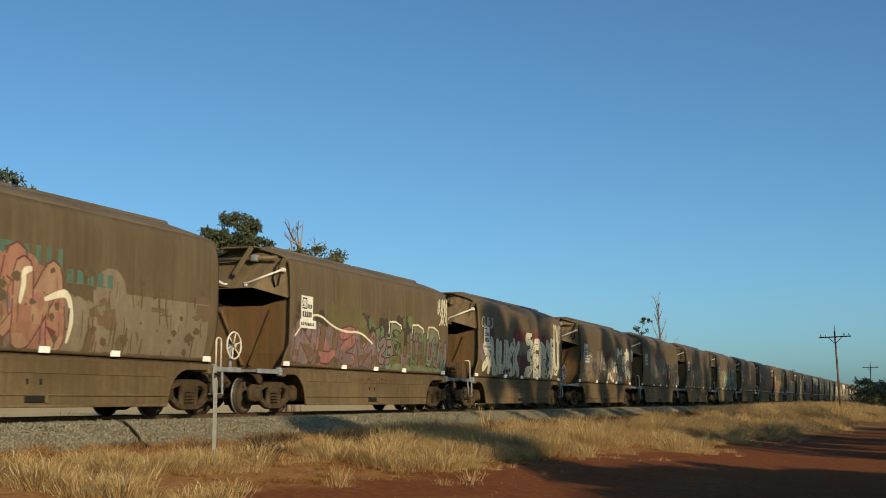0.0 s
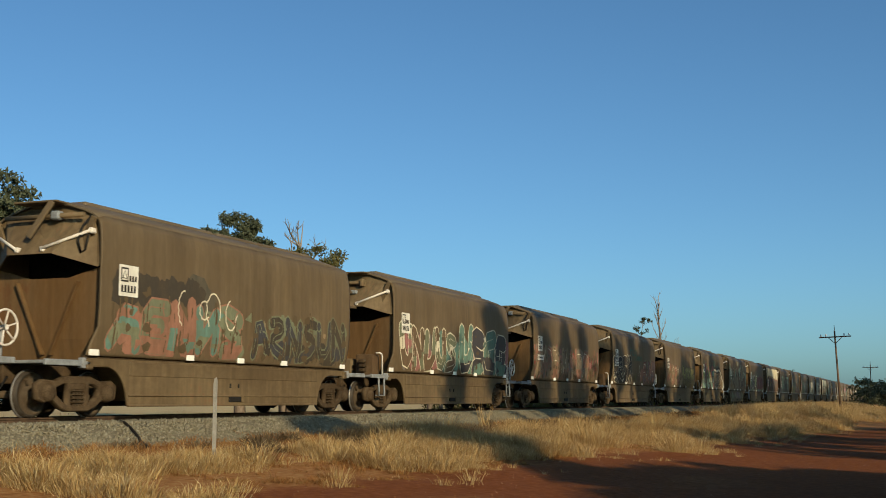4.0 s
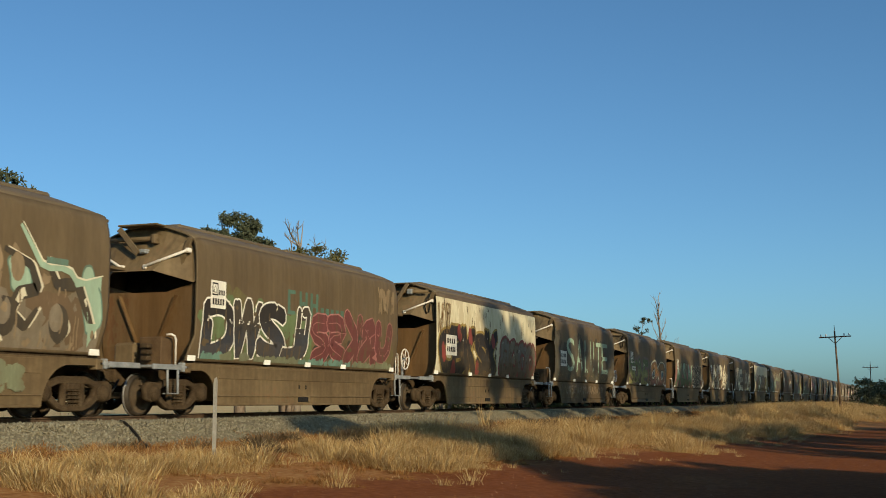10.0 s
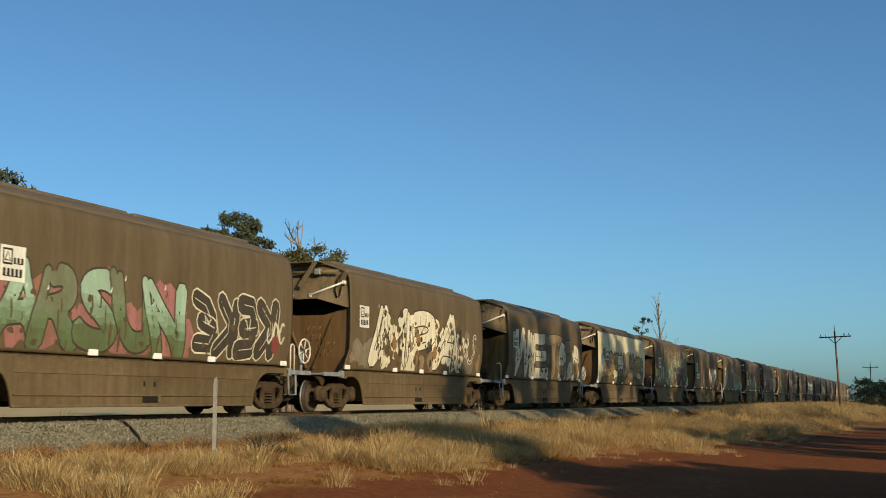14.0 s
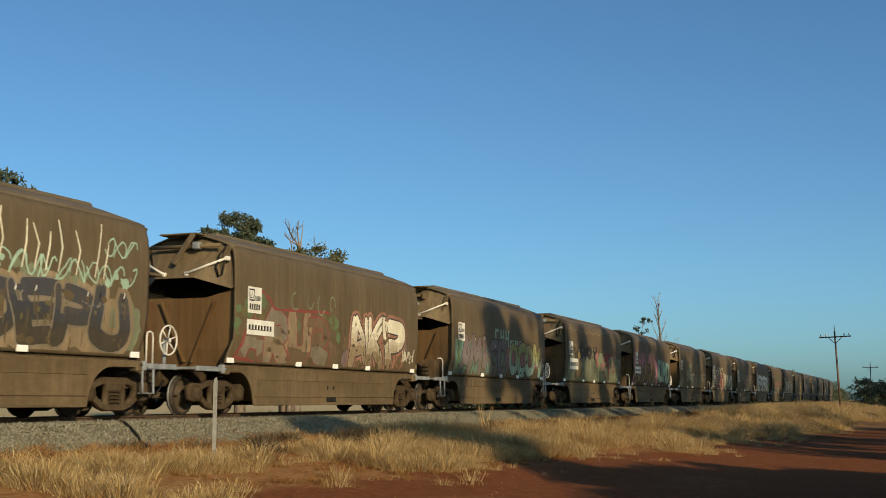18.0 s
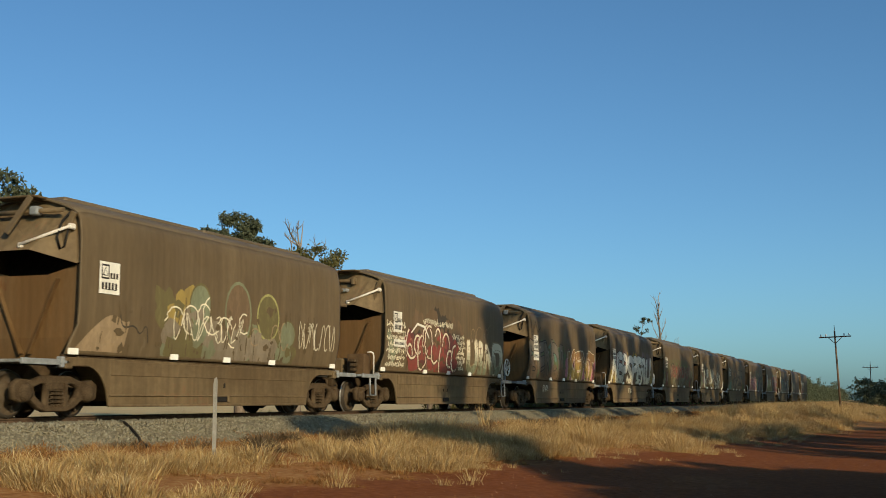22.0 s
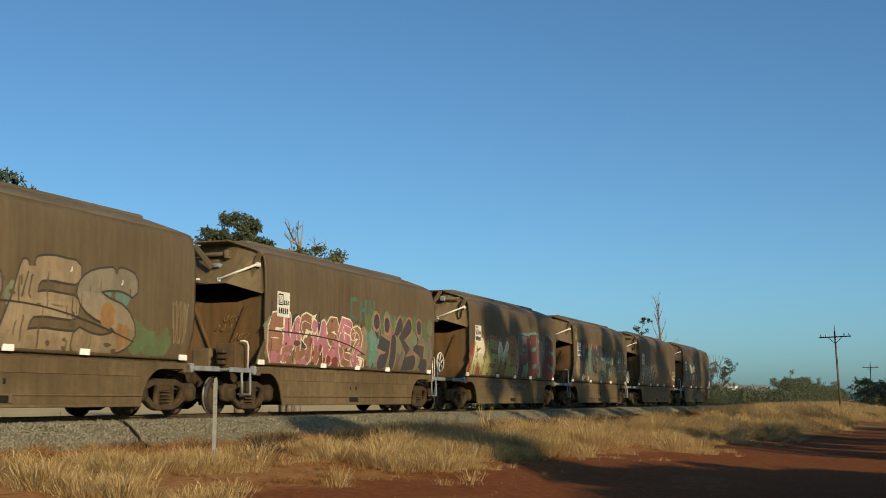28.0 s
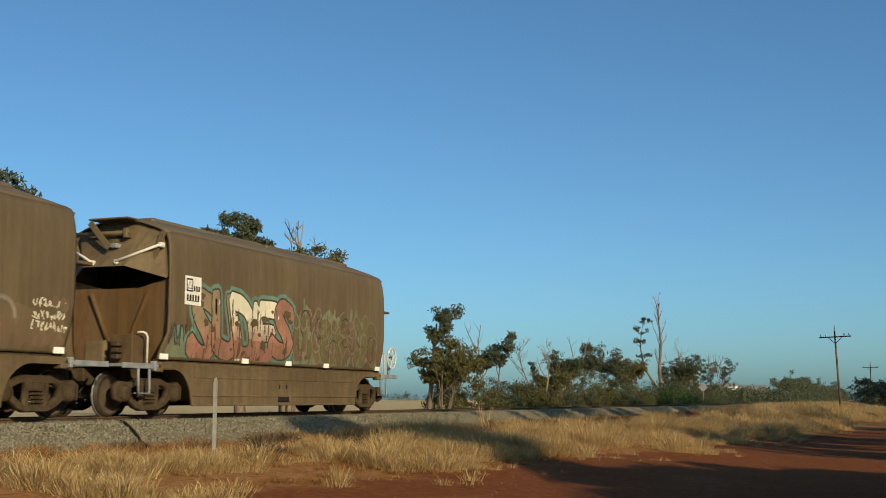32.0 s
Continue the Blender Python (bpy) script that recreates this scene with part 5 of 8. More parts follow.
    curves = (((0.3, 1.5), (0.8, 2.0), (1.6, 2.2), (2.3, 2.15), (2.5, 1.85), (2.3, 1.75)), ((2.6, 2.9), (2.5, 2.5), (2.7, 2.2), (2.4, 1.9), (2.9, 1.75), (3.1, 1.95)),
              ((3.6, 2.95), (4.0, 2.5), (4.6, 2.3), (4.9, 1.9), (4.6, 1.5)), ((4.5, 2.9), (4.5, 2.5), (4.8, 2.3)), ((5.2, 2.9), (5.6, 2.5), (6.2, 2.3), (6.5, 1.9), (6.9, 1.5)),
              ((6.2, 2.85), (6.5, 2.45), (6.9, 2.75), (7.1, 2.4), (7.4, 2.8)), ((7.3, 2.7), (7.6, 2.2), (7.3, 1.9), (7.9, 1.6), (8.2, 1.35)), ((8.2, 2.75), (8.9, 2.55), (9.1, 2.2), (8.6, 2.1), (8.4, 1.8), (8.8, 1.6), (9.1, 1.9)),
              ((9.3, 2.7), (9.6, 2.3), (10.2, 2.35), (10.5, 1.9), (10.8, 1.5)), ((9.7, 1.9), (9.9, 1.6), (9.7, 1.4)))
    for c in curves:
        d = []
        for (u0, w0), (u1, w1) in zip(c, c[1:]):
            d += [(u0 + (u1 - u0) * g / 4, w0 + (w1 - w0) * g / 4) for g in range(4)]
        d.append(c[-1])
        d = chaikin(d, 1)
        p.stroke([(u + 0.09, w + 0.02) for u, w in d], 0.14, "cream", True)
        p.stroke(d, 0.22, "dark", True)
    for c in (((5.3, 3.35), (5.7, 2.85), (6.0, 2.65), (6.4, 3.0), (6.9, 2.6), (7.3, 2.95), (7.8, 3.2)), ((8.6, 3.15), (9.0, 2.75), (9.2, 2.55), (9.9, 2.6), (10.2, 2.35), (10.9, 2.5)), ((0.2, 2.9), (0.5, 3.2), (0.8, 2.9), (0.55, 2.7), (0.2, 2.9))):
        p.stroke(chaikin(list(c), 1), 0.13, "mint", True)
        p.stroke([(a + 0.05, z + 0.05) for a, z in chaikin(list(c), 1)], 0.04, "cream", True)
    p.poly([(6.1, 2.62), (6.4, 2.95), (6.75, 2.6), (6.4, 2.45)], "mint")
    p.poly([(10.1, 2.35), (10.9, 2.5), (10.9, 1.7), (10.6, 1.35), (10.5, 1.9)], "mint")
    p.rect(9.3, 2.62, 9.9, 2.72, "teal")
    for a, z, t in ((8.0, 2.55, 0.22), (8.55, 2.5, 0.22), (3.4, 2.6, 0.24)):
        p.disc(a, z, t, "tan", 16, 0.05, 0.8)
    for a, z in ((8.3, 1.75), (9.7, 1.7), (2.3, 1.9)):
        p.disc(a, z, 0.3, "dark", 16, 0.06, 0.9)
        p.disc(a - 0.08, z + 0.08, 0.22, "silver", 16, 0.06, 0.9)
    p.streaks(0.2, 10.8, 1.3, 2.4, 60, "tan")
    fin(p, 12, "huge silver-brown graffiti swirls with mint patches")
    p = art(13)
    p.cloud(0.1, 5.7, 1.35, 2.65, ["green", "olive", "green"], 0.32)
    p.word("DWSJ", 0.4, 5.2, 1.40, 2.4, ["black", "dark"], "white", tone="navy", lean=0.1, jitter=0.05)
    p.cloud(5.4, 10.9, 1.3, 2.1, ["dark", "olive"], 0.28, 0, 30)
    p.wild(5.5, 10.6, 1.42, 2.52, ["maroon"], "pink", None, 1.0, 0.40, 0.1)
    p.cloud(0.2, 10.9, 1.27, 1.42, ["sage", "teal"], 0.12)
    p.scrawl(9.7, 10.8, 2.7, 3.3, "tan", 0.07, 5)
    fin(p, 13, "black graffiti edged in white beside a red one")
    logo(13, 4.6, 2.45)
    p = art(14)
    p.rect(-0.12, 1.22, 11.1, 3.62, "creamside")
    p.level += 0.02
    for a, z in ((1.7, 2.2), (2.6, 1.45), (3.4, 2.2), (4.6, 2.1), (2.9, 2.0)):
        p.cloud(a - 0.3, a + 0.3, z - 0.25, z + 0.25, ["yellow", "lime"], 0.16, 0, 6)
    p.word("CBKSK", 0.2, 6.1, 1.28, 2.5, ["black"], "dark", None, 0, 0.14, 0.10, "dark", "yellow")
    for a, z in ((0.5, 1.9), (2.0, 2.5), (3.1, 2.45), (1.5, 1.45), (3.9, 1.5), (5.6, 2.4)):
        p.disc(a, z, 0.24, "red", 14, 0.25, 0.7)
        p.disc(a + 0.12, z - 0.12, 0.18, "red", 12, 0.25, 0.8)
    p.cloud(6.7, 10.8, 1.3, 2.1, ["brown", "grey", "tan"], 0.26)
    p.word("8OOO", 6.5, 10.9, 1.30, 2.35, ["grey", "silver"], "brown", None, 0, 0.06, 0.05, "brown", "red")
    p.cloud(7.8, 8.7, 1.7, 2.2, ["blue", "silver"], 0.14, 0, 8)
    p.streaks(0.2, 10.8, 1.3, 3.5, 60)
    p.scrawl(0.0, 1.2, 2.4, 3.3, "bronze", 0.03, 6)
    fin(p, 14, "cream overpaint with black, red and yellow graffiti")
    p = art(15)
    p.rect(-0.10, 1.22, 11.08, 2.7, "darkside")
    p.cloud(-0.1, 11.0, 2.3, 3.1, ["darkside", "dark", "darkside"], 0.34, 0.5, 90)
    for ch, a0, a1 in (("S", 1.75, 3.15), ("A", 3.45, 4.65), ("L", 5.0, 5.7), ("U", 6.1, 6.8), ("T", 7.2, 8.2), ("E", 8.35, 9.6)):
        v, f, _ = glyph(ch)
        p.add([(a0 + (a1 - a0) * x, 1.62 + 1.30 * y) for x, y in v], f, "mint")
        p.level += 0.002
    for a0, a1, z0, z1, n, r in ((3.4, 5.0, 1.55, 2.1, 14, 0.09), (5.2, 5.9, 1.55, 2.5, 30, 0.12), (5.9, 7.0, 1.55, 2.2, 26, 0.13), (6.25, 6.6, 2.1, 3.0, 10, 0.10), (7.2, 8.1, 1.6, 2.3, 16, 0.08), (1.7, 3.0, 1.6, 2.0, 14, 0.06), (8.4, 9.6, 1.6, 2.2, 12, 0.05)):
        for i in range(n):
            p.disc(p.rng.uniform(a0, a1), p.rng.uniform(z0, z1), r * p.rng.uniform(0.4, 1.2), "darkside", 10, 0.4, p.rng.uniform(0.6, 1.2))
    # row of pale loops under the word
    for i in range(30):
        a = 0.3 + 0.35 * i + p.rng.uniform(-0.06, 0.06)
        h = p.rng.uniform(0.12, 0.24)
        p.stroke([(a, 1.30), (a + 0.05, 1.30 + h), (a + 0.17, 1.33 + h), (a + 0.26, 1.28 + h), (a + 0.29, 1.30)], 0.03, p.rng.choice(("sage", "tan", "olive")), True)
    fin(p, 15, "dark overpainted side with a pale mint word")
    p = art(16)
    p.cloud(0.05, 5.6, 1.5, 2.6, ["tan", "salmon", "tan"], 0.36)
    p.word("SONE", 0.25, 5.2, 1.30, 2.42, ["green"], "mauve", None, 0, 0.16, 0.08, "lime", "mauve")
    p.cloud(6.0, 10.8, 1.7, 2.45, ["blue", "teal", "blue"], 0.20, 0.6)
    p.cloud(6.2, 10.8, 1.28, 1.6, ["salmon", "tan"], 0.2)
    p.word("CMD", 6.0, 10.4, 1.32, 2.28, ["orange"], "black", None, 0, 0.10, 0.05, "salmon", "cream")
    for i in range(34):
        p.disc(p.rng.uniform(0.5, 4.9), p.rng.uniform(1.35, 1.75), p.rng.uniform(0.02, 0.05), "olive", 8, 0.2)
    for a, z in ((1.2, 2.36), (1.4, 2.33), (2.9, 2.35), (4.1, 2.3), (4.3, 2.25)):
        p.disc(a, z, 0.06, "cream", 10, 0.1)
    fin(p, 16, "green and orange graffiti words on soft clouds")
    p = art(17)
    p.cloud(0.1, 6.6, 1.35, 2.7, ["pink", "salmon", "pink"], 0.36)
    p.word("ARSUN", 0.5, 6.2, 1.36, 2.5, ["mint", "sage"], "dark", None, 0, 0.2, 0.08, "green")
    p.cloud(6.7, 10.6, 1.35, 2.3, ["dark", "brown"], 0.24, 0, 26)
    p.wild(6.7, 10.3, 1.38, 2.52, ["dark", "dark"], "cream", None, 0.9, 0.34)
    p.scrawl(9.9, 10.8, 1.7, 2.1, "cream", 0.06, 3)
    p.disc(10.3, 1.65, 0.2, "red", 12, 0.2)
    fin(p, 17, "teal graffiti word with black shade on pink")
    p = art(18)
    p.cloud(0.1, 2.0, 1.4, 2.0, ["silver", "tan"], 0.3, 0, 16)
    p.cloud(9.0, 11.0, 1.4, 2.2, ["silver", "brown", "tan"], 0.3, 0, 18)
    p.cloud(1.8, 9.6, 1.35, 2.8, ["cream", "cream", "tan"], 0.24, 0, 90)
    p.word("MPA", 1.7, 8.9, 1.38, 2.85, "cream", "dark", None, 0, 0.14, 0.05)
    p.arcs(8.6, 10.4, 1.4, 2.6, "dark", 4, 0.05, 0.4, "cream")
    for i in range(52):
        p.disc(p.rng.uniform(1.9, 9.4), p.rng.uniform(1.5, 2.75), p.rng.uniform(0.04, 0.12), p.rng.choice(("dark", "bronze", "olive", "dark")), 12, 0.15, p.rng.uniform(0.7, 1.6))
    for a, z in ((3.1, 1.95), (5.0, 2.1), (6.4, 1.8)):
        p.disc(a, z, 0.18, "orange", 12, 0.15)
    p.streaks(1.8, 9.4, 1.4, 2.8, 40)
    fin(p, 18, "fat cream graffiti letters with dark spots")
    p = art(19)
    p.cloud(0.5, 10.6, 1.4, 2.6, ["silver", "brown", "grey"], 0.3, 0, 60)
    p.word("WET", 0.6, 7.4, 1.40, 2.85, ["cream", "cream", "tan"], "dark", None, 0, 0.10, 0.05)
    p.wild(7.3, 10.6, 1.38, 2.7, ["cream", "tan"], "dark", None, 1.1, 0.40)
    p.streaks(0.6, 10.4, 1.4, 2.8, 60)
    fin(p, 19, "cream graffiti letters with dark edges")
    p = art(20)
    p.rect(-0.12, 1.20, 11.1, 3.66, "creamside")
    p.level += 0.02
    top = []
    for g in range(27):
        a = 0.9 + 9.7 * g / 26
        top.append((a, (2.72 if g % 2 else 2.42) - 0.3 * smooth(8.0, 10.8, a) + p.rng.uniform(-0.06, 0.06)))
    p.add([q for a, z in top for q in ((a, z), (a, 1.28))], [(2 * g, 2 * g + 2, 2 * g + 3, 2 * g + 1) for g in range(len(top) - 1)], "silver")
    p.level += 0.01
    p.stroke(top, 0.045, "black")
    for g in range(9):
        a = 1.3 + 1.05 * g
        p.shard(a + 0.4, 2.3, 0.5, 0.30, ("yellow", "brown", "sage", "mauve")[g % 4], "black", 0.035)
    p.wild(1.0, 10.0, 1.42, 2.62, ["tan", blend("pink", "tan", 0.7), "yellow", "cream", "silver"], "black", "cream", 1.15, 0.62, 0.1)
    for g in range(46):
        p.disc(p.rng.uniform(1.2, 9.8), p.rng.uniform(1.6, 2.5), p.rng.uniform(0.02, 0.06), "black", 9, 0.2, 1.3)
    for g in range(18):
        a, r = 0.9 + 0.55 * g + p.rng.uniform(-0.15, 0.15), p.rng.uniform(0.14, 0.26)
        p.disc(a, 1.36, r + 0.03, "black", 14, 0.05, 1.6)
        p.disc(a, 1.36, r, ("olive", "sage", "olive", "bronze")[g % 4], 14, 0.05, 1.6)
    for g in range(6):
        p.shard(10.3 + 0.1 * (g % 3), 1.6 + 0.16 * g, 0.14, 0.09, "navy" if g % 2 else "teal", None)
    p.shard(0.8, 2.3, 0.35, 0.3, "blue", "teal", 0.03)
    fin(p, 20, "cream overpaint with brown and olive graffiti")
    p = art(21)
    p.cloud(0.2, 6.0, 1.4, 2.2, ["brown", "sage", "tan"], 0.26, 0, 26)
    p.wild(0.3, 5.9, 1.36, 2.3, ["sage", "silver", "mint"], "dark", None, 0.9, 0.34, 0.1)
    p.scrawl(0.5, 5.8, 1.5, 2.45, "mint", 0.03, 12)
    p.cloud(6.0, 10.6, 1.35, 2.4, ["tan", "silver", "tan"], 0.28)
    p.cloud(9.9, 10.9, 1.35, 2.3, ["sage", "mint"], 0.22)
    p.word("DEPU", 6.2, 10.4, 1.40, 2.25, ["navy"], "silver", None, 0, 0.08, 0.05, "dark", "tan")
    for i in range(9):
        p.shard(p.rng.uniform(5.4, 10), p.rng.uniform(1.6, 2.2), 0.04, 0.06, "olive", None)
    p.cloud(5.0, 10.6, 2.4, 2.65, ["sage", "mint", "silver"], 0.10, 0, 40)
    p.scrawl(5.0, 10.7, 2.4, 2.75, "mint", 0.035, 14)
    p.scrawl(9.6, 10.7, 2.9, 3.2, "mint", 0.035, 3)
    for i in range(24):
        a = 0.8 + 9.2 * i / 24 + p.rng.uniform(-0.2, 0.2)
        p.stroke([(a, 2.5), (a + 0.1, 2.9), (a + p.rng.uniform(-0.1, 0.2), p.rng.uniform(3.0, 3.5))], 0.045, "cream", True)
    p.streaks(0.3, 6.0, 1.4, 2.4, 40)
    fin(p, 21, "navy graffiti on cream under pale green spikes")
    p = art(22)
    p.cloud(0.1, 5.7, 1.9, 2.6, ["green", "olive", "green"], 0.22, 0, 26)
    p.cloud(0.3, 5.4, 1.35, 2.2, ["brown", "tan", "sage", "brown"], 0.26, 0, 40)
    p.wild(0.4, 5.0, 1.33, 2.35, ["brown", "silver", "tan"], "red", None, 1.1, 0.42, 0.1)
    for q in ((0.1, 1.35, 0.6, 1.9), (0.6, 1.9, 1.3, 2.75), (1.3, 2.75, 1.9, 2.4), (1.9, 2.4, 4.9, 2.5), (0.1, 1.35, 1.1, 1.28)):
        p.stroke([(q[0], q[1]), ((q[0] + q[2]) / 2 + 0.1, (q[1] + q[3]) / 2), (q[2], q[3])], 0.07, "red", True)
    p.arcs(2.6, 5.4, 2.45, 2.85, "sage", 4, 0.045, 0.2)
    p.cloud(5.8, 10.3, 1.3, 2.4, ["mauve", "brown", "salmon"], 0.22)
    p.word("AKP", 6.0, 9.9, 1.34, 2.45, ["cream"], "navy", None, 0, 0.14, 0.03, "tan", "salmon")
    p.scribble(9.9, 10.8, 1.45, 1.8, "cream", 0.03)
    fin(p, 22, "grey graffiti edged in red beside a cream one")
    p = art(23)
    p.rect(0.35, 1.3, 1.3, 2.3, "teal")
    p.cloud(0.3, 6.2, 1.35, 2.25, ["teal", "sage"], 0.28)
    for g in range(7):
        p.disc(0.6 + 0.1 * (g % 2), 1.4 + 0.13 * g, 0.1, "green", 12, 0.1)
    p.word("AMIGO", 0.9, 5.9, 1.34, 2.4, ["mauve", "mauve"], "dark", None, 0, 0.12, 0.06, "grey")
    p.cloud(6.0, 10.7, 1.6, 2.45, ["hotpink", "salmon", "pink"], 0.26)
    p.word("OCOM", 6.3, 10.4, 1.34, 2.3, "lime", "dark", None, 0, 0.08, 0.04, "mint")
    p.scribble(10.4, 10.9, 1.4, 1.9, "cream", 0.03)
    fin(p, 23, "mauve graffiti word beside a lime one edged in red")
    logo(23, 5.0, 2.35, "mint")
    p = art(24)
    p.stroke([(0.6 + 0.33 * i, 3.28 + 0.06 * math.sin(1.7 * i)) for i in range(19)], 0.035, "tan")
    p.cloud(0.9, 6.0, 2.1, 2.85, ["black", "dark"], 0.26, 0, 60)
    for g in range(9):
        p.disc(0.5 + 0.62 * g, 2.55 + 0.12 * math.sin(4 * g), 0.06, "tan", 10, 0.1, 1.4)
    for pts in (((0.3, 1.5), (0.5, 2.2), (1.4, 2.35), (2.0, 1.9), (1.6, 1.35), (0.5, 1.3)), ((2.6, 2.0), (3.1, 2.65), (3.4, 2.1), (2.9, 1.6)), ((2.9, 1.7), (4.0, 2.1), (5.0, 2.3), (5.9, 1.9), (5.7, 1.35), (3.6, 1.32)), ((4.6, 2.2), (5.0, 2.6), (5.3, 2.0))):
        p.poly(pts, "sage")
        p.stroke(list(pts) + [pts[0]], 0.035, "dark")
    p.wild(3.0, 5.8, 1.34, 2.2, ["sage", "sage"], "grey", None, 1.0, 0.34)
    p.disc(2.4, 2.3, 0.14, "yellow", 12, 0.1, 1.8)
    p.cloud(5.7, 10.9, 1.7, 2.55, ["salmon", "pink", "red"], 0.28)
    p.wild(6.0, 10.6, 1.32, 2.42, ["sage", "sage", "silver"], "dark", None, 1.1, 0.42, 0.1)
    p.cloud(0.2, 10.8, 1.27, 1.40, ["sage"], 0.12)
    fin(p, 24, "sage-green graffiti under black and red clouds")
    p = art(25)
    p.cloud(0.1, 7.0, 1.35, 2.75, ["hotpink", "pink", "hotpink"], 0.36, 1.0)
    p.wild(0.1, 6.4, 1.34, 2.0, ["mauve", "bronze"], "black", None, 0.7, 0.24, 0.6)
    p.wild(0.2, 6.3, 1.34, 2.4, ["yellow", "bronze", "mauve"], "black", None, 0.55, 0.2, 0.6)
    p.stroke([(6.9, 1.5), (7.0, 2.6), (9.9, 2.5), (10.7, 2.2), (10.3, 1.5)], 0.04, "silver")
    p.word("KIMO", 7.0, 10.5, 1.5, 2.5, "mint", None, "dark", 0, 0.06, 0.04)
    fin(p, 25, "yellow and black graffiti on a pink cloud")
    p = art(26)
    hump = blend("tan", "brown", 0.2)
    p.add([(1.5, 1.3)] + [(0.0, 1.3)] + chaikin([(0.0, 1.3), (0.5, 1.7), (1.1, 1.98), (1.6, 1.75), (2.0, 2.2), (2.45, 2.4), (3.0, 2.1), (3.0, 1.3)], 2), [(0, i, i + 1) for i in range(1, 16)], hump)
    p.cloud(2.5, 4.6, 1.9, 2.6, ["yellow", "olive", "tan"], 0.28, 0, 22)
    p.cloud(2.9, 8.6, 1.3, 2.2, ["silver", "sage", "olive"], 0.34, 0, 50)
    for a, z, w, h, ink, rim in ((4.2, 2.25, 0.45, 0.45, "sage", "olive"), (5.8, 2.2, 0.6, 0.65, "brown", "sage"), (7.2, 2.2, 0.55, 0.5, "olive", "lime"), (8.2, 1.9, 0.4, 0.3, "sage", "olive")):
        for sx, c in ((1.0, rim), (0.90, ink)):
            p.add([(a, z)] + [(a + w * sx * math.cos(2 * math.pi * k / 20), z + h * sx * math.sin(2 * math.pi * k / 20)) for k in range(20)], [(0, 1 + k, 1 + (k + 1) % 20) for k in range(20)], c)
    p.cloud(2.8, 8.5, 1.3, 1.9, ["silver", "sage", "olive"], 0.30, 0, 50)
    p.arcs(3.0, 6.4, 1.4, 2.4, "cream", 7, 0.03, 0.36)
    p.scrawl(3.2, 6.0, 1.6, 2.1, "cream", 0.026, 6)
    p.arcs(6.4, 8.4, 1.5, 2.1, "tan", 3, 0.03, 0.3)
    p.scrawl(8.8, 10.8, 1.6, 2.2, "cream", 0.026, 7)
    p.stroke(chaikin([(1.3, 2.0), (1.4, 1.7), (1.8, 1.8), (2.0, 1.6), (2.2, 1.85), (2.3, 1.5)], 2), 0.03, "dark")
    p.streaks(0.4, 10, 1.35, 2.4, 50)
    fin(p, 26, "faint sage and yellow graffiti outlines")
    p = art(27)
    p.cloud(2.0, 6.6, 2.2, 3.0, ["brown", "dark", "brown"], 0.3)
    p.cloud(0.2, 1.6, 1.5, 2.5, ["sage", "brown"], 0.22, 0, 12)
    for q in range(7):
        p.scribble(0.1 + 0.1 * (q % 2), 1.5, 1.36 + 0.17 * q, 1.5 + 0.17 * q, "cream")
        p.scribble(5.6 + 0.1 * (q % 3), 6.8, 1.36 + 0.15 * q, 1.49 + 0.15 * q, "cream")
    p.scribble(3.0, 5.6, 2.55, 2.72, "cream")
    p.cloud(1.5, 6.1, 1.3, 2.4, ["red", "red", "maroon", "red"], 0.36, 0, 60)
    p.arcs(1.6, 6.0, 1.35, 2.55, "cream", 12, 0.06, 0.42, "maroon")
    p.arcs(1.8, 5.8, 1.35, 2.2, "salmon", 6, 0.035, 0.25)
    p.stroke([(2.0, 2.3), (2.5, 2.55), (3.1, 2.5), (3.5, 2.2)], 0.07, "white", True)
    p.word("UIND", 7.1, 10.9, 1.30, 2.2, "cream", "tan", None, 0, 0.05, 0.08, "sage")
    p.arcs(7.2, 10.2, 2.1, 2.95, "tan", 4, 0.03, 0.35)
    p.streaks(1.4, 6.2, 1.35, 2.4, 40)
    fin(p, 27, "red graffiti edged in white among pale scribbles")
    p = art(28)
    p.cloud(0.1, 5.6, 1.8, 2.72, ["green", "teal", "green"], 0.22)
    p.word("BENDI", 0.2, 5.4, 1.30, 2.52, ["silver", "grey"], "black", None, 0, 0.10, 0.03, "brown")
    for a, z, h in ((1.35, 1.45, 0.16), (1.3, 2.0, 0.16), (3.0, 1.8, 0.26), (4.2, 1.8, 0.22)):
        p.disc(a, z, h, "green", 12, 0.05, 0.45)
    p.cloud(5.5, 10.9, 1.28, 2.3, ["hotpink", "maroon", "hotpink"], 0.30, 0.6)
    p.word("KENT", 6.0, 10.6, 1.34, 2.3, ["orange"], "cream", None, 0, 0.25, 0.05, "yellow")
    p.stroke([(0.3, 3.3), (0.5, 2.8), (0.9, 3.3), (1.2, 2.9), (1.6, 3.1)], 0.06, "dark")
    p.stroke([(0.4, 2.8), (1.3, 2.65)], 0.05, "dark")
    p.stroke([(9.8, 2.5), (10.1, 3.2), (10.4, 2.6), (10.6, 3.2)], 0.06, "dark")
    fin(p, 28, "grey-green graffiti word beside a yellow one on pink")
    p = art(29)
    p.cloud(0.0, 1.6, 1.35, 2.0, ["tan", "yellow"], 0.3)
    p.cloud(0.8, 5.6, 2.1, 2.75, ["salmon", "mauve", "yellow"], 0.22, 0.3)
    p.cloud(5.4, 10.6, 2.2, 2.8, ["yellow", "tan", "mauve"], 0.26)
    p.word("NEPS", 0.5, 5.2, 1.30, 2.52, ["white"], "black", None, 0, 0.14, 0.05, "cream")
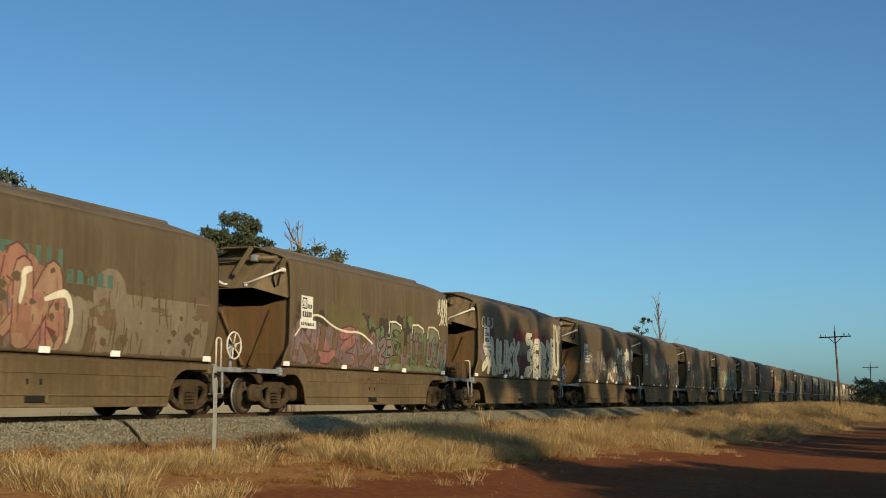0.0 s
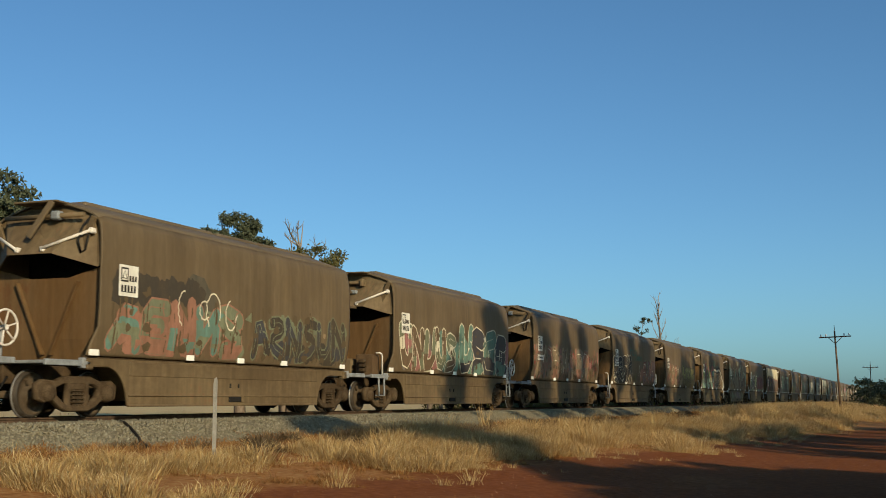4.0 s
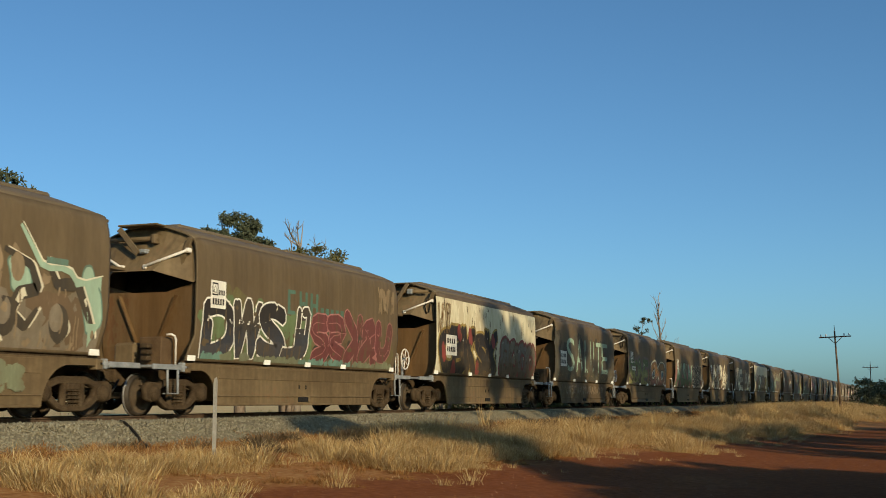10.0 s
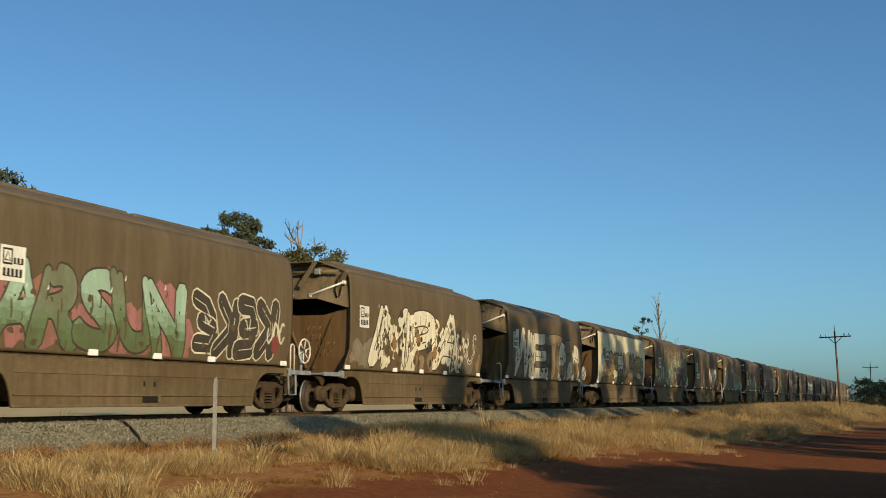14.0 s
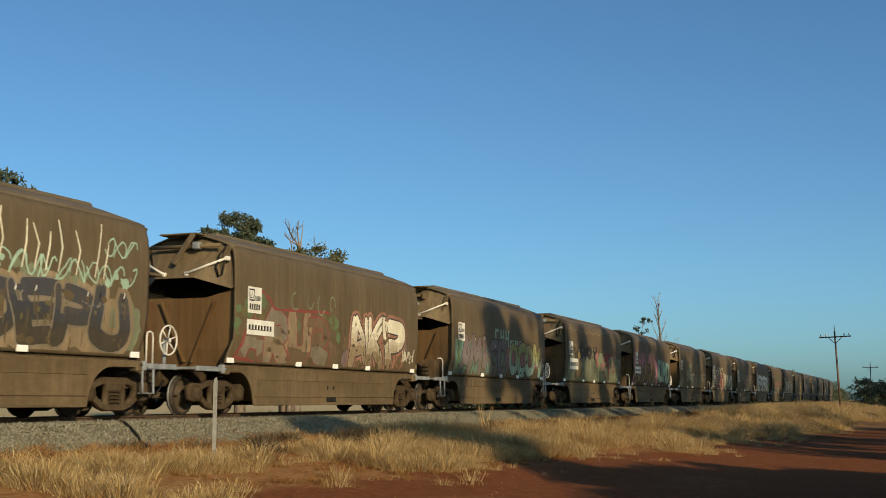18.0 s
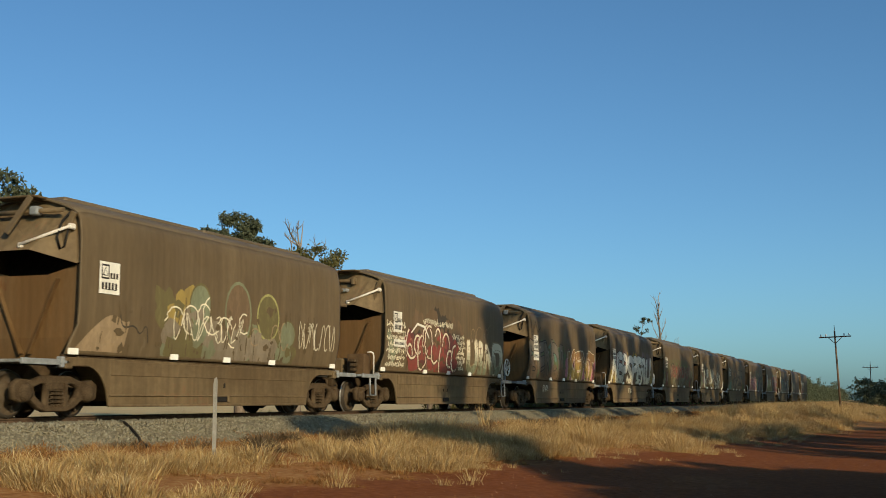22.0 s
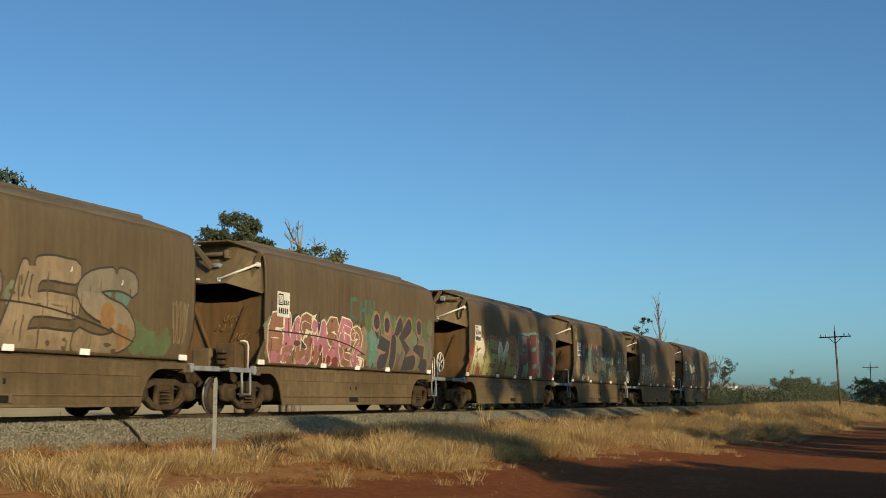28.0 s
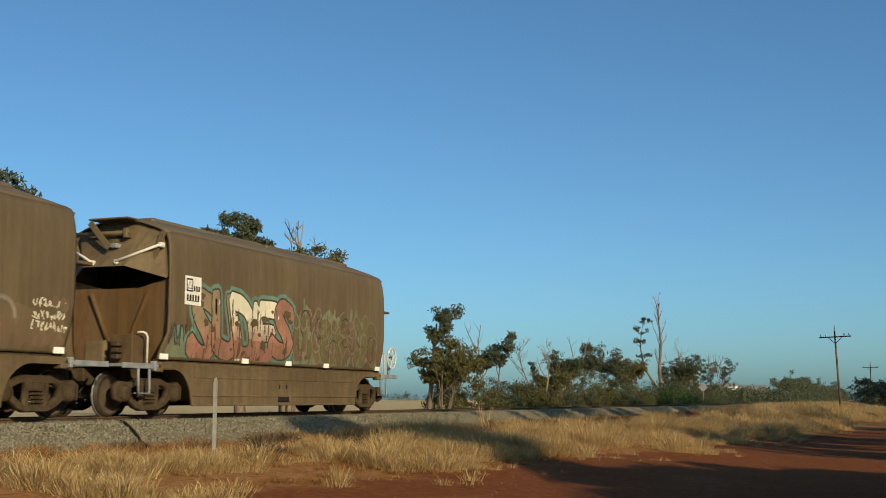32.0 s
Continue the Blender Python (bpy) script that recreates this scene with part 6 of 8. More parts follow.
    p.word("PERU", 5.3, 10.2, 1.30, 2.52, "white", "black", None, 0, 0.14, 0.05, "cream")
    p.cloud(10.1, 10.9, 1.35, 2.0, ["yellow", "tan"], 0.16)
    p.stroke([(9.2, 2.6), (9.5, 3.3), (9.9, 2.6)], 0.06, "dark")
    p.stroke([(10.1, 3.3), (10.4, 2.7), (10.7, 2.6)], 0.06, "dark")
    fin(p, 29, "white graffiti words with heavy black edges")
    p = art(30)
    p.cloud(0.2, 10.8, 1.3, 2.45, ["olive", "dark", "sage", "brown", "grey"], 0.30)
    p.cloud(1.9, 8.9, 2.4, 2.6, ["green", "olive", "dark"], 0.10, 0, 40)
    p.scrawl(1.9, 9.0, 2.45, 2.75, "green", 0.045, 12)
    p.poly([(0.75, 1.3), (1.55, 1.3), (1.35, 1.95), (1.05, 2.1), (0.8, 1.95)], "maroon")
    p.disc(1.05, 2.3, 0.2, "dark", 14, 0.05, 0.8)
    p.disc(1.2, 1.7, 0.2, "silver", 12, 0.3)
    p.cloud(3.5, 4.1, 1.4, 2.2, ["lime", "green"], 0.2)
    p.wild(2.2, 9.0, 1.34, 2.2, ["dark", "olive", "sage"], "silver", None, 0.85, 0.26)
    p.wild(2.3, 9.0, 1.75, 2.45, ["red", "maroon"], "tan", None, 0.85, 0.20)
    p.poly([(9.0, 2.0), (9.7, 1.75), (9.8, 2.3), (9.2, 2.5)], "tan")
    p.poly([(9.3, 1.3), (9.75, 1.3), (9.65, 1.8), (9.45, 1.75)], "red")
    p.streaks(0.4, 10.6, 1.3, 2.5, 60)
    fin(p, 30, "dark green and maroon faded graffiti")
    p = art(31)
    p.cloud(0.4, 2.6, 1.4, 2.2, ["brown", "mauve", "sage"], 0.26, 0, 20)
    p.add([(5.0, 1.4)] + chaikin([(1.3, 1.4), (2.4, 2.2), (3.3, 2.2), (4.3, 3.0), (5.2, 2.3), (6.2, 2.75), (7.2, 2.4), (8.6, 2.75), (9.2, 2.2), (9.9, 1.4)], 2), [(0, i, i + 1) for i in range(1, 38)], "tan")
    p.wild(1.8, 9.7, 1.42, 2.5, ["cream", "cream", "tan"], "dark", None, 1.0, 0.44, 0.1)
    p.arcs(3.0, 8.8, 1.8, 2.7, "dark", 5, 0.035, 0.34)
    p.cloud(2.6, 9.6, 1.42, 1.6, ["yellow", "tan"], 0.12, 0, 20)
    p.streaks(2.0, 9.8, 1.4, 2.7, 50)
    fin(p, 31, "pale tan graffiti with dark edges")
    p = art(32)
    p.cloud(0.5, 2.6, 1.35, 2.0, ["sage", "teal"], 0.28)
    p.rect(0.7, 1.32, 1.9, 1.8, "teal")
    p.cloud(8.6, 10.2, 1.35, 1.9, ["green", "teal"], 0.26)
    p.cloud(2.2, 9.0, 1.8, 2.6, ["teal", "brown", "sage"], 0.24, 0, 22)
    p.word("ORES", 1.9, 8.9, 1.32, 2.55, ["tan", "silver"], "dark", None, 0, 0.14, 0.06, "tan")
    for a, z in ((2.4, 2.0), (2.9, 2.4), (8.1, 1.9), (8.6, 1.6), (4.6, 2.3)):
        p.disc(a, z, 0.22, "orange", 14, 0.2)
    p.stroke(chaikin([(1.7, 1.95), (3.5, 1.9), (5.5, 2.0), (7.2, 1.85), (9.0, 1.5)], 2), 0.03, "dark")
    p.scrawl(10.3, 10.9, 1.5, 2.3, "tan", 0.035, 4)
    p.scrawl(0.0, 0.4, 1.9, 2.4, "tan", 0.03, 3)
    fin(p, 32, "tan and orange bubble graffiti with dark edges")
    p = art(33)
    p.cloud(0.0, 6.3, 1.4, 2.4, ["navy", "sage", "tan"], 0.24, 0.3)
    p.wild(0.3, 5.7, 1.30, 2.4, ["salmon", "hotpink"], "cream", None, 0.85, 0.40)
    p.cloud(0.3, 5.6, 1.3, 2.0, ["hotpink", "red", "salmon"], 0.16, 0, 30)
    p.stroke(chaikin([(0.2, 1.95), (2.5, 1.95), (4.5, 1.85), (5.8, 1.6)], 2), 0.03, "dark")
    p.cloud(5.9, 10.9, 1.35, 2.6, ["teal", "grey", "sage"], 0.32)
    for g in range(12):
        p.disc(6.0 + 0.43 * g, 2.4 + 0.12 * math.sin(2.5 * g), 0.24, "sage" if g % 2 else "green", 14, 0.05)
    for ink, w in (("tan", 0.54), ("salmon", 0.50), ("navy", 0.40)):
        for way in (((6.55, 2.45), (6.75, 1.95), (7.4, 1.85), (7.2, 1.5), (6.9, 1.45)), ((7.3, 2.4), (7.8, 1.95), (8.3, 2.45)), ((7.8, 2.0), (7.75, 1.45)), ((9.0, 2.45), (8.4, 2.1), (8.9, 1.8), (8.6, 1.45), (9.4, 1.5)), ((9.8, 2.45), (9.5, 1.9), (10.1, 1.8), (10.0, 1.5), (10.4, 1.42))):
            p.stroke(list(way), w, ink)
    fin(p, 33, "pink-red graffiti beside navy letters edged in cream")
    logo(33, 5.2, 2.55)
    p = art(34)
    p.cloud(0.0, 6.0, 1.3, 2.25, ["orange", "salmon", "red"], 0.26)
    p.poly([(-0.08, 1.3), (0.45, 1.3), (0.40, 2.25), (0.05, 2.0)], "red")
    p.disc(0.2, 1.75, 0.12, "orange", 12, 0.1)
    p.word("REMD", 0.5, 5.7, 1.32, 2.35, ["cream", "lime", "cream", "orange"], "bronze", None, 0, 0.12, 0.05, "lime", "salmon")
    p.arcs(1.6, 4.0, 2.5, 3.0, "olive", 3, 0.04, 0.24)
    p.cloud(5.8, 10.9, 1.3, 2.75, ["teal", "sage", "teal"], 0.24, 0, 70)
    p.word("PENE", 5.9, 10.6, 1.30, 2.6, ["mauve", "maroon"], "navy", None, 0, 0.14, 0.06, "maroon", "teal")
    fin(p, 34, "lime and orange graffiti beside a mauve one on teal")
    p = art(35)
    p.stroke([(0.1, 3.4), (0.5, 3.35), (0.35, 2.9)], 0.07, "lime")
    p.scrawl(0.3, 1.4, 2.9, 3.35, "lime", 0.07, 4)
    p.cloud(1.4, 2.6, 2.5, 2.95, ["maroon", "red"], 0.2)
    p.cloud(1.0, 6.3, 1.35, 2.75, ["teal", "green", "teal"], 0.26)
    p.poly([(0.1, 1.5), (0.6, 1.5), (1.3, 2.3), (0.9, 2.3), (0.5, 2.2)], "tan")
    p.cloud(0.1, 1.4, 1.32, 2.1, ["tan", "salmon"], 0.3)
    p.word("MUSE", 1.2, 5.8, 1.32, 2.6, ["navy", "navy"], "black", None, 0, 0.16, 0.06, "silver")
    p.cloud(1.4, 5.6, 1.32, 1.6, ["cream", "silver"], 0.10, 0, 50)
    for g in range(5):
        p.disc(2.3 + 0.5 * g, 2.72, 0.13, "pink" if g % 2 else "tan", 14, 0.1)
    p.cloud(6.2, 8.9, 1.6, 2.5, ["navy", "teal", "brown"], 0.26, 0, 26)
    p.wild(6.3, 8.8, 1.7, 2.5, ["navy", "brown"], "teal", None, 1.2, 0.26)
    p.scribble(6.9, 8.8, 2.45, 2.85, "tan", 0.03)
    p.scribble(6.2, 7.6, 2.0, 2.4, "cream", 0.03)
    fin(p, 35, "dark blue graffiti with white edges on teal")
    p = art(35)
    p.scrawl(8.7, 10.9, 2.25, 2.85, "cream", 0.026, 5)
    p.scrawl(8.5, 10.9, 1.75, 2.35, "cream", 0.024, 6)
    p.scrawl(8.6, 10.9, 1.35, 1.9, "cream", 0.024, 6)
    p.done(35, "scrawl", "thin pale scrawl over brown paint")
    p = art(36)
    p.cloud(0.2, 4.6, 1.3, 2.0, ["silver", "sage", "brown", "tan"], 0.26, 0, 40)
    p.wild(0.5, 4.4, 1.33, 2.3, ["silver", "brown", "grey"], "tan", None, 0.8, 0.24)
    p.cloud(0.5, 4.4, 1.9, 2.25, ["tan", "silver"], 0.08, 0.3, 24)
    p.arcs(0.6, 4.2, 1.4, 2.35, "cream", 8, 0.03, 0.32)
    p.scrawl(0.6, 4.4, 1.5, 2.3, "cream", 0.024, 9)
    fin(p, 36, "faint brown graffiti with pale outlines")
    p = art(36)
    for a in (4.75, 5.3, 6.1):
        p.stroke([(a, 2.15), (a + 0.15, 2.42), (a + 0.5, 2.3), (a + 0.55, 2.2)], 0.05, "tan")
    p.stroke([(6.4, 1.6), (6.9, 1.5), (7.2, 2.2), (7.25, 1.5)], 0.04, "silver")
    p.cloud(7.9, 10.9, 1.3, 2.0, ["grey", "brown", "brown"], 0.30, 0, 30)
    p.arcs(8.4, 9.3, 1.4, 2.5, "tan", 3, 0.03, 0.34, "grey")
    p.disc(8.9, 1.55, 0.24, "salmon", 18, 0.12, 1.4)
    for q in range(3):
        p.scribble(10.0, 10.9, 1.55 + 0.21 * q, 1.70 + 0.21 * q, "cream", 0.024)
    for a, z, r in ((10.85, 2.05, 0.14), (9.7, 1.6, 0.16), (10.6, 2.1, 0.1)):
        p.disc(a, z, r, "brown", 14, 0.1)
    p.done(36, "scrawl", "small pale marks over grey overspray")
    p = art(37)
    p.cloud(0.0, 10.8, 1.28, 1.6, ["sage", "teal", "grey"], 0.26)
    p.cloud(0.2, 1.2, 1.5, 2.0, ["teal", "sage"], 0.2, 0, 8)
    p.cloud(0.9, 10.4, 1.9, 2.5, ["sage", "teal", "sage"], 0.20, 0.5, 60)
    p.scrawl(0.1, 0.9, 1.5, 1.9, "dark", 0.04, 4)
    p.word("SUDES", 0.9, 5.4, 1.36, 2.5, ["tan", "tan", "cream", "cream", "salmon"], "dark", None, 0, 0.30, 0.10, "salmon", "teal")
    p.cloud(0.9, 5.2, 1.34, 1.6, ["salmon", "pink"], 0.10, 0, 16)
    p.cloud(5.6, 10.6, 1.35, 2.2, ["olive", "brown", "sage"], 0.24, 0, 40)
    p.wild(5.6, 10.6, 1.32, 2.45, ["olive", "brown", "olive"], "silver", None, 0.8, 0.30, 0.3)
    p.arcs(5.8, 10.6, 1.4, 2.4, "dark", 6, 0.035, 0.32)
    p.arcs(5.8, 10.6, 1.4, 2.5, "silver", 8, 0.035, 0.3)
    p.streaks(0.4, 10.4, 1.3, 2.5, 60)
    fin(p, 37, "pink and cream graffiti on a teal cloud")
    for k in WAGONS:
        if k in (14, 15):
            placard(k, 0.72, 1.82, 1.02, 0.68, False)
        elif k == 20:
            placard(k, 1.35, 2.35, 0.72, 0.70)
        elif k == 21:
            placard(k, 1.05, 2.30, 0.8, 0.62, False)
        else:
            placard(k)
    for k, a, z in ((2, 0.9, 2.15), (3, 0.9, 2.15), (4, 1.0, 2.1), (8, 0.9, 1.98), (9, 0.8, 2.1), (16, 1.32, 1.96), (27, 1.0, 1.92)):
        number_patch(k, a, z)
    for k, a, z, w, q in ((22, 0.95, 1.85, 1.3, 0.36), (24, 1.0, 1.72, 1.5, 0.5), (25, 0.8, 1.82, 1.5, 0.38), (28, 0.95, 1.95, 0.75, 0.36)):
        number_patch(k, a, z, w, q)
    # marks on the lower skirts
    for k, ink, a0, a1 in ((2, "brown", 3.8, 6.4), (5, "tan", 1.9, 8.8), (15, "tan", 1.9, 8.9), (34, "grey", 2.2, 7.0), (29, "cream", 4.6, 6.0), (28, "cream", 2.2, 3.3), (12, "silver", 1.8, 9.0), (3, "brown", 2.5, 6.5)):
        p = art(k + 100)
        if k == 12:
            p.cloud(a0, a1, 0.50, 1.05, ["sage", "brown", "silver", "mauve"], 0.18)
        elif k in (5, 28, 29):
            for i in range(5 if k == 5 else 1):
                s = (a1 - a0) / (5 if k == 5 else 1)
                p.scrawl(a0 + s * i, a0 + s * i + min(0.8, s), 0.68, 0.95, ink, 0.035, 4)
        else:
            if k == 15:
                p.wild(a0, a1, 0.60, 1.02, ["tan", "silver"], "brown", None, 0.5, 0.12)
            else:
                p.scribble(a0, a1, 0.80, 0.98, ink, 0.03)
                if k == 34:
                    p.scribble(a0 + 0.2, a1 - 0.5, 0.56, 0.72, ink, 0.03)
        p.done(k, "skirt_lettering", "pale marks on the skirt", True)
    # chalk scribbles on the end sheets of a few wagons
    for k in (4, 12, 18, 25, 30, 33):
        bm = bmesh.new()
        rng = random.Random(k)
        for j in range(4):
            x0, z0 = rng.uniform(-0.2, 0.45), 2.3 - 0.22 * j
            for n in range(3):
                c, t0, w = x0 + 0.17 * n, rng.uniform(0, 6), rng.uniform(3.5, 6.5)
                tube(bm, [(c + 0.07 * math.cos(t0 + w * i / 9), -5.318, z0 + 0.085 * math.sin(1.3 * (t0 + w * i / 9))) for i in range(10)], 0.011, 4)
        part("end_scribble", bm, INK["bronze"] if k not in (12, 30) else INK["tan"], WAGONS[k], "chalky scribble on the end sheet")


paint_all()
LABELS = {14: "cream-overpainted grain hopper wagon with black and red graffiti", 20: "cream-overpainted grain hopper wagon with olive graffiti", 15: "dark-overpainted grain hopper wagon with a pale mint word",
          3: "brown grain hopper wagon with fat cream graffiti letters", 29: "brown grain hopper wagon with white and black graffiti words", 37: "last brown grain hopper wagon with pink and teal graffiti",
          25: "brown grain hopper wagon with a bright pink graffiti cloud", 16: "brown grain hopper wagon with green and orange graffiti words", 27: "brown grain hopper wagon with red graffiti and pale scribbles"}
for k, text in LABELS.items():
    tagged(WAGONS[k], text)


# ---- plants ----
M_GRASS = island("dry_grass", ((0.350, 0.200, 0.072), (0.590, 0.415, 0.175), (0.480, 0.308, 0.118), (0.720, 0.565, 0.300), (0.297, 0.158, 0.055)), 0.9, 0.3)
M_DARKWEED = island("dead_weeds", ((0.10, 0.07, 0.04), (0.17, 0.12, 0.07), (0.13, 0.10, 0.05)), 0.95, 0.15)
M_WEED = island("rusty_weeds", ((0.212, 0.085, 0.027), (0.307, 0.133, 0.042), (0.350, 0.201, 0.070), (0.180, 0.090, 0.038)), 0.95, 0.2)
M_LEAF = island("gum_leaves", ((0.056, 0.067, 0.037), (0.088, 0.100, 0.056), (0.113, 0.124, 0.072), (0.071, 0.082, 0.047)), 0.6, 0.25)
M_LEAF_OLIVE = island("olive_leaves", ((0.080, 0.078, 0.026), (0.12, 0.110, 0.038), (0.145, 0.130, 0.050), (0.095, 0.088, 0.034)), 0.6, 0.25)
M_LEAF_GREEN = island("shrub_leaves", ((0.055, 0.11, 0.022), (0.09, 0.16, 0.035), (0.12, 0.19, 0.05)), 0.6, 0.25)
M_BARK = mottled("gum_bark", (0.10, 0.075, 0.055), (0.24, 0.19, 0.145), 2.5, 22, 0.9, 0, 0.4, (1, 1, 0.3))
M_DEADWOOD = mottled("grey_deadwood", (0.17, 0.145, 0.12), (0.30, 0.26, 0.215), 2.5, 22, 0.9, 0, 0.3, (1, 1, 0.3))


def mesh_np(name, co, faces):
    """A mesh from arrays; faces is a list of index arrays, each of one corner count."""
    me = bpy.data.meshes.new(name)
    me.vertices.add(len(co))
    me.vertices.foreach_set("co", np.asarray(co, np.float32).ravel())
    idx = np.concatenate([f.ravel() for f in faces]).astype(np.int32)
    size = np.concatenate([np.full(len(f), f.shape[1]) for f in faces])
    me.loops.add(len(idx))
    me.loops.foreach_set("vertex_index", idx)
    me.polygons.add(len(size))
    me.polygons.foreach_set("loop_start", np.concatenate([[0], np.cumsum(size)[:-1]]).astype(np.int32))
    me.update(calc_edges=True)
    return me


def blades(name, base, height, width, lean, way, rng):
    """Bent tapering blades that lean their own way, five points each."""
    n = len(base)
    a = rng.random(n) * 2 * np.pi
    side = np.stack([np.cos(a), np.sin(a), np.zeros(n)], 1) * width[:, None] / 2
    tip = np.stack([np.cos(way), np.sin(way), np.zeros(n)], 1) * (lean * height)[:, None]
    up = np.stack([np.zeros(n), np.zeros(n), height], 1)
    mid = base + up * 0.55 + tip * 0.32
    end = base + up * np.maximum(0.12, 1.02 - 0.46 * lean)[:, None] + tip
    co = np.stack([base - side, base + side, mid + side * 0.8, mid - side * 0.8, end], 1).reshape(-1, 3)
    o = 5 * np.arange(n)[:, None]
    return mesh_np(name, co, [o + np.array([[0, 1, 2, 3]]), o + np.array([[3, 2, 4]])])


def tussocks(name, mat, label, count, spots, hr, wd, rng):
    """Blades round tussock centres (x, y, radius, vigour)."""
    spots = np.array(spots)
    weight = spots[:, 2] ** 1.5 * spots[:, 3]
    pick = rng.choice(len(spots), count, p=weight / weight.sum())
    c = spots[pick]
    r = c[:, 2] * np.sqrt(rng.random(count)) * (0.4 + 0.8 * rng.random(count))
    a = rng.random(count) * 2 * np.pi
    x, y = c[:, 0] + r * np.cos(a), c[:, 1] + r * np.sin(a)
    z = np.array([max(land(float(p), float(q)), bed_z(float(p) - TRACK_X) if p < -11.9 else -9) for p, q in zip(x, y)])
    h = (hr[0] + (hr[1] - hr[0]) * rng.random(count) ** 1.3) * c[:, 3] * (1.05 - 0.45 * r / np.maximum(c[:, 2], 0.05))
    lean = np.clip(0.2 + 0.6 * r / np.maximum(c[:, 2], 0.05) + 0.5 * np.abs(rng.normal(size=count)), 0.02, 1.7)
    way = a + 0.9 * rng.normal(size=count)
    me = blades(name, np.stack([x, y, z - 0.015], 1), np.maximum(h, 0.05), wd * (0.6 + 0.8 * rng.random(count)), lean, way, rng)
    tagged(part(name, me, mat, None), label, "grass", kind="stuff")


def scatter_grass():
    rng = np.random.default_rng(11)

    def field(n, xr, yr, power, test, rad, vig):
        out = []
        while len(out) < n:
            x = float(xr[0] + (xr[1] - xr[0]) * rng.random())
            y = float(yr[0] + (yr[1] - yr[0]) * rng.random() ** power)
            if test(x, y):
                out.append((x, y, rad[0] + (rad[1] - rad[0]) * rng.random() ** 1.5, vig[0] + (vig[1] - vig[0]) * rng.random() ** 2))
        return out

    def inside(x, y):
        e = float(road_edge(y)) + 0.7 * noise.noise((x * 0.7, y * 0.5, 5.0))
        bald = -0.36 if y < 15 and x < -7.0 else -0.26 if x < -9.5 or y > 21 else -0.10
        if abs(x + 9.6) < 1.3 and 15.8 < y < 20.2 - 0.8 * (x + 9.6):
            bald = 0.22
        if x < -9.4 and 18.6 < y < 22.6:
            bald = 0.30
        if 12 < y < 19.5 and x > -8.6 + 0.6 * max(0.0, 15 - y):
            bald = 0.12
        return x < e and noise.noise((x * 0.55, y * 0.30, 8.0)) > bald

    near = field(640, (-11.9, -5.0), (10.5, 25), 1.0, lambda x, y: inside(x, y) and (x > -9.9 + 0.7 * noise.noise((y * 0.6, 0, 0)) or y > 30), (0.10, 0.48), (0.35, 1.25))
    # the large tussocks that stand out along the road
    near += [(-10.6, 24.6, 0.7, 1.5), (-9.9, 24.4, 0.7, 1.6), (-9.2, 24.9, 0.6, 1.4), (-11.0, 23.9, 0.5, 1.2), (-9.2, 21.3, 0.6, 1.4), (-8.9, 20.6, 0.55, 1.2), (-8.6, 22.4, 0.5, 1.2), (-9.6, 23.2, 0.6, 1.4), (-8.4, 19.3, 0.6, 1.1), (-7.8, 20.2, 0.5, 1.0)]
    tussocks("dry_grass", M_GRASS, "golden dry grass tussocks beside the dirt road", 105000, near, (0.12, 0.50), 0.0085, rng)
    strip = field(230, (-10.3, -4.4), (21, 48), 1.0, lambda x, y: inside(x, y), (0.25, 0.85), (0.3, 1.9))
    strip += field(70, (-9.0, -3.0), (14, 48), 1.0, lambda x, y: -0.2 < x - float(road_edge(y)) < 1.3, (0.08, 0.28), (0.3, 0.9))
    tussocks("strip_grass", M_GRASS, "uneven dry grass clumps along the road", 90000, strip, (0.14, 0.52), 0.0068, rng)
    thatch = field(1500, (-11.6, -3.0), (20, 80), 1.2, lambda x, y: x < float(road_edge(y)) - 0.1, (0.2, 0.6), (0.5, 1.0))
    tussocks("thatch", M_WEED, "short flattened dry grass between the clumps", 42000, thatch, (0.05, 0.16), 0.012, rng)
    mid = field(280, (-11.8, -3.0), (44, 90), 1.0, lambda x, y: inside(x, y) and (x > -9.6), (0.35, 1.1), (0.35, 1.7))
    tussocks("verge_grass", M_GRASS, "pale dry grass along the verge", 95000, mid, (0.20, 0.64), 0.0085, rng)
    far = field(900, (-12.6, 1.0), (76, 150), 1.0, lambda x, y: x < float(road_edge(y)) + 0.5, (0.3, 1.0), (0.7, 1.2))
    tussocks("far_grass", M_GRASS, "tall pale dry grass far along the verge", 80000, far, (0.40, 0.95), 0.015, rng)
    back = field(260, (-21.0, -18.9), (12, 62), 1.0, lambda x, y: True, (0.1, 0.4), (0.5, 1.3))
    tussocks("trackside_grass", M_GRASS, "dry grass on the far side of the rails", 16000, back, (0.25, 0.75), 0.013, rng)
    sparse = field(420, (-10.8, -6.4), (13, 24), 1.0, lambda x, y: x < float(road_edge(y)) + 0.4, (0.06, 0.25), (0.4, 1.2))
    tussocks("sparse_weeds", M_WEED, "sparse rust-coloured weeds at the edge of the dirt", 26000, sparse, (0.05, 0.16), 0.007, rng)
    low = field(1500, (-12.8, -7.6), (10.5, 75), 1.3, lambda x, y: x < float(road_edge(y)) - 0.2 and (x < -10.6 or noise.noise((x * 0.8, y * 0.6, 1.0)) > 0.05), (0.08, 0.35), (0.6, 1.3))
    tussocks("low_weeds", M_WEED, "low rust-coloured dry weeds at the ballast foot", 60000, low, (0.06, 0.24), 0.010, rng)
    dark = field(90, (-12.4, -8.6), (17, 70), 1.0, lambda x, y: x < float(road_edge(y)) - 0.3, (0.15, 0.45), (0.8, 1.5))
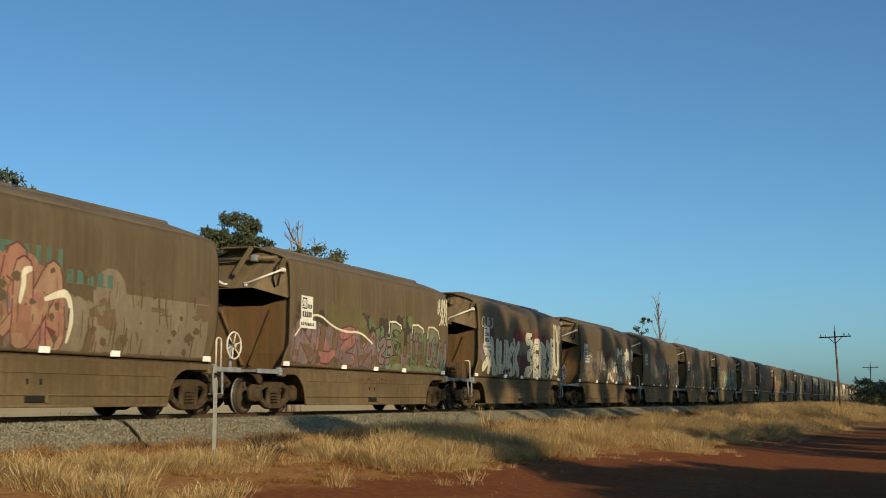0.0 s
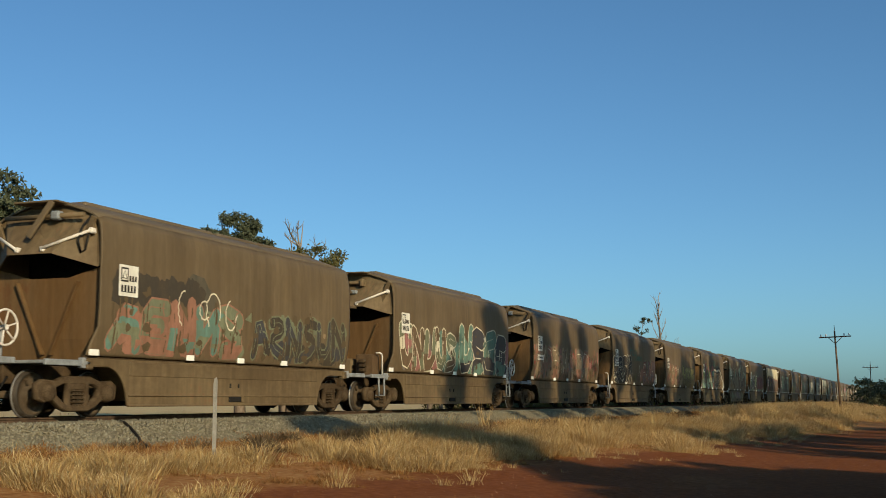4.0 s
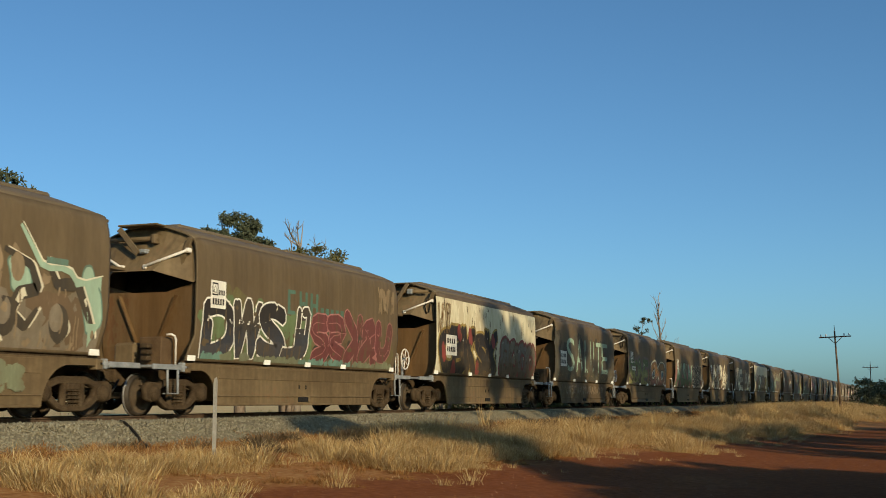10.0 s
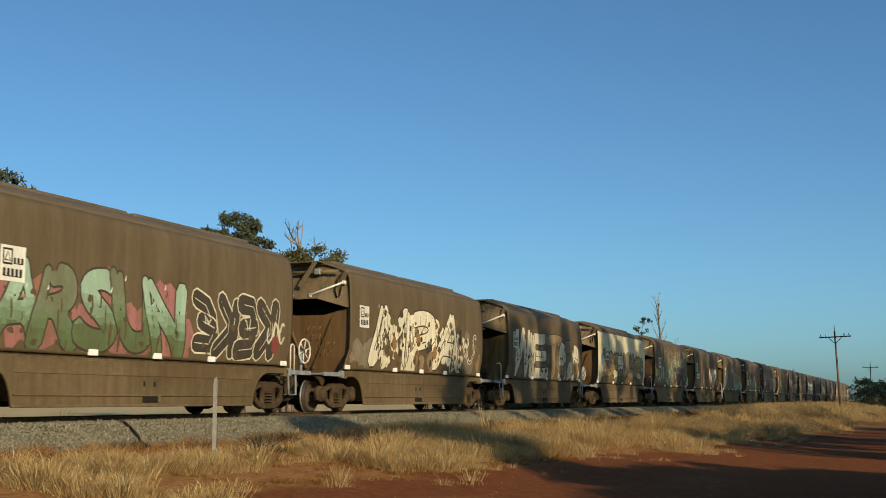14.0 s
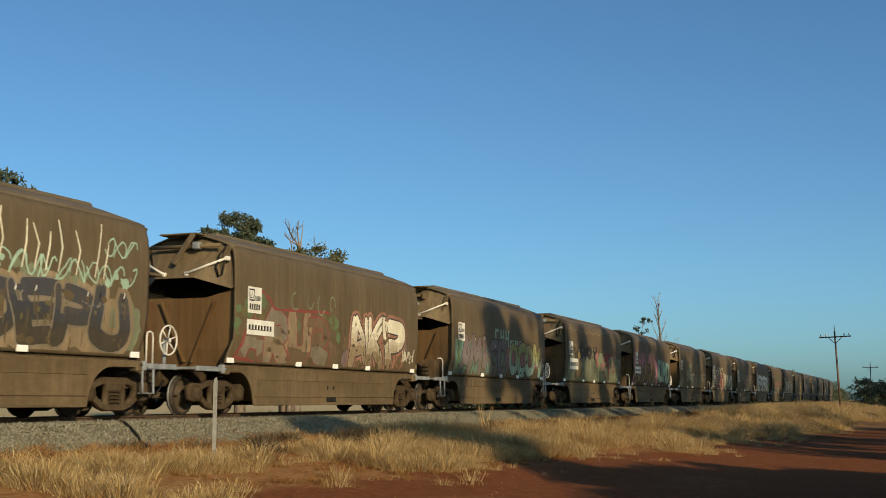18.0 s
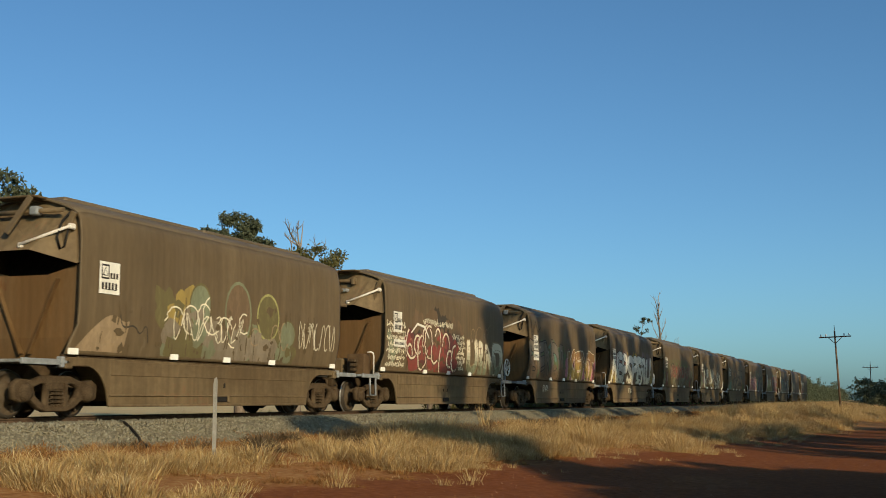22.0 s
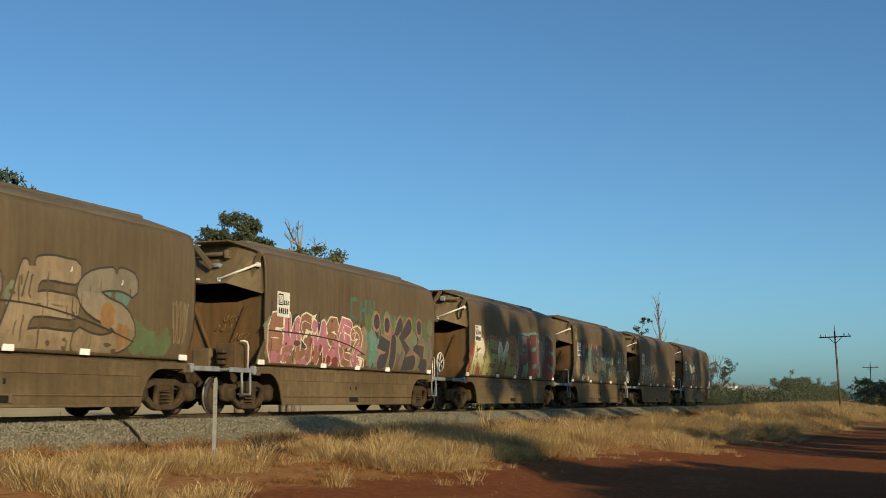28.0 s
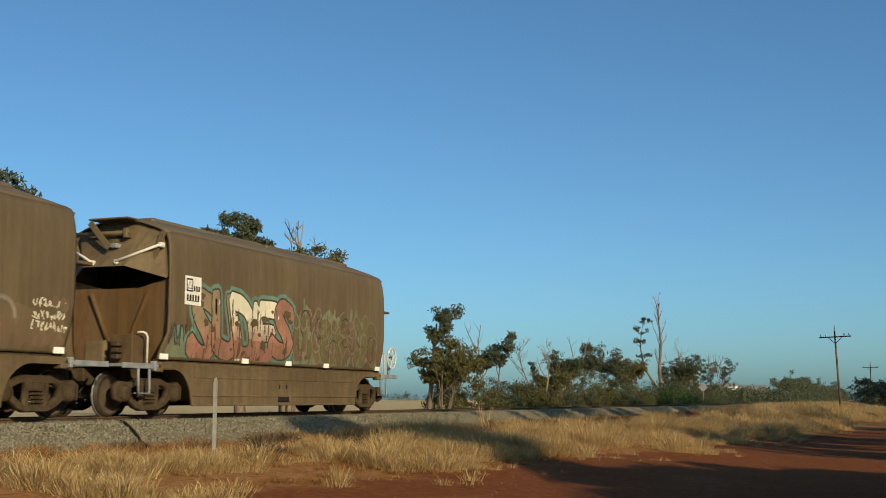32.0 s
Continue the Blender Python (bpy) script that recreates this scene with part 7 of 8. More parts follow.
    dark += [(-10.9, 19.3, 0.35, 1.5), (-10.6, 22.6, 0.5, 1.6), (-10.4, 24.5, 0.6, 1.5), (-12.2, 17.2, 0.4, 1.0)]
    tussocks("dark_weeds", M_DARKWEED, "grey-brown dead weeds among the grass", 26000, dark, (0.10, 0.34), 0.010, rng)


def limb_path(rng, start, direction, length, n=6, wander=0.25, lift=0.1):
    pts, d = [Vector(start)], Vector(direction).normalized()
    for i in range(n):
        d = (d + Vector((rng.uniform(-1, 1), rng.uniform(-1, 1), rng.uniform(-0.6, 0.6))) * wander + Vector((0, 0, lift))).normalized()
        pts.append(pts[-1] + d * length / n)
    return pts


def leaf_mesh(name, spots, rng, per, size):
    """Hanging leaves round the spots (place, radius)."""
    g = np.random.default_rng(rng.randrange(1 << 30))
    c = np.repeat(np.array([tuple(s[0]) for s in spots]), per, 0)
    r = np.repeat(np.array([s[1] for s in spots]), per)
    n = len(c)
    d = g.normal(size=(n, 3))
    d /= np.linalg.norm(d, axis=1)[:, None]
    tufts = 7
    tc = g.normal(size=(len(spots), tufts, 3))
    tc *= (g.random((len(spots), tufts)) ** 0.4 / np.linalg.norm(tc, axis=2))[:, :, None]
    own = tc[np.repeat(np.arange(len(spots)), per), g.integers(0, tufts, n)]
    c = c + (own * 0.85 + d * (0.40 * g.random(n) ** 0.6)[:, None]) * r[:, None] * np.array([1.0, 1.0, 0.66])
    a = g.normal(size=(n, 3)) + np.array([0, 0, -0.7])
    a /= np.linalg.norm(a, axis=1)[:, None]
    b = np.cross(a, g.normal(size=(n, 3)))
    b /= np.linalg.norm(b, axis=1)[:, None]
    L = (size * (0.6 + 0.8 * g.random(n)))[:, None]
    co = np.stack([c, c + a * L * 0.5 + b * L * 0.22, c + a * L, c + a * L * 0.5 - b * L * 0.22], 1).reshape(-1, 3)
    return mesh_np(name, co, [4 * np.arange(n)[:, None] + np.array([[0, 1, 2, 3]])])


def tree(x, y, height, spread, seed, label, stems=1, bare=0.45, leaf=M_LEAF, leaves=60, dead=False, clump=0.55, leaf_size=0.17, lean=(0, 0), dead_tops=0, limbs=5, group="", cat="tree", rise=0.0, girth=1.0):
    """A gum tree: trunks, limbs and twigs, with leaves gathered in clumps at the ends."""
    rng = random.Random(seed)
    z = land(x, y) - 0.1
    t = new("gum_tree" if not dead else "dead_tree")
    t.location = (x, y, z)
    bark = M_DEADWOOD if dead else M_BARK
    spots = []
    for s in range(stems):
        ang = 2 * math.pi * (s + rng.random()) / stems
        out = 0.0 if stems == 1 else 0.30 if height < 8 else 0.14
        hgt = height * (rng.uniform(0.55, 0.72) if not dead else 0.85) * (1 if s == 0 else rng.uniform(0.7, 1.0))
        d = Vector((math.cos(ang) * out + lean[0], math.sin(ang) * out + lean[1], 1))
        trunk = limb_path(rng, (math.cos(ang) * 0.2 * (stems > 1), math.sin(ang) * 0.2 * (stems > 1), 0), d, hgt, 8, 0.10, 0.04)
        r0 = height * (0.022 if stems == 1 else 0.014) * girth
        bm = tube(bmesh.new(), trunk, [r0 * (1 - (0.7 if not dead else 0.93) * i / 8) for i in range(9)], 7)
        part("trunk", bm, bark, t)
        for b in range(limbs):
            f = bare + (1 - bare) * (b + rng.random() * 0.8) / limbs
            i = min(8, int(f * 8))
            a = rng.uniform(0, 2 * math.pi)
            ln = spread * rng.uniform(0.45, 0.85) * (1.25 - 0.5 * f)
            p = limb_path(rng, trunk[i], (math.cos(a), math.sin(a), rng.uniform(0.5, 1.3) + rise), ln * 1.15, 6, 0.30 if rise < 1 else 0.12, 0.12)
            rr = r0 * (1 - 0.7 * i / 8) * 0.55
            bm = tube(bmesh.new(), p, [rr * (1 - 0.8 * q / 6) + 0.006 for q in range(7)], 6)
            for q in range(3 if not dead else 5):
                st = p[rng.randrange(2, 6)]
                tw = limb_path(rng, st, (rng.uniform(-1, 1), rng.uniform(-1, 1), rng.uniform(0.2, 1.2)), ln * rng.uniform(0.35, 0.6), 5, 0.35, 0.10)
                tube(bm, tw, [rr * 0.38 * (1 - 0.8 * w / 5) + 0.004 for w in range(6)], 5)
                if not dead:
                    spots.append((tw[-1], clump * rng.uniform(0.6, 1.15)))
                    spots.append((tw[3], clump * rng.uniform(0.35, 0.7)))
                else:
                    for _ in range(2):
                        u = limb_path(rng, tw[rng.randrange(2, 5)], (rng.uniform(-1, 1), rng.uniform(-1, 1), rng.uniform(0.2, 1)), ln * 0.25, 4, 0.35, 0.1)
                        tube(bm, u, [0.012, 0.010, 0.008, 0.006, 0.004], 4)
            part("limb", bm, bark, t)
            if not dead:
                spots.append((p[-1], clump * rng.uniform(0.7, 1.25)))
        if not dead:
            spots.append((trunk[-1] + Vector((0, 0, height * 0.1)), clump * 1.2))
    top = max(max(q[0].z for q in spots) + clump * 0.5 if spots else 0, max(v.co.z for c in t.children for v in c.data.vertices))
    t.scale = [height / top] * 3
    for d in range(dead_tops):
        a = rng.uniform(0, 2 * math.pi)
        p = limb_path(rng, (math.cos(a) * spread * 0.25, math.sin(a) * spread * 0.25, top * 0.6), (math.cos(a) * 0.4, math.sin(a) * 0.4, 1), top * 0.48, 6, 0.22, 0.1)
        bm = tube(bmesh.new(), p, [0.05 * (1 - 0.8 * q / 6) + 0.006 for q in range(7)], 5)
        for _ in range(4):
            tube(bm, limb_path(rng, p[rng.randrange(2, 6)], (rng.uniform(-1, 1), rng.uniform(-1, 1), 0.8), height * 0.14, 4, 0.3, 0.1), [0.02, 0.016, 0.012, 0.009, 0.006], 4)
        part("dead_branch", bm, M_DEADWOOD, t, "bare grey dead branch")
    if spots:
        part("crown", leaf_mesh("crown", spots, rng, leaves, leaf_size), leaf, t)
    return tagged(t, label, cat, group=group)


def shrub(x, y, w, hgt, seed, label, leaf=M_LEAF, count=50, leaf_size=0.12, per=70):
    rng = random.Random(seed)
    t = new("shrub")
    t.location = (x, y, land(x, y) - 0.05)
    spots = []
    for i in range(count):
        a, q = rng.uniform(0, 2 * math.pi), rng.random() ** 0.5
        top = hgt * (1 - 0.75 * q * q)
        spots.append((Vector((math.cos(a) * q * w / 2, math.sin(a) * q * w / 2, rng.uniform(0.12, 0.95) * top)), w * rng.uniform(0.07, 0.16)))
    for i in range(7):
        s = spots[rng.randrange(len(spots))][0]
        tube_part("stem", [(s.x * 0.1, s.y * 0.1, 0), s * 0.5, s], [0.04, 0.026, 0.009], M_BARK, t, 5)
    part("foliage", leaf_mesh("foliage", spots, rng, per, leaf_size), leaf, t)
    return tagged(t, label, "shrub")


def lone_gum(x, y):
    """A tall gum, dead at the top, with one leafy branch that leaves the trunk low down."""
    rng = random.Random(10)
    t = new("gum_tree")
    t.location = (x, y, land(x, y) - 0.1)
    trunk = [Vector((0.12 * math.sin(1.3 * i), 0, 1.18 * i)) for i in range(11)]
    part("trunk", tube(bmesh.new(), trunk, [0.24 * (1 - 0.088 * i) + 0.01 for i in range(11)], 8), M_BARK, t)
    for i in range(13):
        f = 4 + (i * 5 % 13) * 0.46
        st, a = trunk[int(f)].lerp(trunk[min(10, int(f) + 1)], f % 1), rng.uniform(0, 6.28)
        p = limb_path(rng, st, (math.cos(a) * 0.6, math.sin(a) * 0.6, 0.9), rng.uniform(1.4, 2.9) * (1.25 - 0.06 * f), 6, 0.20, 0.14)
        bm = tube(bmesh.new(), p, [0.06 * (1 - 0.8 * q / 6) + 0.006 for q in range(7)], 5)
        for _ in range(4):
            tube(bm, limb_path(rng, p[rng.randrange(2, 6)], (rng.uniform(-1, 1), rng.uniform(-1, 1), 1), rng.uniform(0.5, 1.1), 4, 0.25, 0.1), [0.022, 0.017, 0.012, 0.008, 0.005], 4)
        part("dead_branch", bm, M_DEADWOOD, t, "bare grey dead branch")
    p = [Vector(q) for q in ((0.05, 0, 1.6), (-0.7, 0, 2.7), (-1.5, 0.1, 4.0), (-2.0, 0.1, 5.4), (-2.2, 0, 6.8), (-2.1, 0, 8.1), (-1.9, 0, 9.2))]
    bm = tube(bmesh.new(), p, [0.16, 0.14, 0.12, 0.09, 0.07, 0.045, 0.02], 7)
    spots = []
    for q in p[3:]:
        for _ in range(3):
            tw = limb_path(rng, q, (rng.uniform(-1, 1), rng.uniform(-1, 1), 0.7), rng.uniform(0.6, 1.2), 4, 0.3, 0.1)
            tube(bm, tw, [0.03, 0.024, 0.018, 0.012, 0.008], 4)
            spots.append((tw[-1], rng.uniform(0.35, 0.6)))
    part("limb", bm, M_BARK, t)
    part("crown", leaf_mesh("crown", spots, rng, 170, 0.15), M_LEAF, t)
    return tagged(t, "tall gum with a dead top and one leafy branch", "tree")


# ---- trees behind the railway ----
ROW = "trees behind the railway"
tree(-25, 65.2, 5.2, 3.2, 1, "bushy olive-green gum with many leaning stems", 6, 0.50, M_LEAF_OLIVE, 130, clump=0.52, limbs=5, leaf_size=0.13, group=ROW)
tree(-25.9, 65.2, 6.5, 2.0, 21, "tall thin gum with leaf tufts above a bushy one", 1, 0.72, M_LEAF, 90, clump=0.36, limbs=5, leaf_size=0.13, group=ROW)
tree(-25.5, 75.2, 5.5, 2.2, 3, "thin gum with a flat sparse crown", 2, 0.70, M_LEAF, 110, clump=0.46, limbs=5, dead_tops=2, leaf_size=0.13, group=ROW)
tree(-25.5, 86.4, 5.6, 2.2, 4, "bare pale gum with dead limbs", 2, 0.55, dead=True, limbs=5)
tree(-27, 101.5, 6.0, 3.0, 5, "spreading grey-green gum tree", 3, 0.66, M_LEAF, 120, clump=0.66, limbs=6, dead_tops=2, leaf_size=0.15, group=ROW)
tree(-25, 88, 3.8, 2.4, 6, "low olive gum thicket behind the track", 4, 0.25, M_LEAF_OLIVE, 120, clump=0.42, limbs=5, leaf_size=0.14, group=ROW)
tree(-26, 111.4, 5.8, 2.8, 7, "round grey-green gum tree", 3, 0.74, M_LEAF, 120, clump=0.68, limbs=5, leaf_size=0.15, group=ROW)
tree(-26, 119, 5.0, 3.2, 8, "olive gum with a low crown", 3, 0.64, M_LEAF_OLIVE, 120, clump=0.66, limbs=5, leaf_size=0.14, group=ROW)
lone_gum(-26.0, 135.0)
tree(-25, 143, 6.2, 4.6, 12, "dense dark gum with a dead fork", 4, 0.35, M_LEAF, 130, clump=0.66, limbs=6, dead_tops=2, leaf_size=0.16, group=ROW)
tree(-26, 149, 8.6, 3.4, 19, "bare forked dead gum beside a dense one", 1, 0.6, dead=True, limbs=4)
tree(-26, 176, 7.0, 4.0, 13, "far gum with dead branches", 3, 0.6, M_LEAF, 60, clump=0.5, limbs=4, dead_tops=6, leaf_size=0.16, group=ROW)
tree(-28, 160, 4.6, 4.0, 14, "low far gum tree", 3, 0.3, M_LEAF_OLIVE, 110, clump=0.6, limbs=5, leaf_size=0.16, group=ROW)
for i in range(15):
    y = 78 + i * 6.0 + 2 * (i % 3)
    shrub(-24.0 - (i * 7 % 4), y, 3.6 + (i * 5 % 4) * 0.9 + y * 0.012, 1.2 + (i * 3 % 5) * 0.38 + y * 0.0095, 40 + i, "dark scrub under the gum trees", M_LEAF if i % 3 else M_LEAF_OLIVE, 50, 0.13, 260)
shrub(-24.6, 68.0, 5.2, 2.8, 61, "tall olive thicket beside a bushy gum", M_LEAF_OLIVE, 70, 0.13, 150)
shrub(-24.2, 73.2, 3.4, 1.5, 62, "low dark scrub beside the gum trees", M_LEAF, 40, 0.13, 110)
shrub(-24.8, 82.0, 4.2, 2.1, 63, "round olive thicket behind the track", M_LEAF_OLIVE, 50, 0.13, 130)
shrub(-21.5, 120.6, 4.6, 2.4, 60, "bright green shrub behind the track", M_LEAF_GREEN, 60, 0.14, 90)
tree(-32, 36.3, 9.7, 1.35, 15, "gum crown rising behind the train", 1, 0.66, M_LEAF, 700, clump=0.62, limbs=12, group=ROW, leaf_size=0.13)
tree(-32, 54.4, 11.0, 1.9, 16, "tall gum with a ragged top behind the train", 1, 0.62, M_LEAF, 900, clump=0.66, limbs=14, group=ROW, leaf_size=0.13)
tree(-31, 57.4, 9.0, 1.8, 17, "broad olive gum crown behind the train", 5, 0.62, M_LEAF_OLIVE, 1300, clump=1.0, limbs=8, group=ROW, leaf_size=0.16)
tree(-33, 62.4, 11.3, 2.2, 18, "bare dead gum behind the train", 1, 0.78, dead=True, limbs=6)


# ---- gums on the road side, behind and beside the camera: their shade falls on road and train ----
SIDE = "gums beside the dirt road"
# tall gums whose crowns shade the passing wagons
tree(4.4, 30.2, 15.3, 1.9, 140, "road-side gum with a dense round crown", 2, 0.96, M_LEAF, 270, clump=0.62, leaf_size=0.2, limbs=7, group=SIDE)
for i, (x, y, q, s) in enumerate(((4.5, 27.5, 15.3, 2.4), (5.0, 33, 14.2, 2.6), (4.4, 36.5, 15.2, 2.2), (4.2, 40.5, 14.9, 2.6), (5.2, 45, 15.0, 2.6), (4.6, 49.5, 15.2, 2.6), (5.2, 54, 15.0, 2.6), (4.6, 59, 15.4, 2.8), (5.4, 64, 15.2, 2.8), (5.0, 69, 15.4, 2.8), (5.4, 75, 15.6, 3.0), (5.0, 82, 15.6, 3.0), (6.0, 90, 16.0, 3.0), (5.6, 97, 15.6, 3.0), (6.2, 104, 16, 3.2), (6.6, 112, 16, 3.2), (7.0, 121, 16.4, 3.4), (7.2, 131, 16.4, 3.4), (7.6, 142, 16.6, 3.6), (8, 154, 16.6, 3.6), (8, 166, 16.6, 4.2), (8, 178, 17, 4.4), (8, 191, 17, 4.4), (8, 205, 17, 4.4), (8, 220, 17, 4.4), (8, 236, 17, 4.4), (9, 110, 17, 4), (9, 118, 17, 4), (9, 136, 17, 4), (9, 148, 17, 4), (9, 172, 17, 4), (9, 184, 17, 4), (9, 198, 17, 4), (9, 212, 17, 4))):
    tree(x, y, q + (0.7 if y < 50 else 0), s, 80 + i, "tall road-side gum tree with upright stems and an open crown", 4, 0.95 if y < 50 else 0.74, M_LEAF, 62 if y < 43 else 95 if y < 85 else 120, clump=0.46 if y < 43 else 0.62 if y < 85 else 1.1, leaf_size=0.18 if y < 85 else 0.36, limbs=5, group=SIDE, rise=2.2, girth=1.05)
tree(6.2, 11.3, 10.9, 3.2, 119, "slender road-side gum tree with a high crown", 1, 0.70, M_LEAF, 330, clump=0.75, leaf_size=0.2, limbs=9, group=SIDE)
tree(4.9, 28.6, 6.1, 1.6, 131, "small road-side gum with a bare stem", 2, 0.72, M_LEAF, 220, clump=0.5, leaf_size=0.2, limbs=6, group=SIDE)
tree(5.2, 33.4, 5.8, 1.6, 132, "small road-side gum with a bare stem", 2, 0.72, M_LEAF, 220, clump=0.5, leaf_size=0.2, limbs=6, group=SIDE)
# low dense wattles along the road; their shade lies on the dirt
for i, (x, y, q, s) in enumerate(((4.4, 7.2, 4.6, 2.6), (4.8, 10.2, 4.6, 2.6), (5.0, 12.6, 5.2, 2.6), (4.9, 15.0, 5.3, 2.6), (4.8, 17.4, 4.7, 2.6), (4.6, 19.4, 3.6, 2.0), (5.2, 56.0, 4.4, 2.4), (5.0, 40.5, 5.2, 2.0))):
    tree(x, y, q, s, 120 + i, "low dense road-side gum bush", 5, 0.12, M_LEAF, 150 if y < 18 else 300 if y < 22 or y > 50 else 110, clump=0.75, leaf_size=0.22, limbs=6, group=SIDE)


# ---- far woods ----
def polar(bearing, dist):
    return Vector((-dist * math.sin(radians(bearing)), dist * math.cos(radians(bearing)), 0))


def far_woods():
    rng = random.Random(7)
    spots = []
    for b0, b1, d, hgt, n in ((5.6, 2.75, 0, 7.6, 190), (9.2, 5.6, 0, 3.4, 80), (2.2, -1.0, 215, 5.4, 70), (60, 10, 760, 7.0, 420), (10, -14, 900, 10.0, 200)):
        for i in range(n):
            b = b0 + (b1 - b0) * rng.random()
            far = d or 25.0 / math.sin(radians(b))
            c = polar(b, far * rng.uniform(0.98, 1.15))
            top = hgt * (0.70 + 0.30 * math.sin(b * 17) * math.sin(b * 7 + 1)) * rng.uniform(0.75, 1.05)
            for j in range(6):
                spots.append((c + Vector((rng.uniform(-1.5, 1.5), rng.uniform(-1.5, 1.5), 0.4 + top * rng.random() ** 0.7)), rng.uniform(0.7, 1.5) * (d or 300) / 300))
    me = leaf_mesh("far_woods", spots, rng, 44, 0.42)
    tagged(part("far_woods", me, M_LEAF, None), "distant dark gum woods along the horizon", "woods", kind="stuff")


far_woods()


# ---- poles, posts, sign, cable ----
M_POLE = mottled("pole_wood", (0.09, 0.06, 0.04), (0.17, 0.12, 0.08), 3, 30, 0.9, 0, 0.3, (1, 1, 0.2))
M_CERAMIC = mottled("white_insulator", (0.7, 0.7, 0.68), (0.8, 0.8, 0.78), 5, 30, 0.3)
M_GALV = mottled("galvanised_steel", (0.22, 0.21, 0.18), (0.32, 0.30, 0.26), 6, 60, 0.6, 0.2, 0.05)
M_SIGN = mottled("grey_sign_back", (0.28, 0.28, 0.27), (0.36, 0.36, 0.35), 4, 30, 0.6, 0.3)
M_SHED = mottled("pale_shed_wall", (0.60, 0.58, 0.53), (0.70, 0.68, 0.63), 1, 10, 0.6)


def power_pole(x, y, hgt, lean):
    p = new("telegraph_pole")
    p.location = (x, y, land(x, y) - 0.2)
    m = pose(0, 0, 0, 0, lean, 0)
    def at(q):
        return m @ Vector(q)
    tube_part("post", [at((0, 0, 0)), at((0, 0, hgt * 0.5)), at((0, 0, hgt))], [0.10, 0.085, 0.065], M_POLE, p, 10)
    bm = slab(bmesh.new(), (-1.32, -0.06, hgt - 0.58), (1.32, 0.06, hgt - 0.48), 0.015, m)
    part("crossarm", bm, M_POLE, p)
    tube_part("top_spike", [at((0, 0, hgt)), at((0, 0, hgt + 0.45))], 0.03, M_POLE, p, 6)
    for e in (-1, 1):
        tube_part("arm_brace", [at((0, 0.1, hgt - 1.1)), at((e * 0.55, 0.1, hgt - 0.58))], 0.03, M_GALV, p, 6)
        for q in (0.75, 1.15):
            part("insulator", lathe(bmesh.new(), [(0, 0.035), (0.04, 0.07), (0.09, 0.07), (0.12, 0.04), (0.17, 0.06), (0.20, 0.02)], "Z", 10, at((e * q, 0, hgt - 0.46))), M_CERAMIC, p, "white ceramic insulator")
    return tagged(p, "dark wooden telegraph pole with a crossarm in dry grass", "telegraph pole", group="telegraph poles")


power_pole(-5.72, 109, 6.85, -2.2)
power_pole(-6.7, 226, 7.4, 0.5)


def picket(x, y, hgt):
    p = new("steel_picket")
    p.location = (x, y, land(x, y) - 0.15)
    loops = [[(-0.028, 0.0), (0.028, 0.0), (0.028, hgt + 0.10), (0.012, hgt + 0.15), (-0.016, hgt + 0.13), (-0.028, hgt + 0.06)]]
    for i in range(9):
        z = 0.45 + i * (hgt - 0.45) / 9
        loops.append([(-0.008, z), (0.010, z), (0.010, z + 0.03), (-0.008, z + 0.03)][::-1])
    me = flat_shape(loops, 0.004, 0.0015)
    me.transform(Matrix.Rotation(radians(21), 4, "Z") @ Matrix.Rotation(radians(90), 4, "X"))
    part("web", me, M_GALV, p)
    bm = slab(bmesh.new(), (-0.004, 0.0, 0.0), (0.004, 0.035, hgt + 0.05), 0, Matrix.Rotation(radians(21), 4, "Z"))
    part("flange", bm, M_GALV, p)
    return tagged(p, "galvanised steel picket with punched holes in dry grass", "fence post")


picket(-9.35, 15.2, 1.22)

# a black cable down the ballast
cable = [(-13.95, 19.35, 0.90), (-13.72, 19.15, 0.885), (-13.45, 18.95, 0.80), (-13.2, 18.75, 0.705), (-12.98, 18.55, 0.635), (-12.8, 18.35, 0.575), (-12.55, 18.1, 0.54), (-12.2, 17.65, 0.525), (-11.85, 17.2, 0.52)]
tagged(tube_part("cable", cable, 0.026, M_BLACK, None, 8), "black cable hanging down the ballast bank", "cable")


def crossing_sign(x, y):
    s = new("road_sign")
    s.location = (x, y, land(x, y) - 0.1)
    tube_part("post", [(0, 0, 0), (0, 0, 2.3)], 0.035, M_GALV, s, 8)
    r = 0.47
    me = flat_shape([[(0, -r), (r, 0), (0, r), (-r, 0)]], 0.006, 0.002)
    me.transform(Matrix.Translation((0, -0.05, 2.15)) @ Matrix.Rotation(radians(90), 4, "X"))
    part("panel", me, M_SIGN, s, "grey back of a diamond panel")
    return tagged(s, "diamond road sign seen from its grey back", "road sign")


crossing_sign(-20, 126.4)


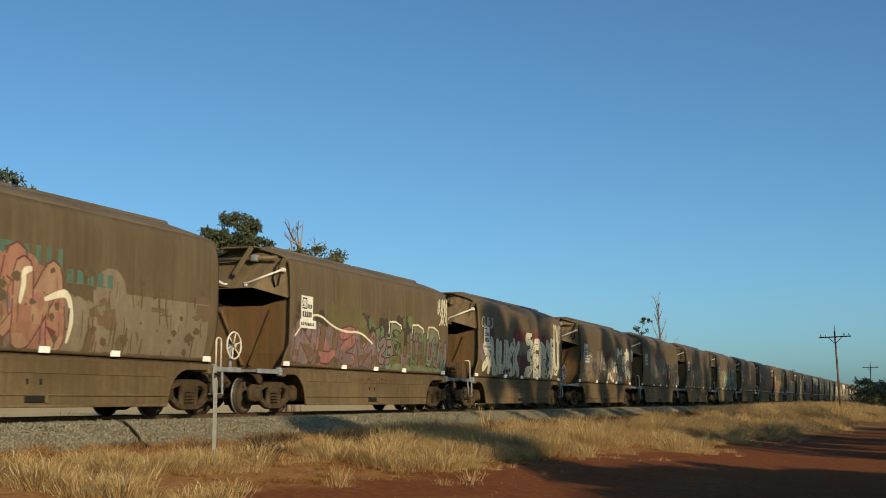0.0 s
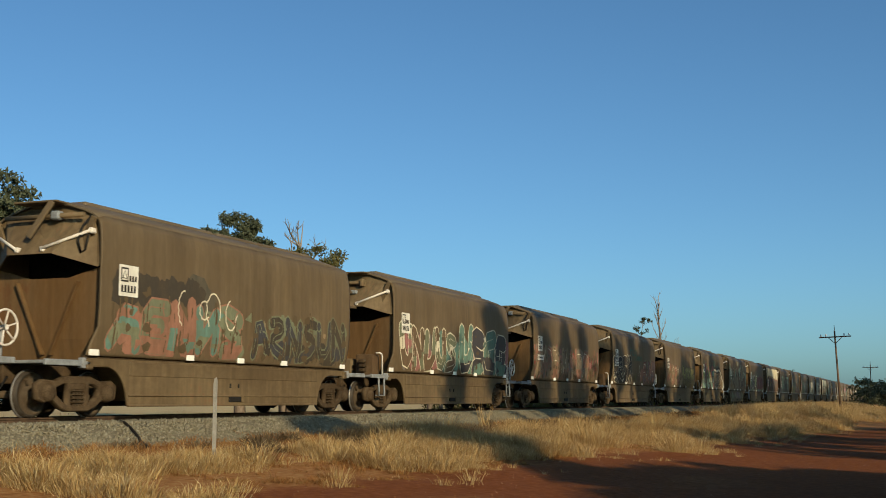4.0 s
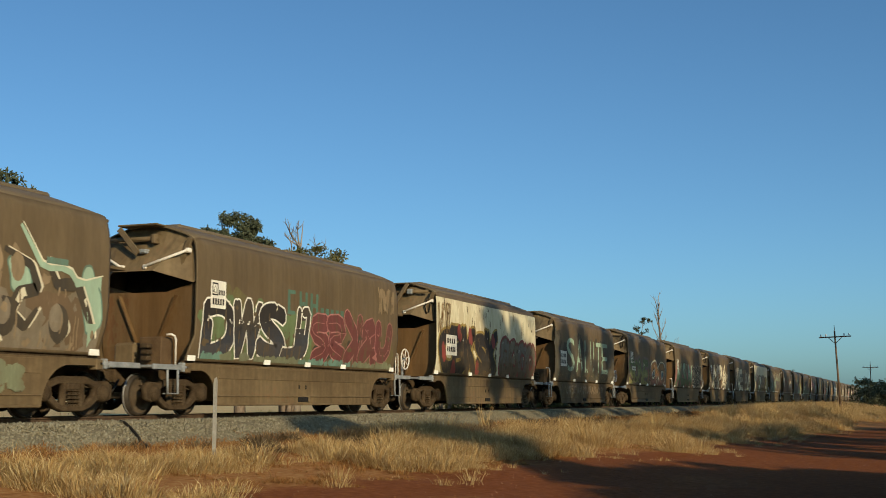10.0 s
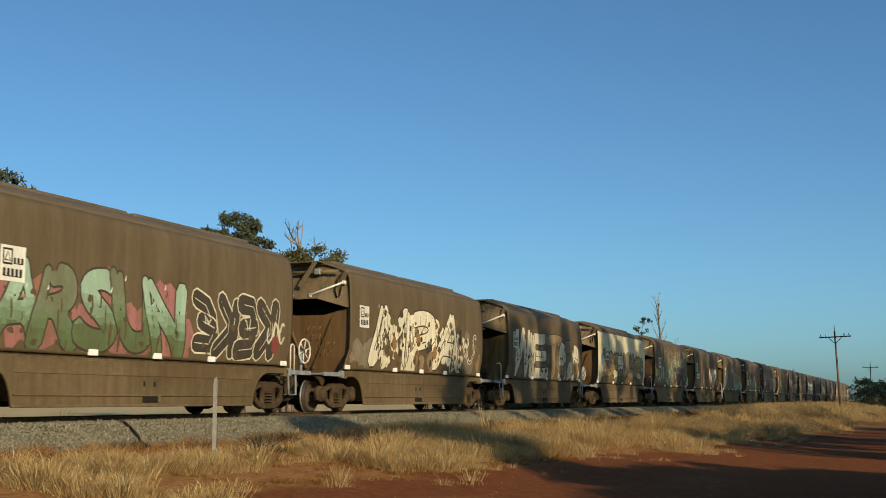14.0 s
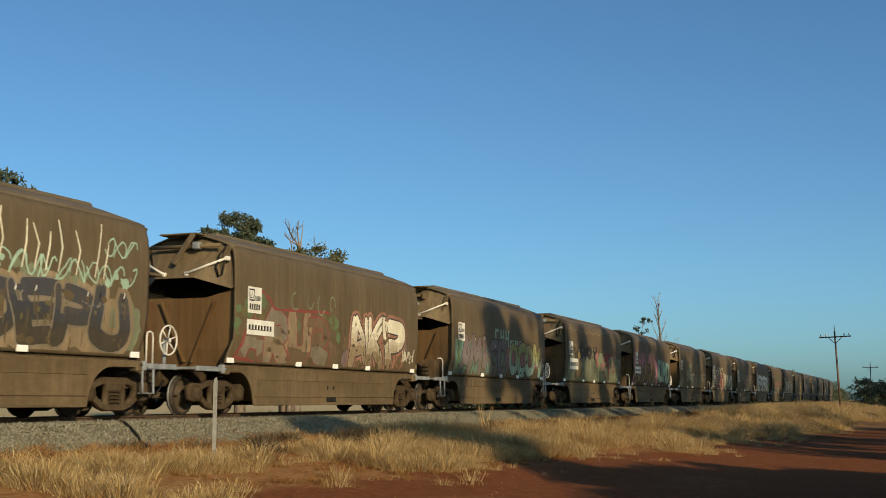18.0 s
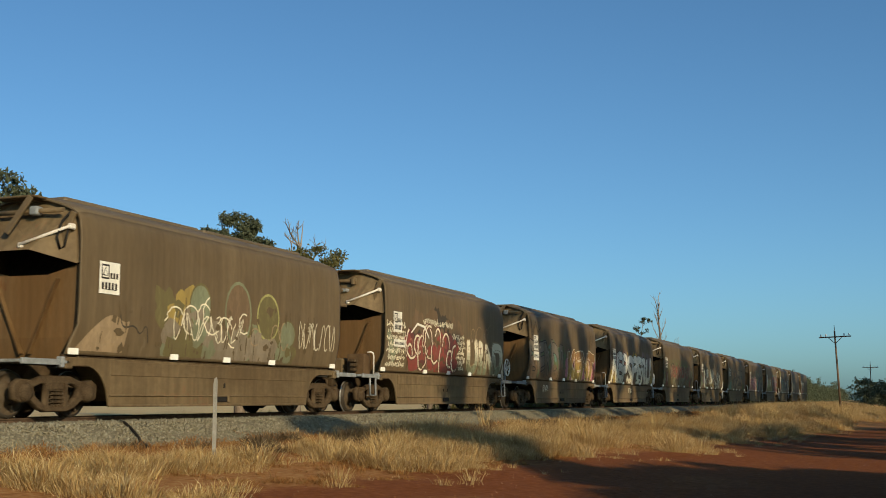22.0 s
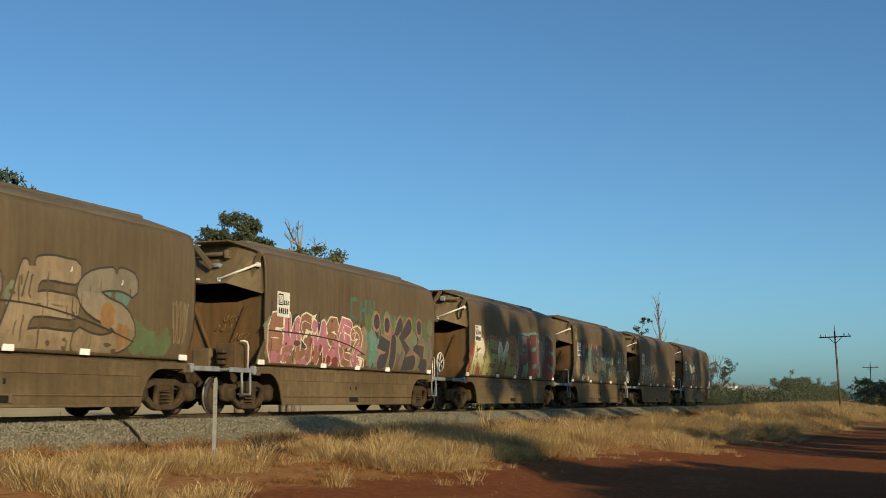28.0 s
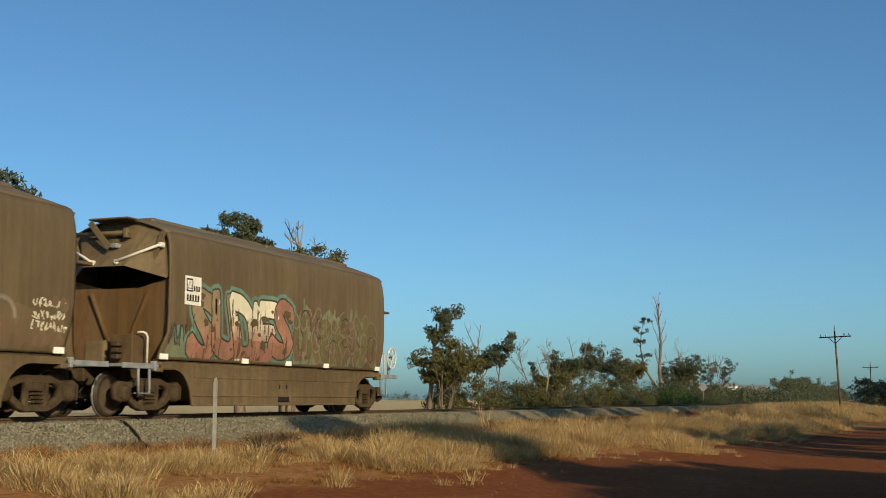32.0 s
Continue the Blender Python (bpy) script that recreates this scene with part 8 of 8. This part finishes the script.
def shed(b, d, w, hgt, depth, label):
    c = polar(b, d)
    s = new("farm_shed")
    s.location = (c.x, c.y, land(c.x, c.y) - 0.1)
    box_part("wall", (-w / 2, -depth / 2, 0), (w / 2, depth / 2, hgt), M_SHED, s, 0.03)
    bm = bmesh.new()
    v = [bm.verts.new(q) for q in ((-w / 2 - 0.3, -depth / 2 - 0.3, hgt), (w / 2 + 0.3, -depth / 2 - 0.3, hgt), (w / 2 + 0.3, depth / 2 + 0.3, hgt), (-w / 2 - 0.3, depth / 2 + 0.3, hgt), (-w / 2 - 0.3, 0, hgt + depth * 0.18), (w / 2 + 0.3, 0, hgt + depth * 0.18))]
    for f in ((0, 1, 5, 4), (2, 3, 4, 5), (0, 4, 3), (1, 2, 5), (3, 2, 1, 0)):
        bm.faces.new([v[i] for i in f])
    part("roof", bm, M_GALV, s)
    for i in range(3):
        q = -w / 2 + w * (i + 0.5) / 3
        box_part("door", (q - w * 0.09, -depth / 2 - 0.06, 0), (q + w * 0.09, -depth / 2 + 0.02, hgt * 0.75), M_GREY, s)
    return tagged(s, label, "shed")


shed(6.75, 430, 9, 4.6, 8, "pale farm shed among distant trees")
shed(7.9, 420, 6, 5.6, 6, "small pale farm shed among distant trees")


# ---- stalks and stones ----
def stalks(x, y, hgt, seed, n=9):
    rng = random.Random(seed)
    bm = bmesh.new()
    for i in range(n):
        p = limb_path(rng, (rng.uniform(-0.12, 0.12), rng.uniform(-0.12, 0.12), -0.05), (rng.uniform(-0.35, 0.35), rng.uniform(-0.35, 0.35), 1), hgt * rng.uniform(0.5, 1.0), 5, 0.14, 0.05)
        tube(bm, p, [0.008, 0.007, 0.006, 0.004, 0.003, 0.002], 4)
        for _ in range(3):
            tube(bm, limb_path(rng, p[rng.randrange(2, 5)], (rng.uniform(-1, 1), rng.uniform(-1, 1), 0.9), hgt * 0.22, 3, 0.2, 0.05), [0.004, 0.003, 0.002, 0.001], 4)
    ob = part("dry_stalks", bm, M_GRASS, None)
    ob.location = (x, y, max(land(x, y), bed_z(x - TRACK_X) if x < -11.9 else -9))
    return tagged(ob, "bare pale stalks of a dead weed", "dead weed", group="dead weeds on the verge")


for i, (x, y, q) in enumerate(((-11.6, 33.5, 0.85), (-11.0, 32.0, 0.6), (-11.5, 30.5, 0.55), (-9.6, 21.2, 0.5), (-10.4, 26.2, 0.5), (-9.0, 38, 0.7), (-8.2, 44, 0.8), (-11.9, 22.5, 0.35), (-12.2, 25.0, 0.35))):
    stalks(x, y, q, 200 + i)


def pebbles():
    rng = np.random.default_rng(9)
    count = 3600
    y = 12 + 40 * rng.random(count) ** 1.6
    x = -9.5 + 11 * rng.random(count)
    keep = np.array([xi > float(road_edge(yi)) - 0.6 for xi, yi in zip(x, y)])
    x, y = x[keep], y[keep]
    count = len(x)
    r = 0.004 + 0.012 * rng.random(count) ** 3
    z = np.array([land(a, b) for a, b in zip(x, y)]) + r * 0.3
    cube = np.array([(1, 0, 0), (-1, 0, 0), (0, 1, 0), (0, -1, 0), (0, 0, 1), (0, 0, -1)], float)
    tri = np.array([(0, 2, 4), (2, 1, 4), (1, 3, 4), (3, 0, 4), (2, 0, 5), (1, 2, 5), (3, 1, 5), (0, 3, 5)])
    v = (cube[None] + rng.normal(size=(count, 6, 3)) * 0.25) * r[:, None, None] + np.stack([x, y, z], 1)[:, None, :]
    me = mesh_np("road_pebbles", v.reshape(-1, 3), [(tri[None] + 6 * np.arange(count)[:, None, None]).reshape(-1, 3)])
    tagged(part("road_pebbles", me, island("pebble", ((0.19, 0.07, 0.028), (0.25, 0.11, 0.05), (0.29, 0.165, 0.09), (0.22, 0.09, 0.04))), None), "small red and pale pebbles on the dirt road", "gravel", kind="stuff")


pebbles()
scatter_grass()


def motions():
    times = [i * 1.0 for i in range(33)]
    for k, w in WAGONS.items():
        walk(w, [(t, wagon_pose(k, t)) for t in times])
    # wheels roll; wheelsets at the same place of a truck share one action
    keyed = {}
    for k, w in WAGONS.items():
        for o in w.children_recursive:
            if not o.name.startswith("wheelset"):
                continue
            key = o.location.y > 0
            if key not in keyed:
                y = o.location.y
                rows = []
                for i in range(int(CLIP * FPS) + 1):
                    t = i / FPS
                    turn = (set_at(1, 0) - set_at(1, t)) / 0.43
                    rows.append((t, Matrix.LocRotScale((0, y, 0.43), Euler((turn, 0, 0)), None)))
                walk(o, rows)
                keyed[key] = o.animation_data
            else:
                o.rotation_mode = "QUATERNION"
                ad = o.animation_data_create()
                ad.action = keyed[key].action
                ad.action_slot = keyed[key].action_slot


motions()
